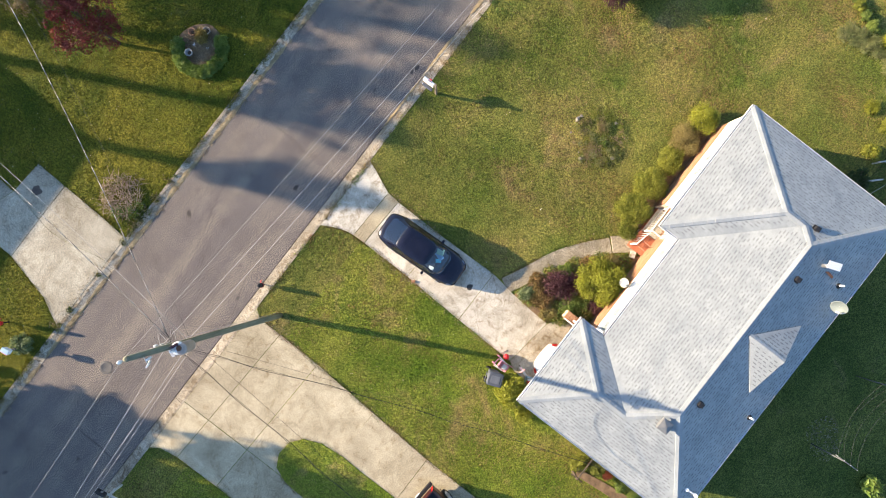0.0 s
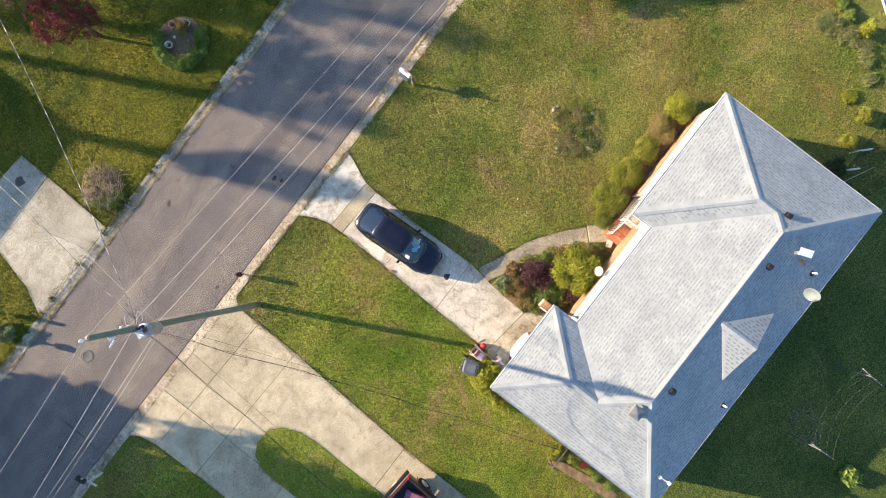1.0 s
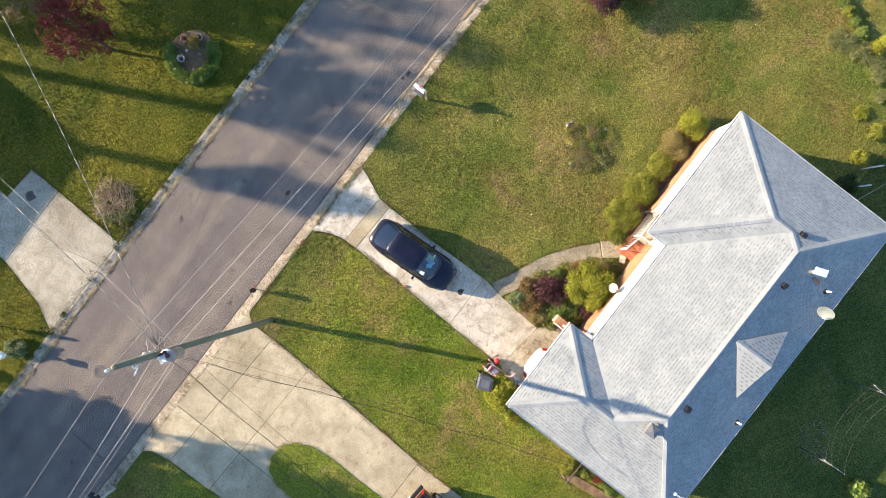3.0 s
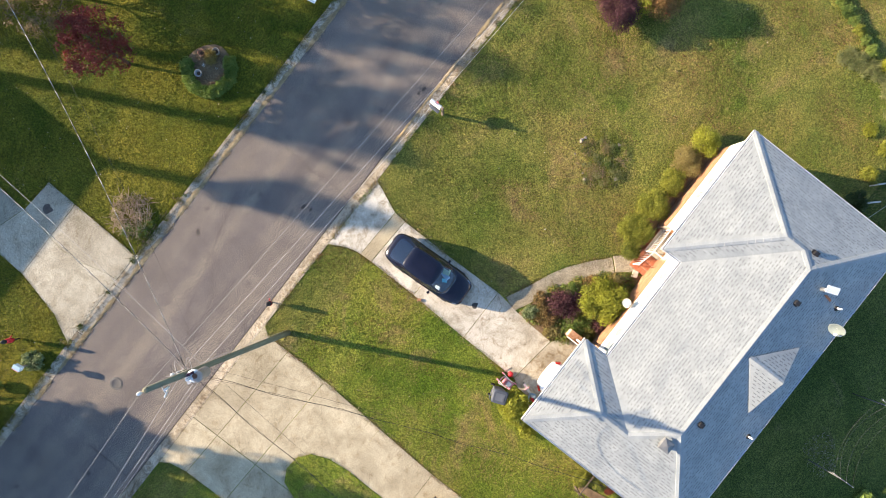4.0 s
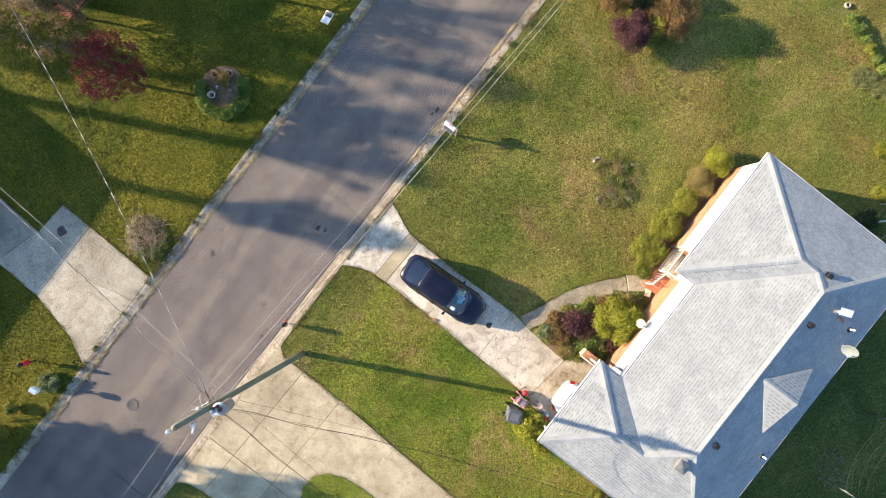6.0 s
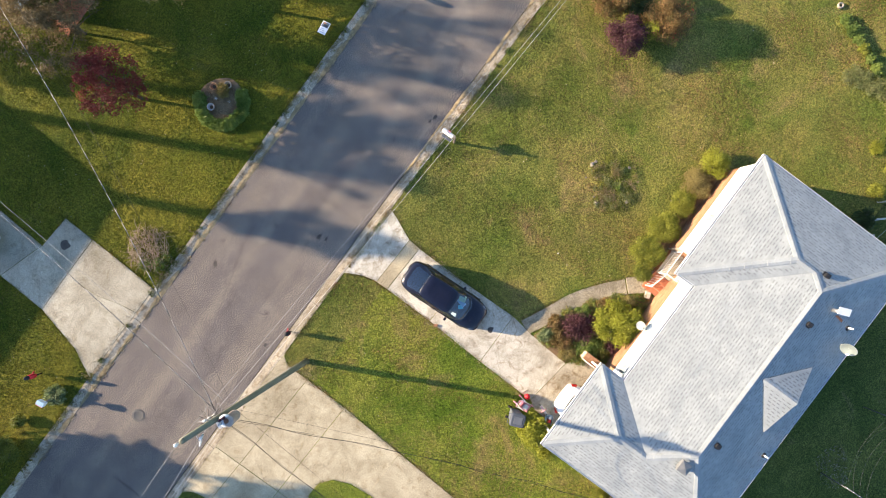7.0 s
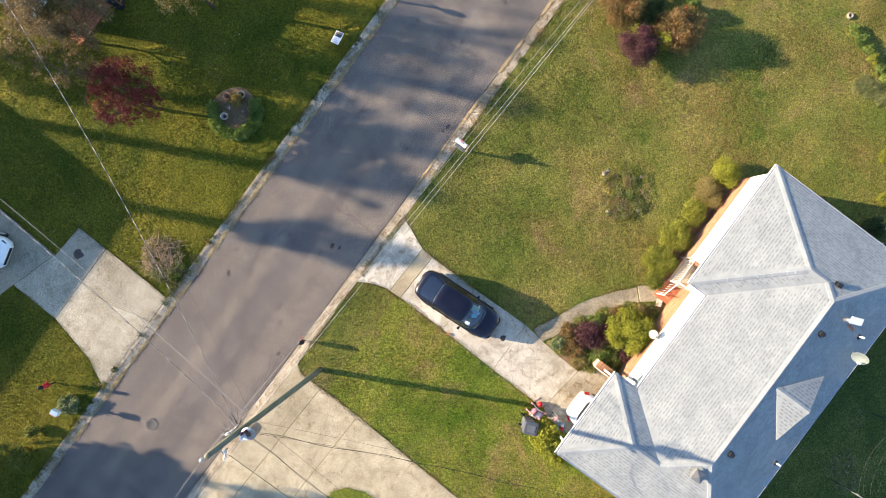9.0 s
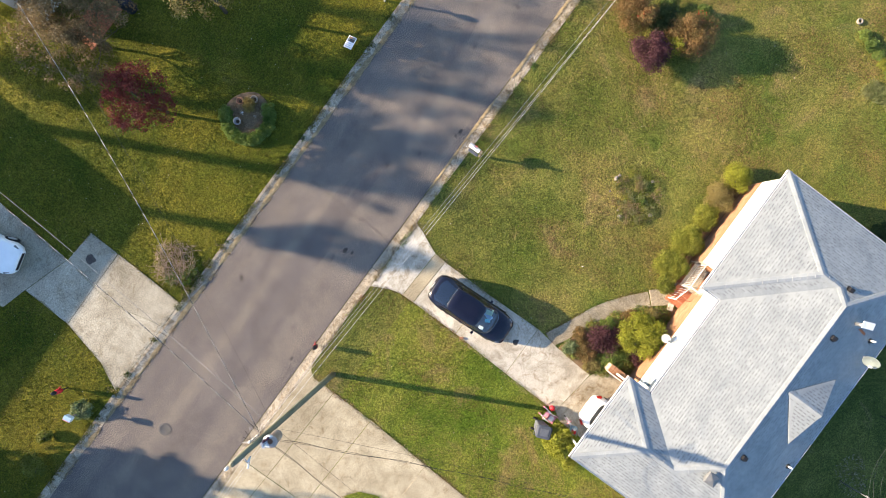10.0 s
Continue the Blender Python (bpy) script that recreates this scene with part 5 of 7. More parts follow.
def saloon(name, at, turn, paint, label, length=4.45, width=1.76, height=1.40, belt=0.90, hood=0.80, deck=0.98, cargo=True, lamps=0.72, cab=(0.70, -0.15)):
    """A small car; its nose points along its own +x."""
    car = thing(name, at, label, "car", turn=turn)
    hl, hw = length / 2, width / 2
    stations = [-1.0, -0.985, -0.95, -0.88, -0.75, -0.58, -0.40, -0.2, 0.0, 0.2, 0.38, 0.52, 0.66, 0.80, 0.90, 0.96, 0.99, 1.0]
    rings = []
    for s in stations:
        plan = (1 - abs(s) ** (6.0 if s < 0 else 4.2)) ** (1 / 2.6)
        w = hw * (0.45 + 0.55 * plan)
        if s > 0.42:
            k = min(1.0, (s - 0.42) / 0.58)
            top = hood + (belt - hood) * (1 - k) ** 0.8 - 0.16 * k ** 3
        elif s < -0.62:
            k = min(1.0, (-s - 0.62) / 0.38)
            top = deck - 0.05 * k ** 2 - 0.10 * k ** 8
        else:
            top = belt + (deck - belt) * max(0.0, -s / 0.62) ** 1.5
        end = abs(s) > 0.95
        low = 0.24 + (0.10 if end else 0.0)
        ring = [(-0.90, low), (-0.985, low + 0.12), (-1.0, 0.52), (-0.985, 0.66), (-0.93, top - 0.07), (-0.83, top - 0.015), (-0.5, top + 0.012), (-0.18, top + 0.022)]
        ring = ring + [(-u, z) for u, z in ring[::-1]]
        if abs(s) == 1.0:
            ring = [(u * 0.92, low + 0.1 + (z - low) * 0.62) for u, z in ring]
        rings.append([(s * hl, u * w, z) for u, z in ring])
    bm = ring_loft(rings)
    bmesh.ops.recalc_face_normals(bm, faces=bm.faces)
    body = part("body", bm, paint, car)
    # cabin: glass all round between the belt line and the roof, with painted pillars
    n = 48
    x_mid = cab[1] * hl
    low = [(x, y, belt - 0.02 + max(0, -x - 0.3) * 0.06) for x, y in oval(cab[0] * hl, hw * 0.90, 4.0, n, x_mid)]
    high = [(x, y, height - 0.075 - 0.02 * (y / hw) ** 2) for x, y in oval((cab[0] - 0.36) * hl, hw * 0.74, 4.6, n, x_mid - 0.01 * hl)]
    crown = [(x, y, height - 0.028) for x, y in oval((cab[0] - 0.39) * hl, hw * 0.66, 4.2, n, x_mid - 0.01 * hl)]
    cap = [(x, y, height) for x, y in oval((cab[0] - 0.50) * hl, hw * 0.36, 3.2, n, x_mid - 0.01 * hl)]
    part("roof", ring_loft([high, crown, cap], caps=(False, True)), paint, car)
    spans = [("windshield", -41, 41), ("rear_window", 141, 219), ("side_window", 49, 86), ("side_window", 92, 126), ("side_window", -86, -49), ("side_window", -126, -92),
             ("pillar", 41, 49), ("pillar", -49, -41), ("pillar", 86, 92), ("pillar", -92, -86), ("pillar", 126, 141), ("pillar", -141, -126)]
    angle = []
    for k in range(n):
        j = (k + 1) % n
        angle.append(math.degrees(math.atan2((low[k][1] + low[j][1]) / (hw * 1.77), (low[k][0] + low[j][0] - 2 * x_mid) / (2 * cab[0] * hl))))
    for key, a0, a1 in spans:
        ks = [k for k in range(n) if a0 <= angle[k] < a1 or a0 <= angle[k] + 360 < a1]
        if not ks:
            continue
        bm = bmesh.new()
        for k in ks:
            j = (k + 1) % n
            f = bm.faces.new([bm.verts.new(p) for p in (low[k], low[j], high[j], high[k])])
            f.smooth = True
        bmesh.ops.remove_doubles(bm, verts=bm.verts[:], dist=0.0005)
        bmesh.ops.recalc_face_normals(bm, faces=bm.faces)
        ob = part(key, bm, paint if key == "pillar" else (M_GLASS if cargo else M_GLASS_DARK), car)
        if key != "pillar":
            ob.visible_shadow = False
    part("interior", prism([(x * 0.97, y * 0.96) for x, y, _ in low], belt - 0.16, belt + 0.035), M_SEAT, car)
    for sx in (-0.10, -1.05):
        for sy in (-0.38, 0.38):
            seat = part("seat", soft_box(sx - 0.12, sx + 0.02, sy - 0.22, sy + 0.22, belt, belt + 0.20, 0.05), M_SEAT, car)
            part("headrest", soft_box(sx - 0.10, sx - 0.02, sy - 0.11, sy + 0.11, belt + 0.21, belt + 0.32, 0.03), M_SEAT, seat)
    part("dashboard", soft_box((cab[0] + cab[1] - 0.22) * hl, (cab[0] + cab[1] - 0.11) * hl, -0.62, 0.62, belt - 0.02, belt + 0.06, 0.03), M_BLACK, car)
    if cargo:
        part("sunshade", soft_box(-0.13, 0.13, -0.09, 0.09, -0.03, 0.03, 0.02, pose(0.42 * hl, 0.02, belt + 0.10, 10, 0, 30)), M_CYAN, car, "bright cyan item on the dashboard")
        part("paper", box(bmesh.new(), -0.17, 0.17, -0.15, 0.15, 0, 0.006, pose(0.35 * hl, 0.42, belt + 0.12, 0, -12, 15)), M_LIME, car, "pale green card on the dashboard")
        part("paper", box(bmesh.new(), -0.22, 0.22, -0.13, 0.13, 0, 0.006, pose(0.38 * hl, 0.24, belt + 0.10, 0, -12, -20)), M_BLUE, car, "pale blue sheet on the dashboard")
        part("paper", box(bmesh.new(), -0.12, 0.12, -0.08, 0.08, 0, 0.006, pose(0.38 * hl, -0.45, belt + 0.10, 0, -12, 10)), M_WHITEPL, car)
    for sy in (-1, 1):
        mir = part("mirror", soft_box(-0.05, 0.07, -0.075, 0.075, -0.05, 0.06, 0.03, pose(0.27 * hl, sy * (hw + 0.045), belt + 0.05, 0, 0, sy * 8)), paint, car)
        part("mirror_stalk", tube([(0.28 * hl, sy * (hw - 0.10), belt - 0.02), (0.28 * hl, sy * (hw + 0.01), belt + 0.03)], 0.025, 6), M_BLACK, mir)
        part("headlight", soft_box(-0.15, 0.08, -0.07, 0.07, -0.04, 0.04, 0.02, pose(0.885 * hl, sy * hw * 0.70, hood - 0.135, 0, 14, -sy * 28)), M_LAMP, car)
        big = 1.0 if cargo else 1.9
        part("tail_light", soft_box(-0.03 * big, 0.10 * big, -0.025 * big, 0.025 * big, -0.05 * big, 0.05 * big, 0.02, pose(-(0.54 + lamps / 2) * hl, sy * hw * lamps, deck - 0.32 + (lamps - 0.72), 0, -6, sy * 38)), M_REDLAMP, car)
        for hx in ((-0.05 * hl), (-0.42 * hl)):
            part("door_handle", soft_box(hx - 0.09, hx + 0.09, sy * hw * 0.985 - 0.012, sy * hw * 0.985 + 0.012, belt - 0.13, belt - 0.10, 0.006), paint, car)
        part("wiper", tube([((cab[0] + cab[1] - 0.05) * hl, sy * 0.12 - 0.1, belt + 0.02), ((cab[0] + cab[1] - 0.12) * hl, sy * 0.12 + 0.38, belt + 0.06)], 0.010, 5), M_BLACK, car)
        part("drip_rail", tube([(p[0], p[1] * 1.0, p[2] + 0.012) for p in bend([(0.13 * hl, sy * hw * 0.66, height - 0.085), (-0.15 * hl, sy * hw * 0.735, height - 0.07), (-0.52 * hl, sy * hw * 0.67, height - 0.085)], 5)], 0.012, 5), M_BLACK, car)
        for wx in (0.60 * hl, -0.58 * hl):
            wheel(car, wx, sy * (hw - 0.10), 0.31, 0.20)
    part("grille", soft_box(0.985 * hl, hl + 0.012, -0.45, 0.45, 0.42, 0.56, 0.01), M_BLACK, car)
    part("rear_bumper", tube(bend([(-0.93 * hl, -hw * 0.70, 0.50), (-0.985 * hl, -hw * 0.45, 0.50), (-0.995 * hl, 0, 0.50), (-0.985 * hl, hw * 0.45, 0.50), (-0.93 * hl, hw * 0.70, 0.50)], 5), 0.06, 8), paint, car)
    part("rear_plate", box(bmesh.new(), -hl - 0.03, -hl - 0.005, -0.16, 0.16, 0.60, 0.74), M_WHITEPL, car)
    part("aerial", tube([(-0.52 * hl, 0, height - 0.05), (-0.56 * hl, 0, height + 0.04)], [0.025, 0.01], 6), M_BLACK, car)
    return car


saloon("car", (-1.70, 1.30, PAVE), -87.3, M_NAVY, "dark navy two-door car parked on the front driveway", 4.45, 1.70, 1.30, cab=(0.755, -0.125))
saloon("car", (-2.20, -8.58, PAVE), -90.0, M_WHITE, "white car parked nose-in, half under the carport roof", 4.55, 1.78, 1.44, cargo=False, lamps=0.82, cab=(0.67, -0.17))
saloon("car", (-13.50, 22.78, PAVE), -76.0, M_WHITE, "white car parked on the driveway across the street", 4.5, 1.78, 1.45, cargo=False, lamps=0.80, cab=(0.66, -0.11))


def pickup(at, turn):
    truck = thing("pickup_truck", at, "dark maroon pickup truck with an open bed on the driveway", "truck", turn=turn)
    hw = 0.92
    for sy in (-1, 1):
        rail = bmesh.new()
        prof = [(0.42, 0.86), (0.62, 0.915), (0.86, 0.915), (0.98, 0.88), (0.98, 0.80), (0.42, 0.80)]
        bm = ring_loft([[(x, sy * w, z) for z, w in prof] for x in (-2.55, -2.5, -0.55)], smooth=False)
        bmesh.ops.recalc_face_normals(bm, faces=bm.faces)
        side = part("bed_side", bm, M_MAROON, truck)
        rail.free()
        part("rail_cap", box(bmesh.new(), -2.5, -0.55, sy * 0.875 - 0.05, sy * 0.875 + 0.05, 0.982, 1.0), M_BLACK, side)
        part("tail_light", soft_box(-2.585, -2.50, sy * 0.83 - 0.07, sy * 0.83 + 0.07, 0.58, 0.93, 0.02), M_REDLAMP, truck)
        for wx in (-1.65, 1.50):
            wheel(truck, wx, sy * 0.83, 0.36, 0.24)
        part("wheel_arch", ring_loft([[(-1.65 + rr * math.cos(a), sy * yy, 0.36 + rr * math.sin(a)) for a in (math.pi * j / 12 for j in range(13))] for rr, yy in ((0.42, 0.93), (0.46, 0.955), (0.50, 0.93))], close=False, caps=(False, False)), M_MAROON, truck)
        part("mirror", soft_box(0.80, 0.98, sy * 1.08 - 0.10, sy * 1.08 + 0.10, 1.15, 1.35, 0.04), M_BLACK, truck)
    part("bed_floor", box(bmesh.new(), -2.5, -0.55, -0.79, 0.79, 0.56, 0.60), M_BLACK, truck)
    gate = part("tailgate", soft_box(-2.57, -2.505, -0.76, 0.76, 0.56, 0.98, 0.015), M_MAROON, truck)
    part("tailgate_handle", soft_box(-2.59, -2.572, -0.12, 0.12, 0.78, 0.86, 0.008), M_BLACK, gate)
    part("rear_bumper", soft_box(-2.78, -2.60, -0.90, 0.90, 0.42, 0.56, 0.03), M_BLACK, truck)
    part("rear_plate", box(bmesh.new(), -2.80, -2.785, -0.15, 0.15, 0.43, 0.54), M_WHITEPL, truck)
    bm = ring_loft([[(x, y, z) for x, y in o] for o, z in ((oval(0.85, 0.90, 6, 24, 0.20), 0.42), (oval(0.85, 0.91, 6, 24, 0.20), 1.05))], caps=(True, True))
    part("cab", bm, M_MAROON, truck)
    low, high = oval(0.80, 0.84, 6, 32, 0.20), oval(0.56, 0.70, 6, 32, 0.10)
    for key, want in (("windshield", lambda a: abs(a) < 45), ("rear_window", lambda a: abs(a) > 135), ("side_window", lambda a: 45 <= a <= 135), ("side_window", lambda a: -135 <= a <= -45)):
        bm = bmesh.new()
        for k in range(32):
            j = (k + 1) % 32
            a = math.degrees(math.atan2(low[k][1] + low[j][1], low[k][0] + low[j][0] - 0.4))
            if want(a):
                bm.faces.new([bm.verts.new(p) for p in ((*low[k], 1.05), (*low[j], 1.05), (*high[j], 1.52), (*high[k], 1.52))])
        part(key, bm, M_GLASS, truck)
    part("cab_roof", ring_loft([[(x, y, 1.52) for x, y in high], [(x, y, 1.57) for x, y in oval(0.50, 0.62, 5, 32, 0.10)], [(x, y, 1.59) for x, y in oval(0.3, 0.4, 4, 32, 0.10)]], caps=(False, True)), M_MAROON, truck)
    bm = ring_loft([[(x, u * w, z) for u, z in ((-1, 0.42), (-1, 0.8), (-0.92, zt), (0, zt + 0.03), (0.92, zt), (1, 0.8), (1, 0.42))] for x, w, zt in ((1.06, 0.91, 1.05), (1.6, 0.91, 1.02), (2.2, 0.88, 0.96), (2.42, 0.82, 0.88))])
    part("hood", bm, M_MAROON, truck)
    part("front_bumper", soft_box(2.42, 2.56, -0.86, 0.86, 0.42, 0.60, 0.04), M_CHROME, truck)
    load = thing("folded_tarp", (0, 0, 0), "crumpled purple tarp lying in a truck bed", "tarp")
    load.matrix_world = truck.matrix_world @ pose(-1.5, 0.12, 0.605, 0, 0, 20)
    bm = soft_box(-0.62, 0.62, -0.42, 0.42, 0, 0.16, 0.05, segments=3)
    bmesh.ops.subdivide_edges(bm, edges=bm.edges[:], cuts=3, use_grid_fill=True)
    for v in bm.verts:
        v.co += Vector((0, 0, 0.12 if v.co.z > 0.05 else 0.0)) * noise.noise(v.co * 4.0)
    part("sheet", bm, M_TARP, load)


pickup((-11.45, -8.55, PAVE), -94.0)

# ---- street and yard furniture ----


def mailbox():
    mb = thing("mailbox", (4.80, 5.90, -0.09), "white mailbox with a dark newspaper tube on one timber post", "mailbox")
    part("post", soft_box(-0.05, 0.05, -0.45, -0.35, 0.09, 1.32, 0.008), M_PLANK, mb)
    part("support_arm", soft_box(-0.05, 0.05, -0.45, 0.22, 0.90, 0.985, 0.008), M_PLANK, mb)
    prof = [(-0.10, 0.0), (-0.10, 0.12), (-0.085, 0.17), (-0.045, 0.205), (0, 0.215), (0.045, 0.205), (0.085, 0.17), (0.10, 0.12), (0.10, 0.0)]
    shell = part("body", ring_loft([[(u, y, 0.99 + z) for u, z in prof] for y in (-0.30, 0.27)], smooth=False), M_WHITEPL, mb)
    part("door", ring_loft([[(u * 1.03, y, 0.985 + z * 1.03) for u, z in prof] for y in (0.272, 0.29)], smooth=False), M_WHITEPL, shell)
    part("flag", box(bmesh.new(), 0.103, 0.109, -0.10, 0.02, 1.05, 1.25), M_RED, shell)
    for k in range(4):
        part("number_bar", box(bmesh.new(), -0.025, 0.025, -0.145 + 0.055 * k, -0.115 + 0.055 * k, 1.206, 1.209), M_INK, shell)
    part("newspaper_tube", soft_box(-0.27, -0.12, -0.34, 0.20, 0.86, 1.0, 0.03), M_LID, mb, "dark grey newspaper tube")
    part("reflector", turned([(0.03, 0.0), (0.03, 0.02)], 10, (0.0, 0.42, 0.14)), M_WHITEPL, mb)


mailbox()


def post_lamp(name, at, red, label, turn=0.0, bracket=False):
    p = thing(name, at, label, "garden post", "garden posts", turn)
    part("stake", tube([(0, 0, 0), (0, 0, 0.34)], 0.03, 8), M_IRON, p)
    part("body", turned([(0.04, 0.27), (0.09, 0.30), (0.115, 0.38), (0.105, 0.58), (0.06, 0.61)], 14), M_RED if red else M_BLACK, p)
    part("cap", turned([(0.07, 0.61), (0.095, 0.63), (0.08, 0.74), (0.015, 0.80)], 14), M_BLACK, p)
    part("side_arm", tube(bend([(0.03, 0, 0.42), (0.16, 0.03, 0.45), (0.22, 0.04, 0.39)], 4), 0.022, 6), M_RED, p)
    part("collar", turned([(0.107, 0.45), (0.120, 0.465), (0.107, 0.48)], 14), M_RED, p)
    p.scale = (1.1, 1.1, 1.25 if red else 1.0)


post_lamp("yard_post", (-7.85, 6.45, 0.03), False, "short black and red post standing beside the kerb", 30)
post_lamp("yard_post", (-17.05, 15.35, LAWN), True, "short black post with a red body on grass", 10)


def sign_board():
    s = thing("yard_sign", (5.45, 14.15, LAWN), "small white printed sign tipped back on wire legs", "sign", turn=7)
    part("board", soft_box(-0.32, 0.32, -0.006, 0.006, -0.24, 0.24, 0.003, pose(0, -0.10, 0.22, 74, 0, 0)), M_WHITEPL, s)
    flat = pose(0, -0.10, 0.22, 74, 0, 0)
    part("picture_block", box(bmesh.new(), 0.03, 0.29, 0.0065, 0.009, -0.20, 0.20, flat), M_DISH, s)
    part("picture_block", box(bmesh.new(), 0.06, 0.18, 0.0095, 0.011, -0.10, 0.17, flat), M_INK, s)
    part("picture_block", box(bmesh.new(), 0.19, 0.27, 0.0095, 0.011, -0.16, 0.02, flat), M_TERRA, s)
    for k in range(3):
        part("print_line", box(bmesh.new(), -0.26 + 0.09 * k, -0.22 + 0.09 * k, 0.0065, 0.008, -0.17, 0.15 - 0.05 * k, flat), M_GUTTER, s)
    for sx in (-0.2, 0.2):
        part("leg", tube([(sx, 0.05, 0), (sx, -0.08, 0.21)], 0.006, 5), M_STEEL, s)


sign_board()


def far_box():
    b = thing("utility_box", (-17.66, 14.08, LAWN), "pale blue-topped mailbox on a short post beside a variegated shrub", "mailbox", turn=8)
    part("post", tube([(0, 0, 0), (0, 0, 0.68)], 0.045, 8), M_PLANK, b)
    shell = part("body", soft_box(-0.115, 0.115, -0.19, 0.19, 0.68, 0.88, 0.03), M_WHITEPL, b)
    part("roof_panel", soft_box(-0.12, 0.12, -0.195, 0.195, 0.883, 0.90, 0.006), M_BLUE, shell, "pale blue lid")
    part("trim_strip", box(bmesh.new(), -0.125, -0.10, -0.195, 0.195, 0.902, 0.908), M_PINK, shell)


far_box()

cover = thing("manhole_cover", (-15.92, 10.17, 0.0), "round iron manhole cover set in the asphalt", "manhole cover")
part("frame", turned([(0.33, -0.02), (0.33, 0.004), (0.285, 0.005), (0.28, -0.01)], 32), M_COVER, cover)
part("lid", turned([(0.275, -0.015), (0.275, 0.002), (0.24, 0.003), (0.235, 0.0005), (0.02, 0.0005)], 32), M_COVER, cover)
for k in range(5):
    part("rib", box(bmesh.new(), -0.20 + 0.02 * abs(k - 2), 0.20 - 0.02 * abs(k - 2), -0.009, 0.009, 0.0, 0.003, pose(0, -0.16 + 0.08 * k, 0.001)), M_COVER, cover)


def bin_on_wheels(at, turn):
    b = thing("wheeled_bin", at, "grey wheeled rubbish bin with a dark lid on the grass", "bin", turn=turn)
    part("body", ring_loft([[(x * w, y * d, z) for x, y in oval(1, 1, 7, 24)] for w, d, z in ((0.22, 0.24, 0.05), (0.26, 0.29, 0.5), (0.30, 0.34, 0.98), (0.325, 0.365, 0.99), (0.325, 0.365, 1.03))], smooth=False), M_GREYBIN, b)
    lid = part("lid", ring_loft([[(x * w, y * d - 0.02, z) for x, y in oval(1, 1, 7, 24)] for w, d, z in ((0.33, 0.38, 1.035), (0.33, 0.38, 1.06), (0.27, 0.31, 1.10))], smooth=False), M_LID, b)
    part("lid_panel", soft_box(-0.18, 0.18, -0.24, 0.18, 1.10, 1.115, 0.006), M_GREYBIN, lid)
    part("handle", tube([(-0.24, 0.36, 1.0), (-0.24, 0.44, 1.0), (0.24, 0.44, 1.0), (0.24, 0.36, 1.0)], 0.018, 8), M_GREYBIN, b)
    for sx in (-1, 1):
        w = bmesh.new()
        ring_loft([[(sx * 0.27 + h, 0.28 + rr * math.cos(a), 0.12 + rr * math.sin(a)) for a in (2 * math.pi * j / 16 for j in range(16))] for rr, h in ((0.03, -0.03), (0.12, -0.03), (0.12, 0.03), (0.03, 0.03))], bm=w)
        part("wheel", w, M_RUBBER, b)


bin_on_wheels((-4.44, -5.15, LAWN), 22)


def toy_stroller(at, turn):
    t = thing("toy_stroller", at, "pink and white toy stroller on the driveway edge", "toy", turn=turn)
    for sy in (-0.16, 0.16):
        part("frame_tube", tube([(-0.32, sy, 0.04), (0.05, sy, 0.40), (0.34, sy, 0.66)], 0.014, 6), M_WHITEPL, t)
        part("frame_tube", tube([(0.28, sy, 0.04), (-0.05, sy, 0.42)], 0.014, 6), M_WHITEPL, t)
        for x in (-0.32, 0.28):
            part("wheel", ring_loft([[(x + r * math.cos(a), sy + h, 0.065 + r * math.sin(a)) for a in (2 * math.pi * j / 12 for j in range(12))] for r, h in ((0.02, -0.02), (0.065, -0.02), (0.065, 0.02), (0.02, 0.02))]), M_PINK, t)
    part("handle", tube([(0.34, -0.16, 0.66), (0.38, -0.1, 0.68), (0.38, 0.1, 0.68), (0.34, 0.16, 0.66)], 0.018, 6), M_PINK, t)
    part("seat_cloth", ring_loft([[(x, y, z) for x, z in ((-0.22, 0.34), (-0.05, 0.26), (0.10, 0.36), (0.18, 0.56))] for y in (-0.15, 0.0, 0.15)], close=False, caps=(False, False)), M_PINK, t)
    part("cushion", soft_box(-0.16, 0.02, -0.10, 0.10, 0.30, 0.37, 0.03), M_WHITEPL, t)
    part("basket", soft_box(-0.12, 0.14, -0.12, 0.12, 0.12, 0.20, 0.02), M_PINK, t)
    t.scale = (1.3, 1.3, 1.3)


toy_stroller((-3.78, -5.22, LAWN), 87)
ball = thing("ball", (-3.36, -5.16, PAVE), "red play ball on the concrete", "ball")
part("skin", turned([(0.01, 0.0), (0.08, 0.02), (0.13, 0.08), (0.145, 0.145), (0.13, 0.21), (0.08, 0.27), (0.01, 0.29)], 20), M_RED, ball)
rod = thing("toy_rake", (-3.22, -4.98, PAVE), "thin toy rake lying by the red ball", "toy")
part("rod", tube([(-0.25, 0.12, 0.02), (0.15, -0.05, 0.02)], 0.012, 6), M_PLANK, rod)
trike = thing("toy_scooter", (-3.42, -6.25, PAVE), "pink and white toy scooter beside the carport", "toy", turn=70)
part("deck", soft_box(-0.3, 0.25, -0.06, 0.06, 0.06, 0.10, 0.015), M_WHITEPL, trike)
part("stem", tube([(0.24, 0, 0.08), (0.18, 0, 0.62)], 0.018, 8), M_PINK, trike)
part("handlebar", tube([(0.18, -0.17, 0.63), (0.18, 0.17, 0.63)], 0.02, 8), M_PINK, trike)
for wx in (-0.3, 0.28):
    part("wheel", ring_loft([[(wx + r * math.cos(a), h, 0.06 + r * math.sin(a)) for a in (2 * math.pi * j / 12 for j in range(12))] for r, h in ((0.02, -0.02), (0.06, -0.02), (0.06, 0.02), (0.02, 0.02))]), M_RUBBER, trike)
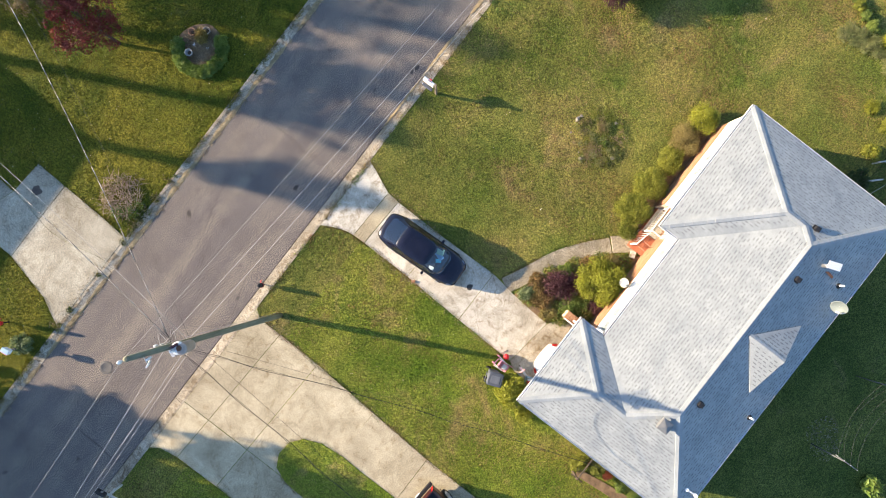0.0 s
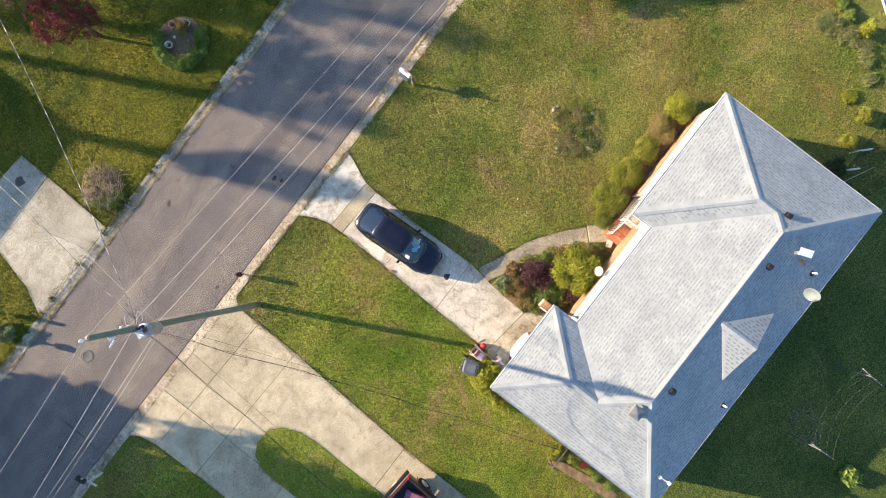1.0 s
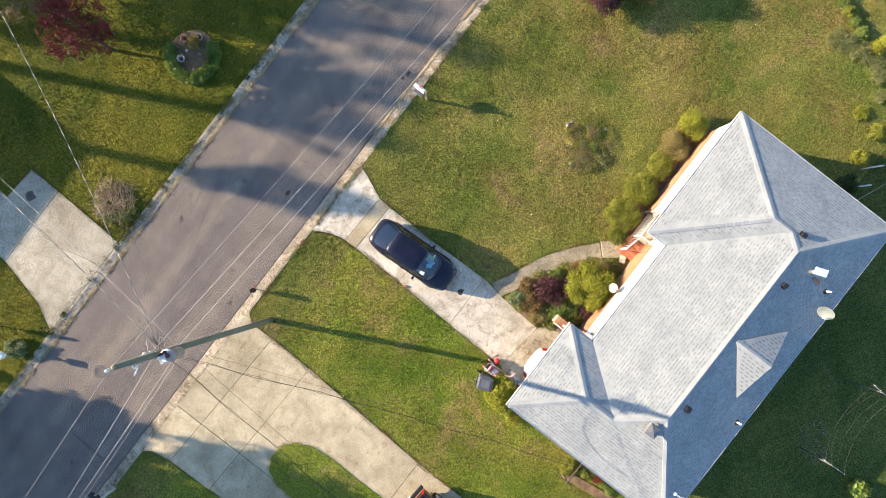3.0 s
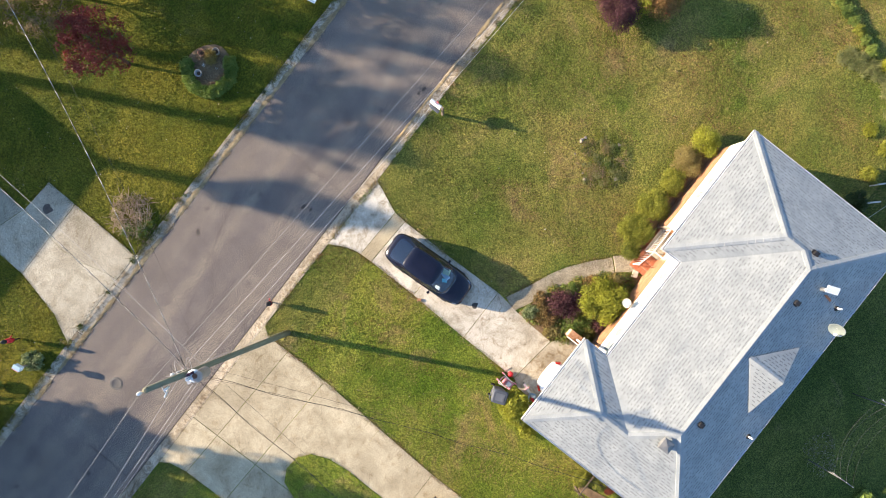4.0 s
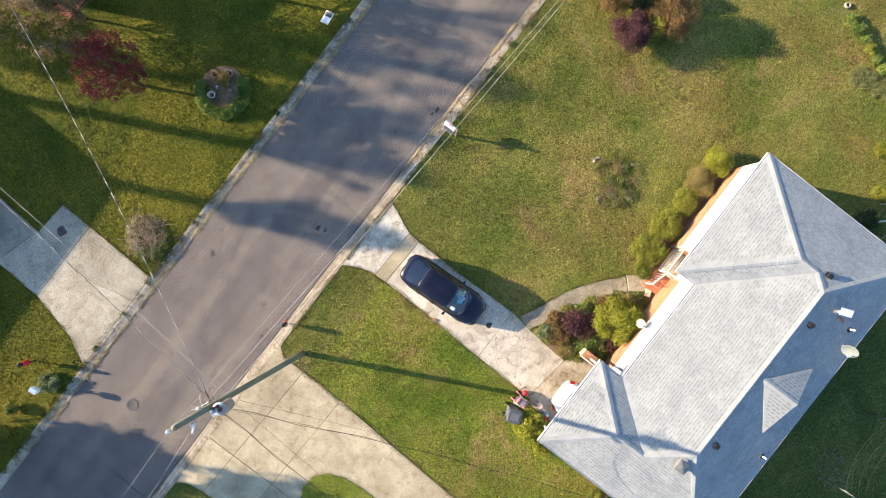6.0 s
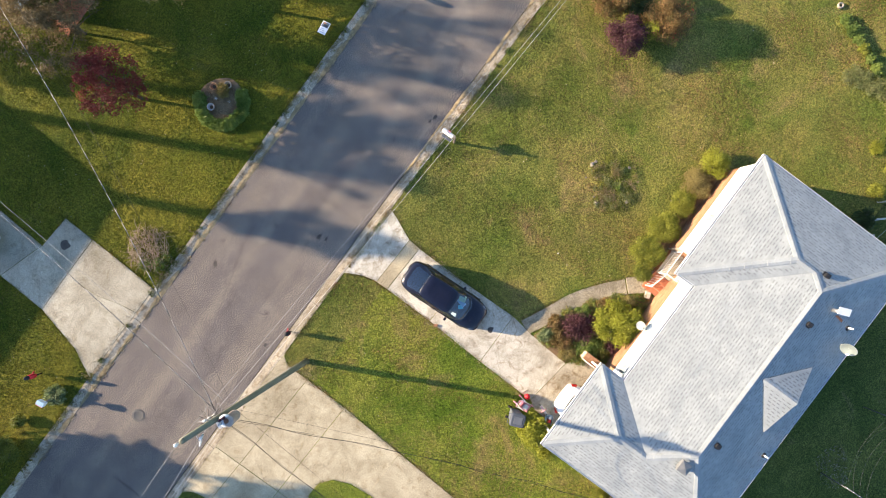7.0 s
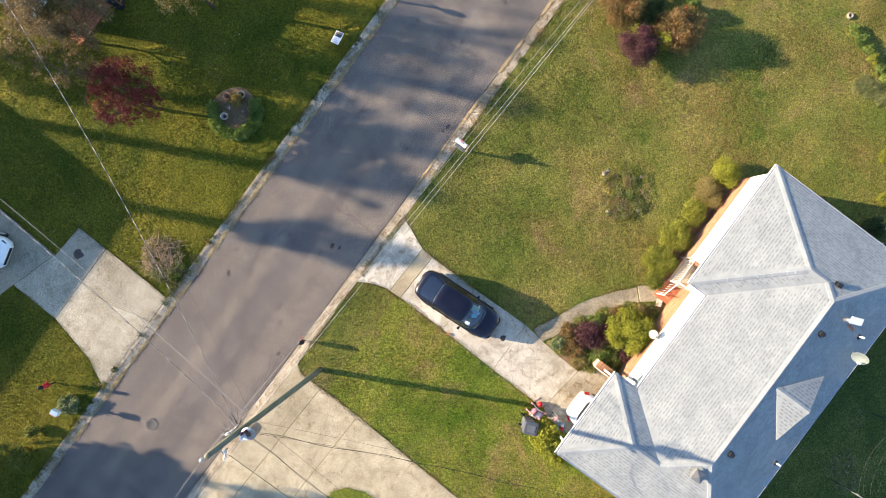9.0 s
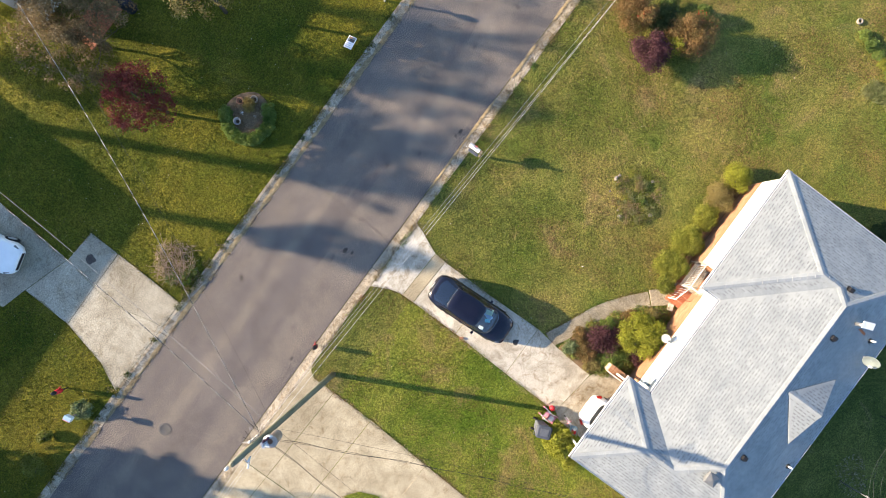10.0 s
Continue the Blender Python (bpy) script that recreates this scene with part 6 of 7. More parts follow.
crate = thing("plastic_crate", (-3.66, -6.75, PAVE), "pale blue plastic crate with odds and ends", "crate", turn=25)
bm = box(bmesh.new(), -0.22, 0.22, -0.16, 0.16, 0, 0.26)
bm.faces.ensure_lookup_table()
bmesh.ops.delete(bm, geom=[bm.faces[1]], context="FACES")
bmesh.ops.solidify(bm, geom=bm.faces[:], thickness=0.012)
part("shell", bm, M_BLUE, crate)
part("toy_block", soft_box(-0.12, 0.04, -0.08, 0.08, 0.02, 0.30, 0.02), M_RED, crate)
part("toy_block", soft_box(0.06, 0.18, -0.10, 0.06, 0.02, 0.27, 0.02), M_WHITEPL, crate)

brick_loose = thing("loose_brick", (-3.22, 0.72, LAWN), "loose orange brick on the lawn edge beside the driveway", "brick", turn=35)
part("block", soft_box(-0.06, 0.06, -0.1, 0.1, 0, 0.09, 0.01), M_BRICK, brick_loose)
white_pad = thing("splash_block", (4.42, -7.02, PAVE + 0.02), "pale square splash block by the porch steps", "paving block", turn=20)
part("block", soft_box(-0.17, 0.17, -0.14, 0.14, 0, 0.07, 0.012), M_SLAB_PALE, white_pad)

for k, (sx, sy, h) in enumerate(((3.40, -2.09, 0.30),)):
    st = thing("marker_stake", (sx, sy, LAWN), "thin white marker stake in the lawn", "stake")
    part("rod", tube([(0, 0, 0), (0.02, 0.03, h)], 0.014, 6), M_WHITEPL, st)


def clothesline():
    for name, x, ang in (("clothesline_post", 2.43, 2.0), ("clothesline_post", 6.44, -4.0)):
        y = -19.75 if x < 4 else -19.45
        p = thing(name, (x, y, LAWN), "galvanised T-shaped clothesline post on the rear lawn", "clothesline post", "clothesline posts", ang)
        part("post", tube([(0, 0, 0), (0, 0, 2.0)], 0.03, 8), M_OLDSTEEL, p)
        part("crossbar", tube([(0, -0.60, 2.0), (0, 0.60, 2.0)], 0.026, 8), M_OLDSTEEL, p)
        for k in range(4):
            part("hook", turned([(0.012, 0.0), (0.02, 0.03), (0.01, 0.05)], 8, (0, -0.54 + 0.36 * k, 2.02)), M_STEEL, p)
    for k in range(4):
        o = -0.54 + 0.36 * k
        wire("clothesline", (2.43, -19.75 + o, LAWN + 2.04), (6.44, -19.45 + o, LAWN + 2.04), 0.50 + 0.12 * (k % 3), 0.0028, M_OLDSTEEL, "sagging pale washing line between two posts", group="washing lines")


clothesline()

side_rail = thing("timber_rail", (-5.35, -11.15, LAWN), "short weathered timber rail by the side of the house", "rail")
part("rail_post", soft_box(-0.50, -0.41, -0.05, 0.05, 0, 0.95, 0.008), M_DECAY, side_rail)
part("rail_post", soft_box(0.90, 0.98, -0.05, 0.05, 0, 0.95, 0.008), M_DECAY, side_rail)
part("top_board", soft_box(-0.50, 0.94, -0.028, 0.028, 0.96, 1.0, 0.008), M_DECAY, side_rail)
part("cross_board", soft_box(-0.48, -0.43, -0.34, 0.30, 0.80, 0.88, 0.008), M_DECAY, side_rail)
# ---- shrubs, trees and beds ----


def shrub(name, x, y, r, h, material, label, count=900, size=0.085, seed=1, group="", squash=0.75, dense=9, category="shrub", slim=0.5):
    """A rounded bush: woody stems and leaf clumps of uneven size."""
    b = thing(name, (x, y, LAWN), label, category, group)
    rng = random.Random(seed)
    stems = bmesh.new()
    for k in range(6):
        a, d = rng.uniform(0, 6.28), r * rng.uniform(0.3, 0.75)
        tube([(0.04 * math.cos(a), 0.04 * math.sin(a), 0), (d * 0.4 * math.cos(a), d * 0.4 * math.sin(a), h * 0.4), (d * math.cos(a), d * math.sin(a), h * rng.uniform(0.6, 0.85))], [0.025, 0.018, 0.008], 5, stems)
    part("stems", stems, M_BARK, b)
    balls = [(0, 0, h * 0.52, r * 0.62, h / r * 0.5)]
    for k in range(dense):
        a = 2 * math.pi * k / dense + rng.uniform(-0.3, 0.3)
        d = r * rng.uniform(0.42, 0.68)
        balls.append((d * math.cos(a), d * math.sin(a), h * rng.uniform(0.32, 0.62), r * rng.uniform(0.26, 0.44), squash))
    for k in range(dense // 2):
        a, d = rng.uniform(0, 6.28), r * rng.uniform(0.05, 0.45)
        balls.append((d * math.cos(a), d * math.sin(a), h * rng.uniform(0.62, 0.80), r * rng.uniform(0.22, 0.36), squash))
    leaves("foliage", balls, int(count * 1.7), size, material, b, seed, 0.3, 0.35, slim)
    return b


def flowered(b, balls, count, size, material, seed):
    leaves("blossom", balls, count, size, material, b, seed)


shrub("shrub", 11.62, -5.64, 0.92, 1.15, L_YELLOW, "bright golden rounded shrub at the house corner", 4200, 0.07, 11, "front shrubs", dense=12)
shrub("shrub", 10.36, -5.48, 0.92, 0.95, L_TAN, "brownish fading shrub beside the front wall", 5000, 0.06, 12, "front shrubs", dense=11)
shrub("shrub", 9.06, -5.62, 0.74, 0.80, L_HEDGE, "small yellow-green shrub beside the front wall", 3800, 0.065, 13, "front shrubs")
shrub("shrub", 7.55, -5.52, 1.02, 1.10, L_HEDGE, "large rounded yellow-green shrub beside the porch", 7200, 0.07, 14, "front shrubs", dense=13)
shrub("shrub", 6.05, -5.60, 1.00, 1.15, L_HEDGE, "large rounded yellow-green shrub by the porch railing", 7200, 0.07, 15, "front shrubs", dense=13)
shrub("shrub", 5.12, -5.98, 0.55, 0.70, L_OLIVE, "low olive shrub at the foot of the porch railing", 1800, 0.065, 50, "front shrubs")
shrub("shrub", 2.30, -6.40, 1.30, 1.5, L_YELLOW, "large golden-green bush in the front bed", 9000, 0.085, 16, "bed shrubs", dense=12)
shrub("shrub", 1.10, -5.18, 0.95, 0.75, L_PURPLE, "dark purple leafed shrub in the front bed", 3000, 0.08, 17, "bed shrubs")
shrub("shrub", 0.00, -4.75, 0.70, 0.55, L_RUSSET, "low reddish brown shrub beside the driveway", 2000, 0.07, 18, "bed shrubs")
shrub("shrub", -0.30, -4.05, 0.48, 0.45, L_SILVER, "low pale green perennial at the path corner", 800, 0.08, 19, "bed shrubs")
shrub("shrub", 0.55, -4.02, 0.45, 0.50, L_RUSSET, "low russet perennial along the path", 900, 0.08, 20, "bed shrubs")
shrub("shrub", 1.75, -4.85, 0.45, 0.50, L_MEADOW, "low green perennial along the path", 900, 0.08, 21, "bed shrubs")
shrub("shrub", 2.75, -5.60, 0.55, 0.60, L_RUSSET, "russet and pink low shrub along the path", 1100, 0.07, 22, "bed shrubs")
shrub("shrub", 3.50, -6.35, 0.45, 0.55, L_TAN, "tan low shrub by the porch steps", 800, 0.07, 23, "bed shrubs")
shrub("shrub", 1.25, -7.05, 0.48, 0.60, L_PURPLE, "small dark purple shrub against the brick wall", 900, 0.075, 24, "bed shrubs")
shrub("shrub", 0.55, -6.10, 0.80, 0.62, L_MEADOW, "low green ground cover in the front bed", 3000, 0.085, 25, "bed shrubs", 0.5)
shrub("shrub", -0.30, -5.40, 0.58, 0.40, L_TAN, "dry low ground cover beside the driveway", 1800, 0.07, 26, "bed shrubs", 0.5)
cover_bed = thing("ground_cover", (0, 0, 0), "mixed low green and russet plants filling the front bed", "plants", kind="stuff")
for k, (m, n) in enumerate(((L_MEADOW, 8500), (L_RUSSET, 2400), (L_TAN, 2600), (L_HEDGE, 3200))):
    leaves("low_leaves", [(-0.3, -4.3, 0.1, 0.5, 0.4), (0.3, -5.4, 0.1, 0.7, 0.4), (-0.3, -5.6, 0.1, 0.5, 0.3), (0.7, -6.5, 0.18, 0.75, 0.45), (0.0, -6.0, 0.15, 0.6, 0.4), (1.6, -6.4, 0.18, 0.7, 0.4), (1.2, -4.4, 0.1, 0.4, 0.5), (2.2, -5.2, 0.1, 0.5, 0.5), (3.2, -6.1, 0.1, 0.55, 0.5), (3.8, -6.9, 0.1, 0.5, 0.4), (0.5, -7.2, 0.1, 0.3, 0.5), (3.3, -7.2, 0.1, 0.4, 0.5)], n, 0.085, m, cover_bed, 400 + k)
shrub("shrub", -4.45, -6.25, 1.0, 1.55, L_YELLOW, "yellow-green shrub beside the carport corner", 6500, 0.10, 27, dense=13)
shrub("shrub", -4.95, -7.45, 0.6, 0.60, L_YELLOW, "smaller yellow-green shrub along the house side", 1300, 0.09, 28)
shrub("shrub", -5.32, -11.10, 0.52, 0.55, L_HEDGE, "small yellowing shrub by the timber rail", 1700, 0.07, 29, "side bed plants")
shrub("shrub", -5.02, -11.98, 0.42, 0.50, L_OLIVE, "small olive shrub along the house side", 1100, 0.07, 30, "side bed plants")
shrub("shrub", -4.95, -12.60, 0.26, 0.45, L_ORANGE, "small orange-leaved plant along the house side", 420, 0.07, 54, "side bed plants", category="plant")
shrub("shrub", -4.92, -13.45, 0.45, 0.40, L_MEADOW, "low bright green plant along the house side", 1000, 0.08, 55, "side bed plants", category="plant")
shrub("shrub", -4.95, -14.25, 0.40, 0.35, L_MEADOW, "low bright green plant near the rear house corner", 800, 0.08, 56, "side bed plants", category="plant")
shrub("shrub", -17.42, 14.02, 0.60, 0.42, L_SILVER, "pale variegated shrub beside a mailbox", 1500, 0.10, 31)
shrub("shrub", -19.55, 14.75, 0.42, 0.55, L_OLIVE, "small ragged shrub on the far lawn", 700, 0.08, 48)
shrub("shrub", -20.9, 14.3, 0.75, 0.9, L_OLIVE, "leggy olive shrub near the far kerb", 1500, 0.09, 49)
shrub("shrub", 13.85, -13.30, 0.70, 0.90, L_DARK, "dark green shrub at the shaded house corner", 1300, 0.10, 32)
shrub("shrub", 20.35, -10.55, 0.45, 0.7, L_YELLOW, "yellow shrub along the overgrown boundary", 1500, 0.09, 33, "boundary shrubs")
for k, (x, y, r, m) in enumerate(((21.5, -6.7, 0.36, L_MEADOW), (21.3, -7.3, 0.38, L_GREEN), (21.1, -7.85, 0.36, L_MEADOW), (20.9, -8.4, 0.36, L_HEDGE), (20.7, -8.95, 0.35, L_MEADOW), (20.5, -9.5, 0.35, L_MEADOW))):
    shrub("hedge_plant", x, y, r, 0.28, m, "low green hedge plant along the overgrown boundary", 1500, 0.075, 340 + k, "boundary hedge", category="hedge")
shrub("shrub", 17.35, -11.90, 0.50, 0.14, L_YELLOW, "low spreading yellow-green weed on the lawn", 900, 0.06, 34, "boundary shrubs", 0.5)
shrub("shrub", 16.95, -12.95, 0.48, 0.60, L_HEDGE, "yellowing shrub along the overgrown boundary", 1500, 0.08, 35, "boundary shrubs")
shrub("shrub", 15.55, -13.25, 0.50, 0.45, L_HEDGE, "yellow-green weedy shrub by the timber rails", 1400, 0.08, 36, "boundary shrubs")
for k, (x, y, r) in enumerate(((19.35, -8.6, 0.45), (19.75, -8.75, 0.45), (19.5, -9.2, 0.5), (19.9, -9.35, 0.45), (19.6, -9.8, 0.5), (19.95, -10.1, 0.45), (19.65, -10.5, 0.5), (19.7, -11.1, 0.5), (19.3, -11.5, 0.45), (18.6, -12.2, 0.45))):
    shrub("weed_clump", x, y, r, 0.12, L_REED, "long leaning grass clump along the overgrown boundary", 300, 0.22, 370 + k, "boundary weeds", 0.6, 7, "weeds", 0.09)
shrub("shrub", 2.55, -23.1, 0.55, 0.5, L_STRAP, "broad-leaved green plant on the rear lawn", 320, 0.26, 39, squash=0.5)

# island of shrubs on the front lawn
shrub("shrub", 13.88, 1.63, 1.15, 1.60, L_PURPLE, "dark purple shrub in a round lawn bed", 4600, 0.075, 41, "lawn bed shrubs")
b = shrub("shrub", 15.60, 0.58, 1.38, 1.80, L_RUSSET, "russet autumn shrub with scarlet tips on the lawn", 5600, 0.075, 42, "lawn bed shrubs", dense=12)
flowered(b, [(0.6, -0.6, 1.2, 0.30, 0.6), (-0.5, -0.7, 1.0, 0.22, 0.6), (0.9, 0.3, 1.2, 0.25, 0.6)], 60, 0.07, L_SPIKE, 4)
b = shrub("shrub", 14.85, 3.53, 1.30, 1.75, L_RUSSET, "russet autumn shrub with red blooms on the lawn", 5000, 0.075, 43, "lawn bed shrubs", dense=12)
flowered(b, [(-0.2, -0.3, 1.4, 0.25, 0.6), (0.3, -0.5, 1.2, 0.2, 0.6)], 30, 0.08, L_SPIKE, 5)
shrub("shrub", 14.78, 0.95, 0.58, 1.55, L_YELLOW, "yellow-green shrub between darker ones on the lawn", 1300, 0.075, 44, "lawn bed shrubs")
shrub("shrub", 15.60, 2.13, 0.95, 1.15, L_DARK, "dark green shrub in a round lawn bed", 2600, 0.09, 45, "lawn bed shrubs")
shrub("shrub", 17.15, 0.68, 0.55, 0.9, L_GREEN, "bright green shrub in a round lawn bed", 1400, 0.09, 46, "lawn bed shrubs")
shrub("shrub", 16.45, 2.33, 0.60, 0.9, L_GREEN, "bright green shrub behind darker ones on the lawn", 1400, 0.09, 47, "lawn bed shrubs")


def limbs(bm, start, way, length, r, depth, rng, ends, spread=0.6, droop=0.0):
    """A branching limb; ends collects the twig tips."""
    pts, radii, p, d = [Vector(start)], [r], Vector(start), Vector(way).normalized()
    for k in range(4):
        d = (d + Vector((rng.uniform(-1, 1), rng.uniform(-1, 1), rng.uniform(-0.6, 0.8) - droop)) * 0.16).normalized()
        p = p + d * length / 4
        pts.append(p.copy())
        radii.append(r * (1 - 0.16 * (k + 1)))
    tube(pts, radii, 7 if depth > 1 else 5, bm)
    if depth == 0:
        ends.append(p)
        return
    for k in range(3 if depth > 1 else 4):
        a = rng.uniform(0, 6.28)
        side = Vector((math.cos(a), math.sin(a), rng.uniform(-0.1, 0.6)))
        limbs(bm, pts[2 + (k % 3)], (d * (1 - spread) + side * spread), length * rng.uniform(0.55, 0.75), radii[2 + k % 3] * 0.6, depth - 1, rng, ends, spread, droop)


def tree(name, x, y, trunk, crown, spread, material, label, count, size, seed, depth=3, r=0.10, clump=0.5, squash=0.6, droop=0.0, lean=(0, 0), reach=99.0, dome=None):
    t = thing(name, (x, y, LAWN - 0.03), label, "tree")
    rng = random.Random(seed)
    stem = bmesh.new()
    ends = []
    top = Vector((lean[0], lean[1], trunk))
    tube([(0, 0, 0), top * 0.5 + Vector((0.03, -0.02, 0)), top], [r * 1.35, r, r * 0.85], 10, stem)
    for k in range(5):
        a = 2 * math.pi * k / 5 + rng.uniform(-0.4, 0.4)
        limbs(stem, top * rng.uniform(0.82, 1.0), (math.cos(a) * spread, math.sin(a) * spread, crown * 0.55), math.hypot(spread, crown) * 0.5, r * 0.6, depth - 1, rng, ends, 0.55, droop)
    limbs(stem, top, (0, 0, 1), crown * 0.5, r * 0.7, depth - 1, rng, ends, 0.5, droop)
    part("trunk", stem, M_BARK, t)
    ends = [p for p in ends if math.hypot(p.x, p.y) < reach]
    balls = [(p.x, p.y, p.z, clump * rng.uniform(0.6, 1.2), squash) for p in ends]
    if dome:
        balls += clumps(dome[0], dome[1], dome[2], dome[3], dome[4], dome[5], dome[6], seed + 7, squash)
    if count:
        leaves("crown", balls, count, size, material, t, seed, 0.5, 0.15)
    return t


tree("maple_tree", -2.80, 19.40, 1.4, 1.9, 1.2, L_RED, "small dark red Japanese maple on the lawn", 9000, 0.085, 51, 4, 0.07, 0.22, 0.35, reach=1.5, dome=(0, 0, 2.2, 1.65, 1.0, 95, 0.20))
tree("bare_tree", -1.85, 23.55, 0.8, 2.6, 2.4, L_RUST, "half-bare twiggy tree with rusty and olive leaves", 20000, 0.085, 52, 5, 0.055, 0.30, 0.7, reach=2.6, dome=(-0.75, 0.95, 2.0, 2.1, 1.1, 130, 0.32))
tree("willow", 3.0, 20.0, 2.0, 1.4, 1.2, L_GOLD, "small tree with drooping golden leaves", 2800, 0.11, 53, 3, 0.08, 0.34, 1.6, 0.35, reach=1.7)


def brush_pile(x, y):
    b = thing("dead_shrub", (x, y, LAWN), "dead twiggy shrub with bleached bare stems by the kerb", "shrub")
    rng = random.Random(61)
    twigs = bmesh.new()
    for k in range(320):
        a, d = rng.uniform(0, 6.28), 1.05 * math.sqrt(rng.random())
        p = Vector((d * math.cos(a), d * math.sin(a), rng.uniform(0.0, 0.12)))
        q = p + Vector((rng.uniform(-0.45, 0.45), rng.uniform(-0.45, 0.45), rng.uniform(0.02, 0.16)))
        tube([p, (p + q) / 2 + Vector((0, 0, 0.04)), q], [0.011, 0.009, 0.005], 4, twigs, False)
    part("brushwood", twigs, M_TWIG, b)
    leaves("dry_leaves", [(0, 0, 0.15, 1.1, 0.25), (0.4, 0.3, 0.2, 0.5, 0.4)], 750, 0.07, M_DUST, b, 62)
    leaves("green_leaves", [(-0.35, -0.95, 0.12, 0.35, 0.5), (-0.75, -0.4, 0.12, 0.35, 0.4), (0.2, -1.0, 0.1, 0.3, 0.4)], 420, 0.09, L_GREEN, b, 63)


brush_pile(-8.65, 14.72)


def boulder(x, y, r, seed, parent=None, z=LAWN, material=None, label="rough grey field stone in a lawn bed"):
    bm = bmesh.new()
    bmesh.ops.create_icosphere(bm, subdivisions=2, radius=r)
    for v in bm.verts:
        v.co *= 1 + 0.75 * noise.noise(v.co * (1.4 / r) + Vector((seed * 7.1, 0, 0)))
        v.co.z *= 0.62
    s = mesh_ob("stone", bm, material or M_STONE)
    s.location = (x, y, z + r * 0.2)
    s.rotation_euler.z = seed * 1.3
    return tagged(s, label, "stone", "bed stones")


for k, (x, y, r) in enumerate(((6.62, -2.12, 0.17), (6.80, -1.85, 0.08), (8.05, -0.80, 0.16), (8.30, -0.85, 0.10), (9.06, -2.42, 0.11), (7.63, -3.34, 0.15), (7.35, -0.95, 0.07))):
    boulder(x, y, r * 0.72, k + 1)
weed_patch = thing("weed_patch", (7.88, -2.22, LAWN), "ragged low weeds and dry stalks in a stone-edged bed", "weeds", kind="stuff")
WEEDS = random.Random(71)
for k, (m, n, size) in enumerate(((L_WEED, 1900, 0.07), (L_REED, 1300, 0.11), (L_OLIVE, 900, 0.07), (M_DUST, 900, 0.06), (L_HEDGE, 700, 0.07))):
    spots = [(1.40 * math.sqrt(WEEDS.random()) * math.cos(a), 1.35 * math.sqrt(WEEDS.random()) * math.sin(a), 0.04, WEEDS.uniform(0.12, 0.36), 0.5) for a in (WEEDS.uniform(0, 6.28) for _ in range(18))]
    leaves("weeds", spots, n, size, m, weed_patch, 710 + k, 0.6, 0.0, 0.3)
shrub("weed_clump", 7.90, -2.60, 0.20, 0.22, L_MEADOW, "bright green broad-leaved weed in a stone-edged bed", 90, 0.12, 77, "bed weeds", 0.6, 5, "weeds", 0.4)


def planter_bed(x, y):
    tagged(mesh_ob("planter_bed", prism([(x + 1.28 * math.cos(a) * (1 + 0.06 * math.sin(4 * a)), y + 1.28 * math.sin(a)) for a in (2 * math.pi * k / 28 for k in range(28))], 0.0, LAWN + 0.03, 0.02), M_MULCH),
           "round planting bed of dry mulch edged with green plants", "planting bed", kind="structure")
    cover = thing("mulch_litter", (x, y, LAWN), "dry leaves and chips lying on a round bed", "leaves", kind="stuff")
    leaves("chips", [(0, 0, 0.06, 0.85, 0.08), (0.2, 0.3, 0.06, 0.7, 0.08)], 4200, 0.055, M_DUST, cover, 80, 1.5, 0.0)
    for k in range(15):
        a = radians(112 + k * 15.5)
        shrub("border_plant", x + 1.10 * math.cos(a), y + 1.10 * math.sin(a), 0.36, 0.24, L_STRAP, "strap-leaved green border plant round a bed", 520, 0.24, 82 + k, "border plants", 0.7, 6, "plant", 0.16)
    shrub("ornamental_grass", x + 0.56, y + 0.29, 0.34, 0.40, L_GOLD, "pale yellow ornamental grass clump", 700, 0.30, 99, "", 0.7, 6, "plant", 0.12)
    for k, (dx, dy, m) in enumerate(((0.45, 0.73, M_TERRA), (0.93, 0.21, M_STONE), (-0.45, 0.25, M_DISHPOT))):
        pot = thing("flower_pot", (x + dx, y + dy, LAWN + 0.03), "empty round flower pot in a planting bed", "pot", "flower pots")
        part("shell", turned([(0.11, 0.0), (0.15, 0.20), (0.19, 0.205), (0.19, 0.25), (0.150, 0.25), (0.140, 0.16), (0.02, 0.14)], 18), m, pot)
        part("soil", turned([(0.140, 0.15), (0.01, 0.155)], 14), M_SOIL, pot)
    boulder(x + 0.02, y + 0.39, 0.11, 31, material=M_WHITEPL, label="round white garden stone in a planting bed")
    boulder(x + 0.28, y - 0.20, 0.08, 32, material=M_WHITEPL, label="small white garden stone in a planting bed")


planter_bed(-0.60, 16.00)

ring = thing("old_tyre", (21.95, -6.1, LAWN), "pale painted tyre ring lying on grass", "tyre")
part("ring", ring_loft([[((0.12 + 0.05 * math.cos(b)) * math.cos(a), (0.12 + 0.05 * math.cos(b)) * math.sin(a), 0.06 + 0.06 * math.sin(b)) for b in (2 * math.pi * j / 10 for j in range(10))] for a in (2 * math.pi * k / 20 for k in range(21))], caps=(False, False)), M_STONE, ring)


def plank(x, y, length, turn, h):
    p = thing("fence_rail", (x, y, LAWN), "weathered pale timber rail on two short posts", "fence", "boundary rails", turn)
    part("board", soft_box(-length / 2, length / 2, -0.035, 0.035, h - 0.03, h, 0.006), M_PALE, p)
    for s in (-1, 1):
        part("rail_post", soft_box(s * length * 0.42 - 0.04, s * length * 0.42 + 0.04, -0.04, 0.04, 0, h - 0.032, 0.006), M_PALE, p)


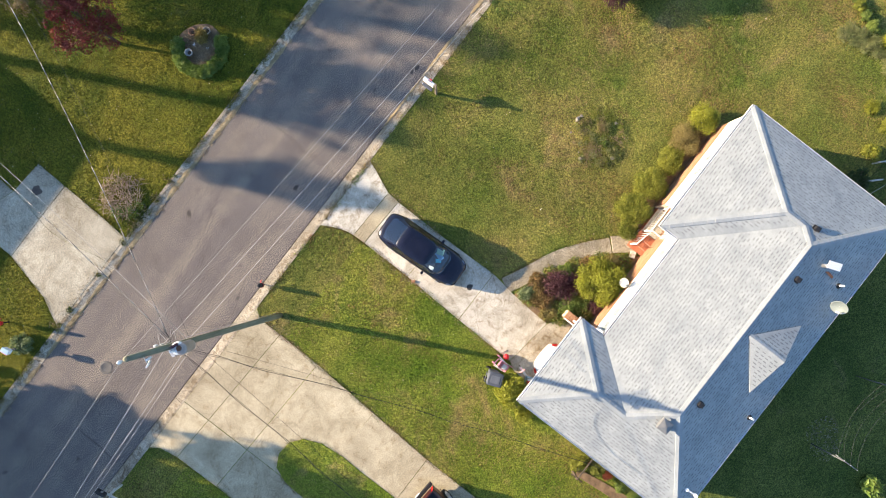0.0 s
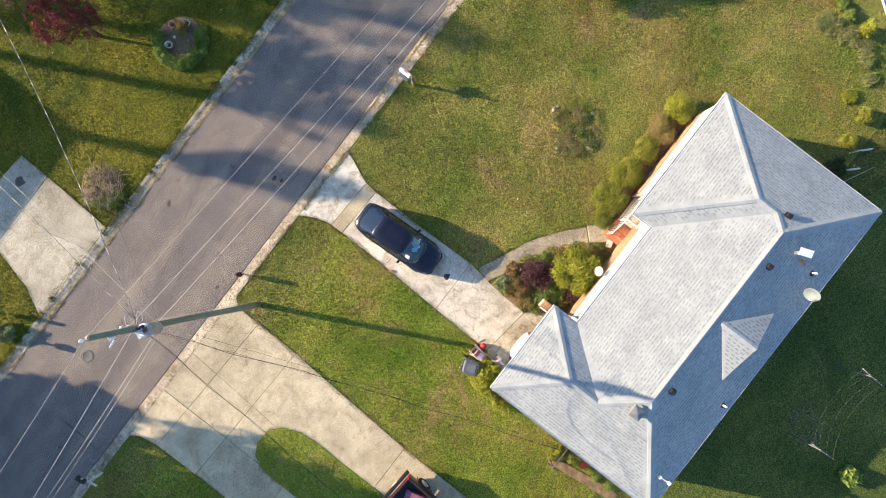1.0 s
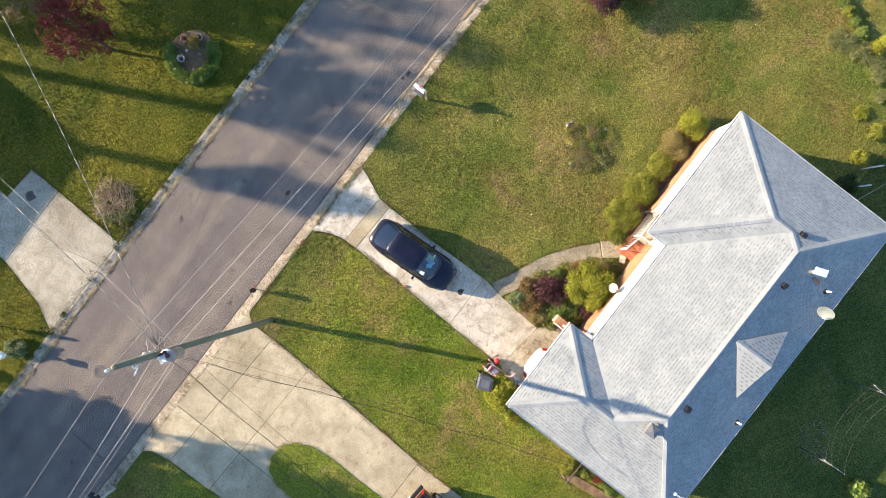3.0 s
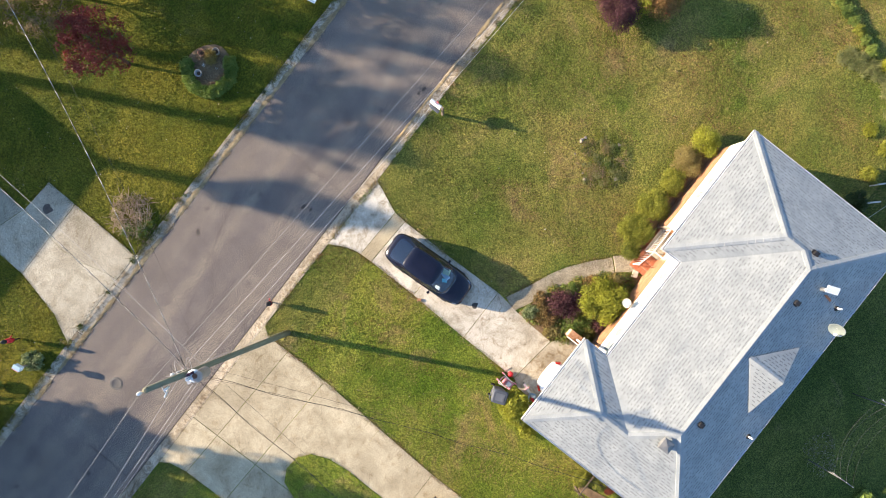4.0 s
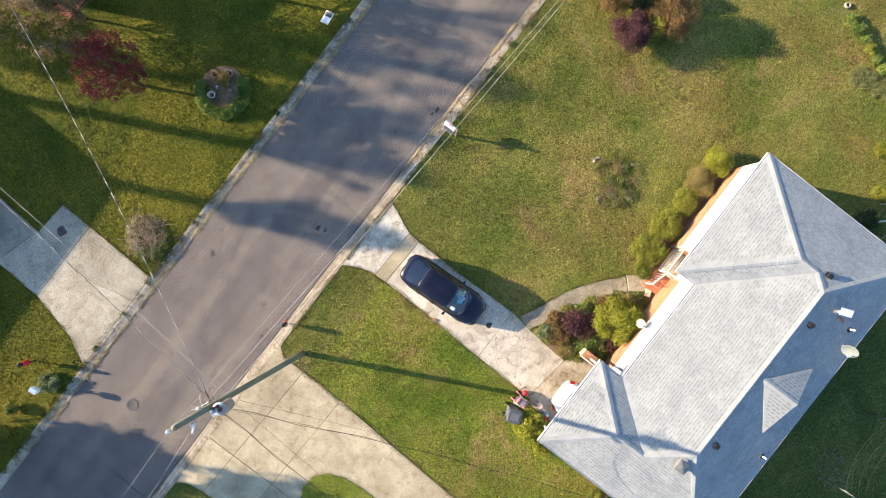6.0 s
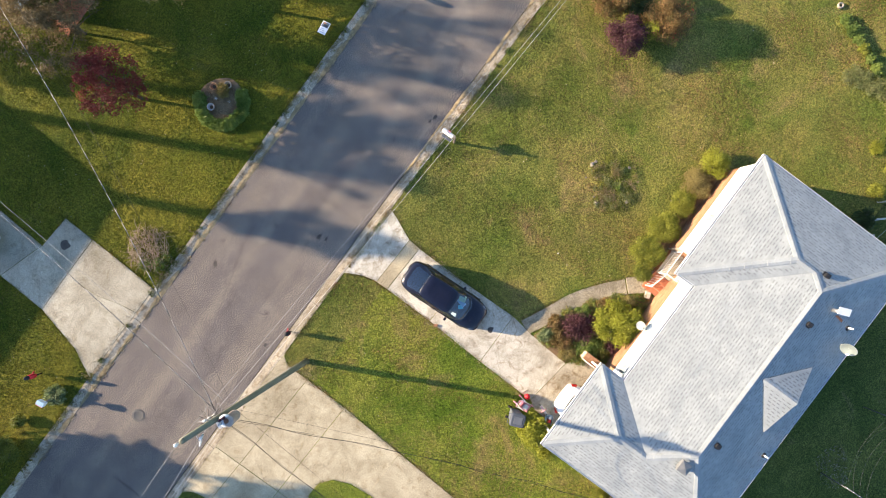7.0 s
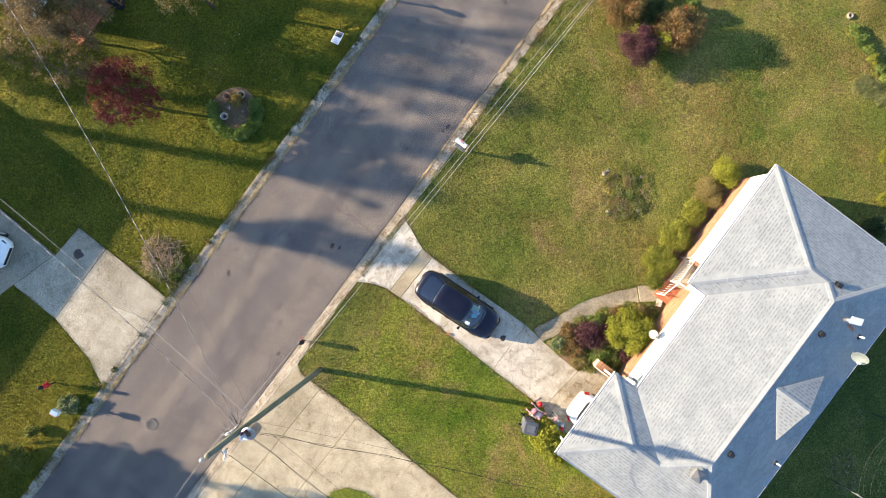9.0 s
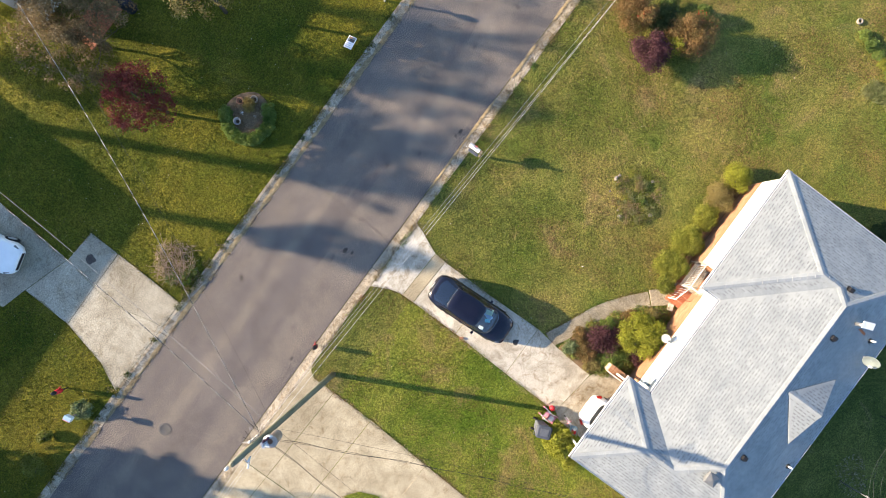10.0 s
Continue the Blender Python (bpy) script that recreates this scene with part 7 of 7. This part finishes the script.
plank(15.44, -13.88, 0.75, -44, 0.5)
plank(14.29, -13.93, 0.85, -46, 0.5)
plank(13.33, -14.03, 0.70, -44, 0.4)
wire("guy_wire", (12.0, -12.6, 2.85), (15.0, -14.7, 0.6), 0.02, 0.010, M_BARE, "thin wire from the house eave to the boundary")


def sheet_stack(x, y):
    t = thing("metal_sheets", (x, y, LAWN), "ribbed grey metal sheets lying on low timbers", "metal sheets", turn=-35)
    for k in range(4):
        part("bearer", soft_box(0.05, 4.8, 0.4 + 1.1 * k, 0.5 + 1.1 * k, 0, 0.09, 0.006), M_DECAY, t)
    for k in range(20):
        part("metal_sheet", box(bmesh.new(), 0.24 * k, 0.24 * k + 0.232, 0, 4.2, 0.092 + (0.012 if k % 2 else 0.0), 0.104 + (0.012 if k % 2 else 0.0)), M_SHEDROOF, t)
    part("edge_trim", box(bmesh.new(), -0.05, -0.004, -0.03, 4.23, 0.05, 0.13), M_BLUE, t, "pale blue edge strip")


sheet_stack(21.2, -11.6)


def street_box(x, y, material, label, turn, crossed=True):
    b = thing("mailbox", (x, y, 0.03), label, "mailbox", turn=turn)
    part("post", soft_box(-0.04, 0.04, -0.16, -0.08, 0, 0.95, 0.006), M_PALE, b)
    prof = [(-0.09, 0.0), (-0.09, 0.12), (-0.05, 0.19), (0.05, 0.19), (0.09, 0.12), (0.09, 0.0)]
    part("body", ring_loft([[(u, yy, 0.96 + z) for u, z in prof] for yy in (-0.05, 0.43)], smooth=False), material, b)
    part("arm", soft_box(-0.035, 0.035, -0.55, 0.30, 0.87, 0.945, 0.006), M_PALE, b)
    part("flag", box(bmesh.new(), 0.093, 0.10, 0.10, 0.22, 1.0, 1.12), M_STEEL, b)
    if crossed:
        part("cross_arm", soft_box(-0.32, 0.32, -0.20, -0.164, 0.80, 0.86, 0.006), M_PALE, b)


street_box(-20.05, 6.1, M_BLACK, "black mailbox on a crossed timber post beside the kerb", 10)
street_box(8.25, 13.85, M_STEEL, "grey mailbox on a timber post beside the kerb", 190, False)

# ---- houses and trees beyond, across the street ----


def neighbour(name, x0, x1, y0, y1, eave, pitch, label, gable_roof):
    h = thing(name, (0, 0, 0), label, "house", "houses across the street")
    ym = (y0 + y1) / 2
    ridge = eave + pitch * (y1 - y0) / 2
    part("wall", box(bmesh.new(), x0 + 0.4, x1 - 0.4, y0 + 0.4, y1 - 0.4, 0, eave - 0.02), M_SIDING, h)
    for y, z0 in ((y0, 0), (y1, 1)):
        bm = bmesh.new()
        ps = [(x0, y, eave), (x1, y, eave), (x1, ym, ridge), (x0, ym, ridge)]
        lo, hi = [bm.verts.new(p) for p in ps], [bm.verts.new((p[0], p[1], p[2] + 0.08)) for p in ps]
        bm.faces.new(hi), bm.faces.new(lo[::-1])
        for k in range(4):
            bm.faces.new((lo[k], lo[(k + 1) % 4], hi[(k + 1) % 4], hi[k]))
        bmesh.ops.recalc_face_normals(bm, faces=bm.faces)
        part("roof_slope", bm, gable_roof, h)
    for x in (x0 + 0.42, x1 - 0.42):
        bm = bmesh.new()
        a = [bm.verts.new(p) for p in ((x, y0 + 0.4, eave - 0.02), (x, y1 - 0.4, eave - 0.02), (x, ym, ridge - 0.05))]
        bm.faces.new(a)
        part("gable", bm, M_SIDING, h)
    for k in range(int((x1 - x0) / 3.2)):
        xx = x0 + 1.6 + 3.2 * k
        w = part("window", box(bmesh.new(), xx, xx + 1.1, y0 + 0.36, y0 + 0.41, 1.0, 2.1), M_TRIM, h)
        part("pane", box(bmesh.new(), xx + 0.06, xx + 1.04, y0 + 0.345, y0 + 0.358, 1.06, 2.04), M_PANE, w)
    return h


neighbour("neighbour_house", -3.3, 11.0, 26.4, 35.2, 2.80, 0.35, "white house with a pale grey roof across the street", M_SHINGLE)
neighbour("neighbour_house", -34.0, -16.3, 30.8, 39.2, 3.0, 0.57, "white house at the end of a far driveway", M_SHINGLE)
wing = neighbour("neighbour_house", -5.5, 5.5, -4.25, 4.25, 3.0, 0.57, "white garage wing beside a far driveway", M_SHINGLE)
wing.matrix_world = pose(-16.25, 40.6, 0, 0, 0, 90)
cart = thing("covered_grill", (0.35, 23.85, LAWN), "round grill under a dark blue cover by a house", "grill")
part("cover", turned([(0.30, 0.0), (0.30, 0.55), (0.34, 0.70), (0.27, 0.92), (0.05, 1.0)], 18), M_GRILL, cart)

patio = thing("patio", (0, 0, 0), "brown brick patio strip in front of a white house", "patio", kind="structure")
mesh = None
for row in range(7):
    for k in range(28):
        if mesh is None:
            ob = part("brick", soft_box(0.006, 0.206, 0.006, 0.194, 0, 0.07, 0.008, segments=1), M_BRICK_RED, patio)
            mesh = ob.data
        else:
            ob = new("brick", mesh)
            ob.parent = patio
        ob.location = (-2.5 + 0.21 * k + (0.1 if row % 2 else 0.0), 24.15 + 0.2 * row, LAWN - 0.02)

# tall trees up-sun of the street: their crowns dapple the road and the lawns
SHADE = Vector((-TO_SUN.x, -TO_SUN.y, 0)).normalized()     # the way that shadows fall
ACROSS = Vector((-SHADE.y, SHADE.x, 0))


def tall_tree(down, side, bottom, top, spread, count, seed, size=0.5, clusters=22, clump=0.9):
    """A tree placed by its distance down and across the way of the shadows."""
    p = SHADE * down + ACROSS * side
    bottom, top = bottom * 1.257, top * 1.257
    t = thing("tall_tree", (p.x, p.y, LAWN - 0.05), "tall broad-leaved tree beyond the houses", "tree", "background trees")
    rng = random.Random(seed)
    stem = bmesh.new()
    tube([(0, 0, 0), (0.1, 0.1, bottom * 0.6), (0, 0, bottom), (0.1, -0.1, top * 0.92)], [0.38, 0.30, 0.26, 0.06], 9, stem)
    balls = []
    for k in range(clusters):
        a = rng.uniform(0, 6.28)
        z = rng.uniform(bottom, top)
        d = spread * rng.uniform(0.25, 1.0) * math.sin(math.pi * min(0.95, max(0.3, (z - bottom) / (top - bottom) * 0.65 + 0.3)))
        tip = Vector((d * math.cos(a), d * math.sin(a), z))
        tube([(0, 0, max(bottom * 0.7, z - 1.6)), tip * 0.5 + Vector((0, 0, z * 0.5 - 0.5)), tip], [0.10, 0.06, 0.03], 5, stem)
        balls.append((tip.x, tip.y, tip.z, clump * rng.uniform(0.7, 1.3), 0.7))
    part("trunk", stem, M_BARK, t)
    leaves("crown", balls, count, size, L_DARK, t, seed, 0.4, 0.2)


for k, (down, side, bottom, top, spread, n) in enumerate((
        (-56, 4.2, 10.0, 11.3, 2.0, 1050), (-57, 6.8, 10.25, 11.9, 2.2, 950), (-56, 9.6, 10.25, 12.2, 2.2, 850), (-57, 12.6, 10.6, 12.4, 2.2, 360), (-56, 15.8, 10.6, 12.6, 2.4, 320), (-57, 19.4, 10.5, 12.6, 2.4, 340))):
    tall_tree(down, side, bottom, top, spread, n, 200 + k, 0.20, 26 if k < 3 else 19, 0.30)
for k, (down, side, bottom, top, spread, n) in enumerate((
        (-36.0, -15.8, 1.3, 8.8, 4.4, 19000), (-33.0, -20.8, 1.2, 10.8, 4.8, 17500), (-28.5, -25.0, 1.2, 9.1, 4.8, 15000))):
    tall_tree(down, side, bottom, top, spread, n, 230 + k, 0.5, 100, 1.25)
tall_tree(-50, 1.0, 8.1, 9.9, 1.05, 1500, 241, 0.26, 24, 0.42)
tall_tree(-50, 7.2, 5.2, 6.5, 1.6, 2600, 242, 0.26, 30, 0.45)

# ---- turf ----


def turf(name, outlines, holes, per_m2, height, width, material, label, seed, blades=3, z=LAWN - 0.012):
    """Tufts of short grass: leaning blades, scattered inside the outlines and outside the holes."""
    rng = np.random.default_rng(seed)
    vs, count = [], 0
    for o in outlines:
        xs, ys = [p[0] for p in o], [p[1] for p in o]
        n = int((max(xs) - min(xs)) * (max(ys) - min(ys)) * per_m2)
        px, py = rng.uniform(min(xs), max(xs), n), rng.uniform(min(ys), max(ys), n)
        keep = inside(px, py, o)
        for h in holes:
            keep &= ~inside(px, py, h)
        px, py = px[keep], py[keep]
        n = len(px)
        for _ in range(blades):
            a, lean = rng.uniform(0, 2 * np.pi, n), rng.uniform(0, 2 * np.pi, n)
            h = height * rng.uniform(0.5, 1.3, n)
            w = width * rng.uniform(0.6, 1.3, n)
            ox, oy = px + rng.normal(0, 0.02, n), py + rng.normal(0, 0.02, n)
            reach = h * rng.uniform(0.3, 1.4, n)
            base = np.full(n, z)
            p0 = np.stack([ox - w * np.cos(a), oy - w * np.sin(a), base], 1)
            p1 = np.stack([ox + w * np.cos(a), oy + w * np.sin(a), base], 1)
            p2 = np.stack([ox + reach * np.cos(lean), oy + reach * np.sin(lean), base + h + 0.012], 1)
            vs.append(np.stack([p0, p1, p2], 1).reshape(-1, 3))
    v = np.concatenate(vs)
    ob = arrays_mesh(name, v, np.arange(len(v)).reshape(-1, 3), material)
    return tagged(ob, label, "grass", kind="stuff")


PAVED = [
    [(-3.6, 6.05), (-3.3, 4.9), (-3.2, 1.1), (-3.4, -2.2), (-3.4, -5.5), (-3.8, -5.9), (-4.0, -6.3), (-4.0, -14.3), (11.75, -14.3), (11.75, -6.6), (5.5, -6.6), (5.3, -6.45), (4.45, -5.6), (3.45, -4.75), (2.2, -3.85), (0.6, -3.1), (-0.45, -2.6), (-0.58, 1.0), (-0.5, 4.3), (0.16, 6.05)],
    [(-17.6, 6.05), (-17.25, 4.7), (-17.2, 2.2), (-17.3, -5.2), (-17.4, -20), (-9.9, -20), (-9.75, -5.0), (-9.4, 2.0), (-9.3, 5.6), (-8.8, 6.05)],
    [(-15.7, 13.42), (-15.4, 13.9), (-14.98, 14.7), (-14.7, 15.8), (-14.35, 17.2), (-14.2, 19.9), (-15.6, 20.3), (-15.8, 27), (-11.2, 27), (-11.75, 19.1), (-9.97, 18.93), (-10.05, 17.2), (-10.14, 15.2), (-10.25, 13.42)],
]
BEDS = [[(7.88 + 0.3 * math.cos(a), -2.22 + 0.3 * math.sin(a)) for a in (2 * math.pi * k / 16 for k in range(16))],
        [(-0.60 + 1.2 * math.cos(a), 16.00 + 1.2 * math.sin(a)) for a in (2 * math.pi * k / 16 for k in range(16))],
        [(5.6, -6.6), (12.2, -6.6), (12.2, -5.7), (9.0, -5.7), (5.6, -5.6)]]
turf("grass", [[(-2, -16), (24, -16), (24, 6.0), (-2, 6.0)], [(-27, 3.6), (-2, 3.6), (-2, 6.0), (-27, 6.0)]], PAVED + BEDS, 270, 0.040, 0.0135, T_LAWN, "short mown grass, green with dry yellow blades", 1)
turf("grass", [[(-27, -16), (-2, -16), (-2, 3.7), (-27, 3.7)]], PAVED, 270, 0.040, 0.0135, T_SIDE, "short mown green grass between two driveways", 6)
turf("grass", [[(-28, 13.34), (16, 13.34), (16, 30), (-28, 30)]], PAVED + BEDS, 240, 0.040, 0.0135, T_LUSH, "short lush green grass across the street", 2)
turf("grass", [[(-6, -27), (20, -27), (20, -16), (-6, -16)]], PAVED, 25, 0.045, 0.014, T_SHADE, "short grass behind the house, its colour darkened for the house's shade", 3)
turf("grass", [ISLAND], [], 130, 0.045, 0.012, T_SIDE, "short grass on a driveway island", 4, z=PAVE + 0.012)

# ragged grass and dry litter along kerbs and paving
def fringe(name, x0, x1, y, width, per_m, height, material, label, seed, z=0.0):
    rng = np.random.default_rng(seed)
    n = int((x1 - x0) * per_m)
    px = rng.uniform(x0, x1, n)
    patch = np.array([noise.noise((v * 0.9, y, 4.0)) + 0.6 * noise.noise((v * 3.1, y, 9.0)) for v in px])
    keep = patch > -0.05
    px = px[keep]
    n = len(px)
    py = y + rng.normal(0, width, n)
    vs = []
    for _ in range(3):
        a, lean = rng.uniform(0, 2 * np.pi, n), rng.uniform(0, 2 * np.pi, n)
        h, w = height * rng.uniform(0.4, 1.3, n), 0.012 * rng.uniform(0.6, 1.5, n)
        reach = h * rng.uniform(0.6, 2.2, n)
        base = np.full(n, z)
        vs.append(np.stack([np.stack([px - w * np.cos(a), py - w * np.sin(a), base], 1), np.stack([px + w * np.cos(a), py + w * np.sin(a), base], 1),
                            np.stack([px + reach * np.cos(lean), py + reach * np.sin(lean), base + h], 1)], 1).reshape(-1, 3))
    v = np.concatenate(vs)
    return tagged(arrays_mesh(name, v, np.arange(len(v)).reshape(-1, 3), material), label, "grass", kind="stuff")


fringe("dry_grass", -21, 12, ROAD_F + 0.02, 0.07, 110, 0.05, M_STRAW, "dry yellow grass along the asphalt edge", 301)
fringe("dry_grass", -26, 14, KERB_F - 0.02, 0.10, 190, 0.05, T_LUSH, "ragged grass over the far kerb", 302, PAVE - 0.006)
fringe("dry_grass", -8.5, 22, KERB_N - 0.02, 0.08, 130, 0.045, T_LAWN, "ragged grass over the near kerb", 303, PAVE - 0.006)
fringe("dry_grass", 0.5, 14, ROAD_N - 0.12, 0.10, 40, 0.06, M_STRAW, "dry litter in the near gutter", 304, 0.01)


fringe("leaf_litter", -10.0, -6.5, KERB_F - 0.02, 0.16, 190, 0.04, M_DUST, "brown leaf litter drifted against the far kerb", 305, 0.05)
fringe("leaf_litter", 3.4, 12.0, KERB_N + 0.14, 0.12, 70, 0.03, M_DUST, "brown leaf litter along the near kerb", 306, 0.05)


def gutter_dirt(x0, x1, edge, out, reach, material, label, seed):
    """A thin ragged ribbon of dirt and straw lying along the foot of a kerb, broken into stretches."""
    bm, last = bmesh.new(), None
    n = int((x1 - x0) / 0.12)
    for k in range(n + 1):
        x = x0 + 0.12 * k
        gap = noise.noise((x * 0.55, seed, 1.0))
        if gap < -0.22:
            last = None
            continue
        thick = min(1.0, (gap + 0.22) * 3.0)
        a = edge - out * (0.02 + 0.05 * thick * (1 + noise.noise((x * 3.0, seed, 5.0))))
        b = edge + out * reach * thick * (0.55 + 0.6 * noise.noise((x * 2.1, seed, 9.0)) ** 2 + 0.3 * noise.noise((x * 5.0, seed, 2.0)))
        row = [bm.verts.new((x, a, 0.004)), bm.verts.new((x, (a + b) / 2, 0.024)), bm.verts.new((x, b, 0.028))]
        if last:
            for j in range(2):
                bm.faces.new((last[j], row[j], row[j + 1], last[j + 1]))
        last = row
    bmesh.ops.recalc_face_normals(bm, faces=bm.faces)
    return tagged(mesh_ob("gutter_dirt", bm, material), label, "dirt", kind="stuff")


gutter_dirt(-19.0, 12.0, ROAD_F, 1, 0.30, M_GUTTERDIRT, "straw-coloured dirt and dead grass along the far gutter", 3.0)
gutter_dirt(2.0, 14.0, ROAD_N, -1, 0.16, M_GUTTERDIRT, "brown dirt and dead leaves along the near gutter", 8.0)


def stain(x, y, r, z, seed, label, squash=0.6, material=None):
    o = []
    for k in range(18):
        a = 2 * math.pi * k / 18
        q = r * (1 + 0.45 * noise.noise((math.cos(a) * 1.3 + seed * 5.0, math.sin(a) * 1.3, seed)))
        o.append((x + q * math.cos(a), y + squash * q * math.sin(a)))
    return tagged(mesh_ob("oil_stain", prism(o, z - 0.002, z + 0.003), material or M_OIL), label, "stain", "stains", "structure")


for k, (x, y, r) in enumerate(((-3.12, 8.16, 0.17), (-3.00, 7.80, 0.11), (1.62, 8.98, 0.09), (3.12, 8.02, 0.09), (5.25, 7.02, 0.15), (4.92, 7.10, 0.10), (-9.2, 7.1, 0.12))):
    stain(x, y, r, 0.003, k + 1.0, "dark oil stain on the asphalt")
stain(-1.75, -1.66, 0.17, PAVE + 0.008, 11.0, "brown oil stain on the concrete driveway", 0.8)
stain(-11.05, 18.2, 0.26, PAVE + 0.008, 13.0, "dark damp patch on the far driveway", 0.9)


def litter(name, x0, x1, y0, y1, count, holes, material, label, seed):
    """Fallen leaves lying on the grass."""
    rng = np.random.default_rng(seed)
    px, py = rng.uniform(x0, x1, count), rng.uniform(y0, y1, count)
    keep = np.ones(count, bool)
    for h in holes:
        keep &= ~inside(px, py, h)
    px, py = px[keep], py[keep]
    n = len(px)
    a, r = rng.uniform(0, 2 * np.pi, n), rng.uniform(0.012, 0.036, n)
    z = LAWN + 0.05
    v = np.stack([np.stack([px + r * np.cos(a + k * np.pi / 2) * (1 if k % 2 else 0.6), py + r * np.sin(a + k * np.pi / 2) * (1 if k % 2 else 0.6), z + rng.normal(0, 0.012, n)], 1) for k in range(4)], 1).reshape(-1, 3)
    return tagged(arrays_mesh(name, v, np.arange(len(v)).reshape(-1, 4), material), label, "leaves", kind="stuff")


litter("fallen_leaves", -28, 14, 13.6, 29, 1100, PAVED, M_LITTER, "pale fallen leaves scattered over the grass", 501)
litter("fallen_leaves", -9, 24, -6, 5.9, 500, PAVED, M_LITTER, "pale fallen leaves scattered over the grass", 502)


def edge_grass(name, lines, per_m, height, material, label, seed, z=LAWN, wide=0.05):
    """Ragged blades leaning over the edges of paving, along plan lines."""
    rng = np.random.default_rng(seed)
    vs = []
    for line in lines:
        for (x0, y0), (x1, y1) in zip(line, line[1:]):
            n = int(math.hypot(x1 - x0, y1 - y0) * per_m)
            t = rng.random(n)
            off = rng.normal(0, wide, n) + 0.05 * np.sin(t * 9.0 + seed)
            nx, ny = -(y1 - y0) / math.hypot(x1 - x0, y1 - y0), (x1 - x0) / math.hypot(x1 - x0, y1 - y0)
            px, py = x0 + (x1 - x0) * t + nx * off, y0 + (y1 - y0) * t + ny * off
            for _ in range(2):
                a, lean = rng.uniform(0, 2 * np.pi, n), rng.uniform(0, 2 * np.pi, n)
                h, w = height * rng.uniform(0.4, 1.3, n), 0.015 * rng.uniform(0.6, 1.4, n)
                reach = h * rng.uniform(0.6, 2.0, n)
                base = np.full(n, z)
                vs.append(np.stack([np.stack([px - w * np.cos(a), py - w * np.sin(a), base], 1), np.stack([px + w * np.cos(a), py + w * np.sin(a), base], 1),
                                    np.stack([px + reach * np.cos(lean), py + reach * np.sin(lean), base + h], 1)], 1).reshape(-1, 3))
    v = np.concatenate(vs)
    return tagged(arrays_mesh(name, v, np.arange(len(v)).reshape(-1, 3), material), label, "grass", kind="stuff")


edge_grass("edging_grass", [
    [(-3.82, 6.0), (-3.52, 5.5), (-3.28, 4.9), (-3.22, 4.4), (-3.2, 1.1), (-3.36, -2.2), (-3.42, -5.4), (-3.75, -5.9)],
    [(0.16, 6.0), (0.02, 5.6), (-0.3, 4.9), (-0.52, 4.36), (-0.6, 1.0), (-0.52, -2.2)],
    [(-8.75, 6.0), (-9.05, 5.95), (-9.34, 5.55), (-9.33, 4.33), (-9.38, 1.95), (-9.6, -1.7), (-9.8, -5.2), (-9.85, -12)],
    [(-17.7, 6.0), (-17.4, 5.6), (-17.25, 4.66), (-17.22, -1.6), (-17.3, -5.2)],
    ISLAND[2:],
], 110, 0.045, T_LAWN, "ragged grass overhanging the edges of the driveways", 601)
edge_grass("edging_grass", [
    [(-0.5, -2.55), (0.6, -3.1), (2.2, -3.85), (3.45, -4.72), (4.48, -5.6)],
    [(-0.8, -3.45), (0.2, -3.9), (1.7, -4.55), (2.85, -5.4), (3.85, -6.25)],
], 120, 0.045, T_LAWN, "ragged grass overhanging the garden path", 602)
edge_grass("edging_grass", [
    [(-10.22, 13.5), (-10.1, 15.2), (-10.02, 17.2), (-9.95, 18.95)], [(-9.95, 18.95), (-11.77, 19.1), (-11.4, 23.0)], [(-15.72, 13.5), (-15.46, 13.9), (-15.02, 14.7), (-14.75, 15.8), (-14.4, 17.2), (-14.25, 19.9)],
], 110, 0.045, T_LUSH, "ragged grass overhanging the far driveway", 603)
edge_grass("dry_edging", [[(-3.3, 3.0), (-3.35, -1.0), (-3.45, -5.0)], [(-0.55, 4.2), (-0.62, 1.2)], [(-9.3, 5.2), (-9.7, -3.5)], ISLAND[3:9], [(-16.05, 13.46), (-10.4, 13.46)]], 45, 0.06, M_STRAW, "dry straw along the driveway edges", 604, LAWN, 0.09)

turf("bare_patch", [[(3.0 + 1.0 * math.cos(a) * (1 + 0.3 * math.sin(2 * a)), -20.1 + 1.0 * math.sin(a)) for a in (2 * math.pi * k / 16 for k in range(16))]], [], 130, 0.04, 0.022, M_DIRT, "worn dry patch in the rear lawn", 5)
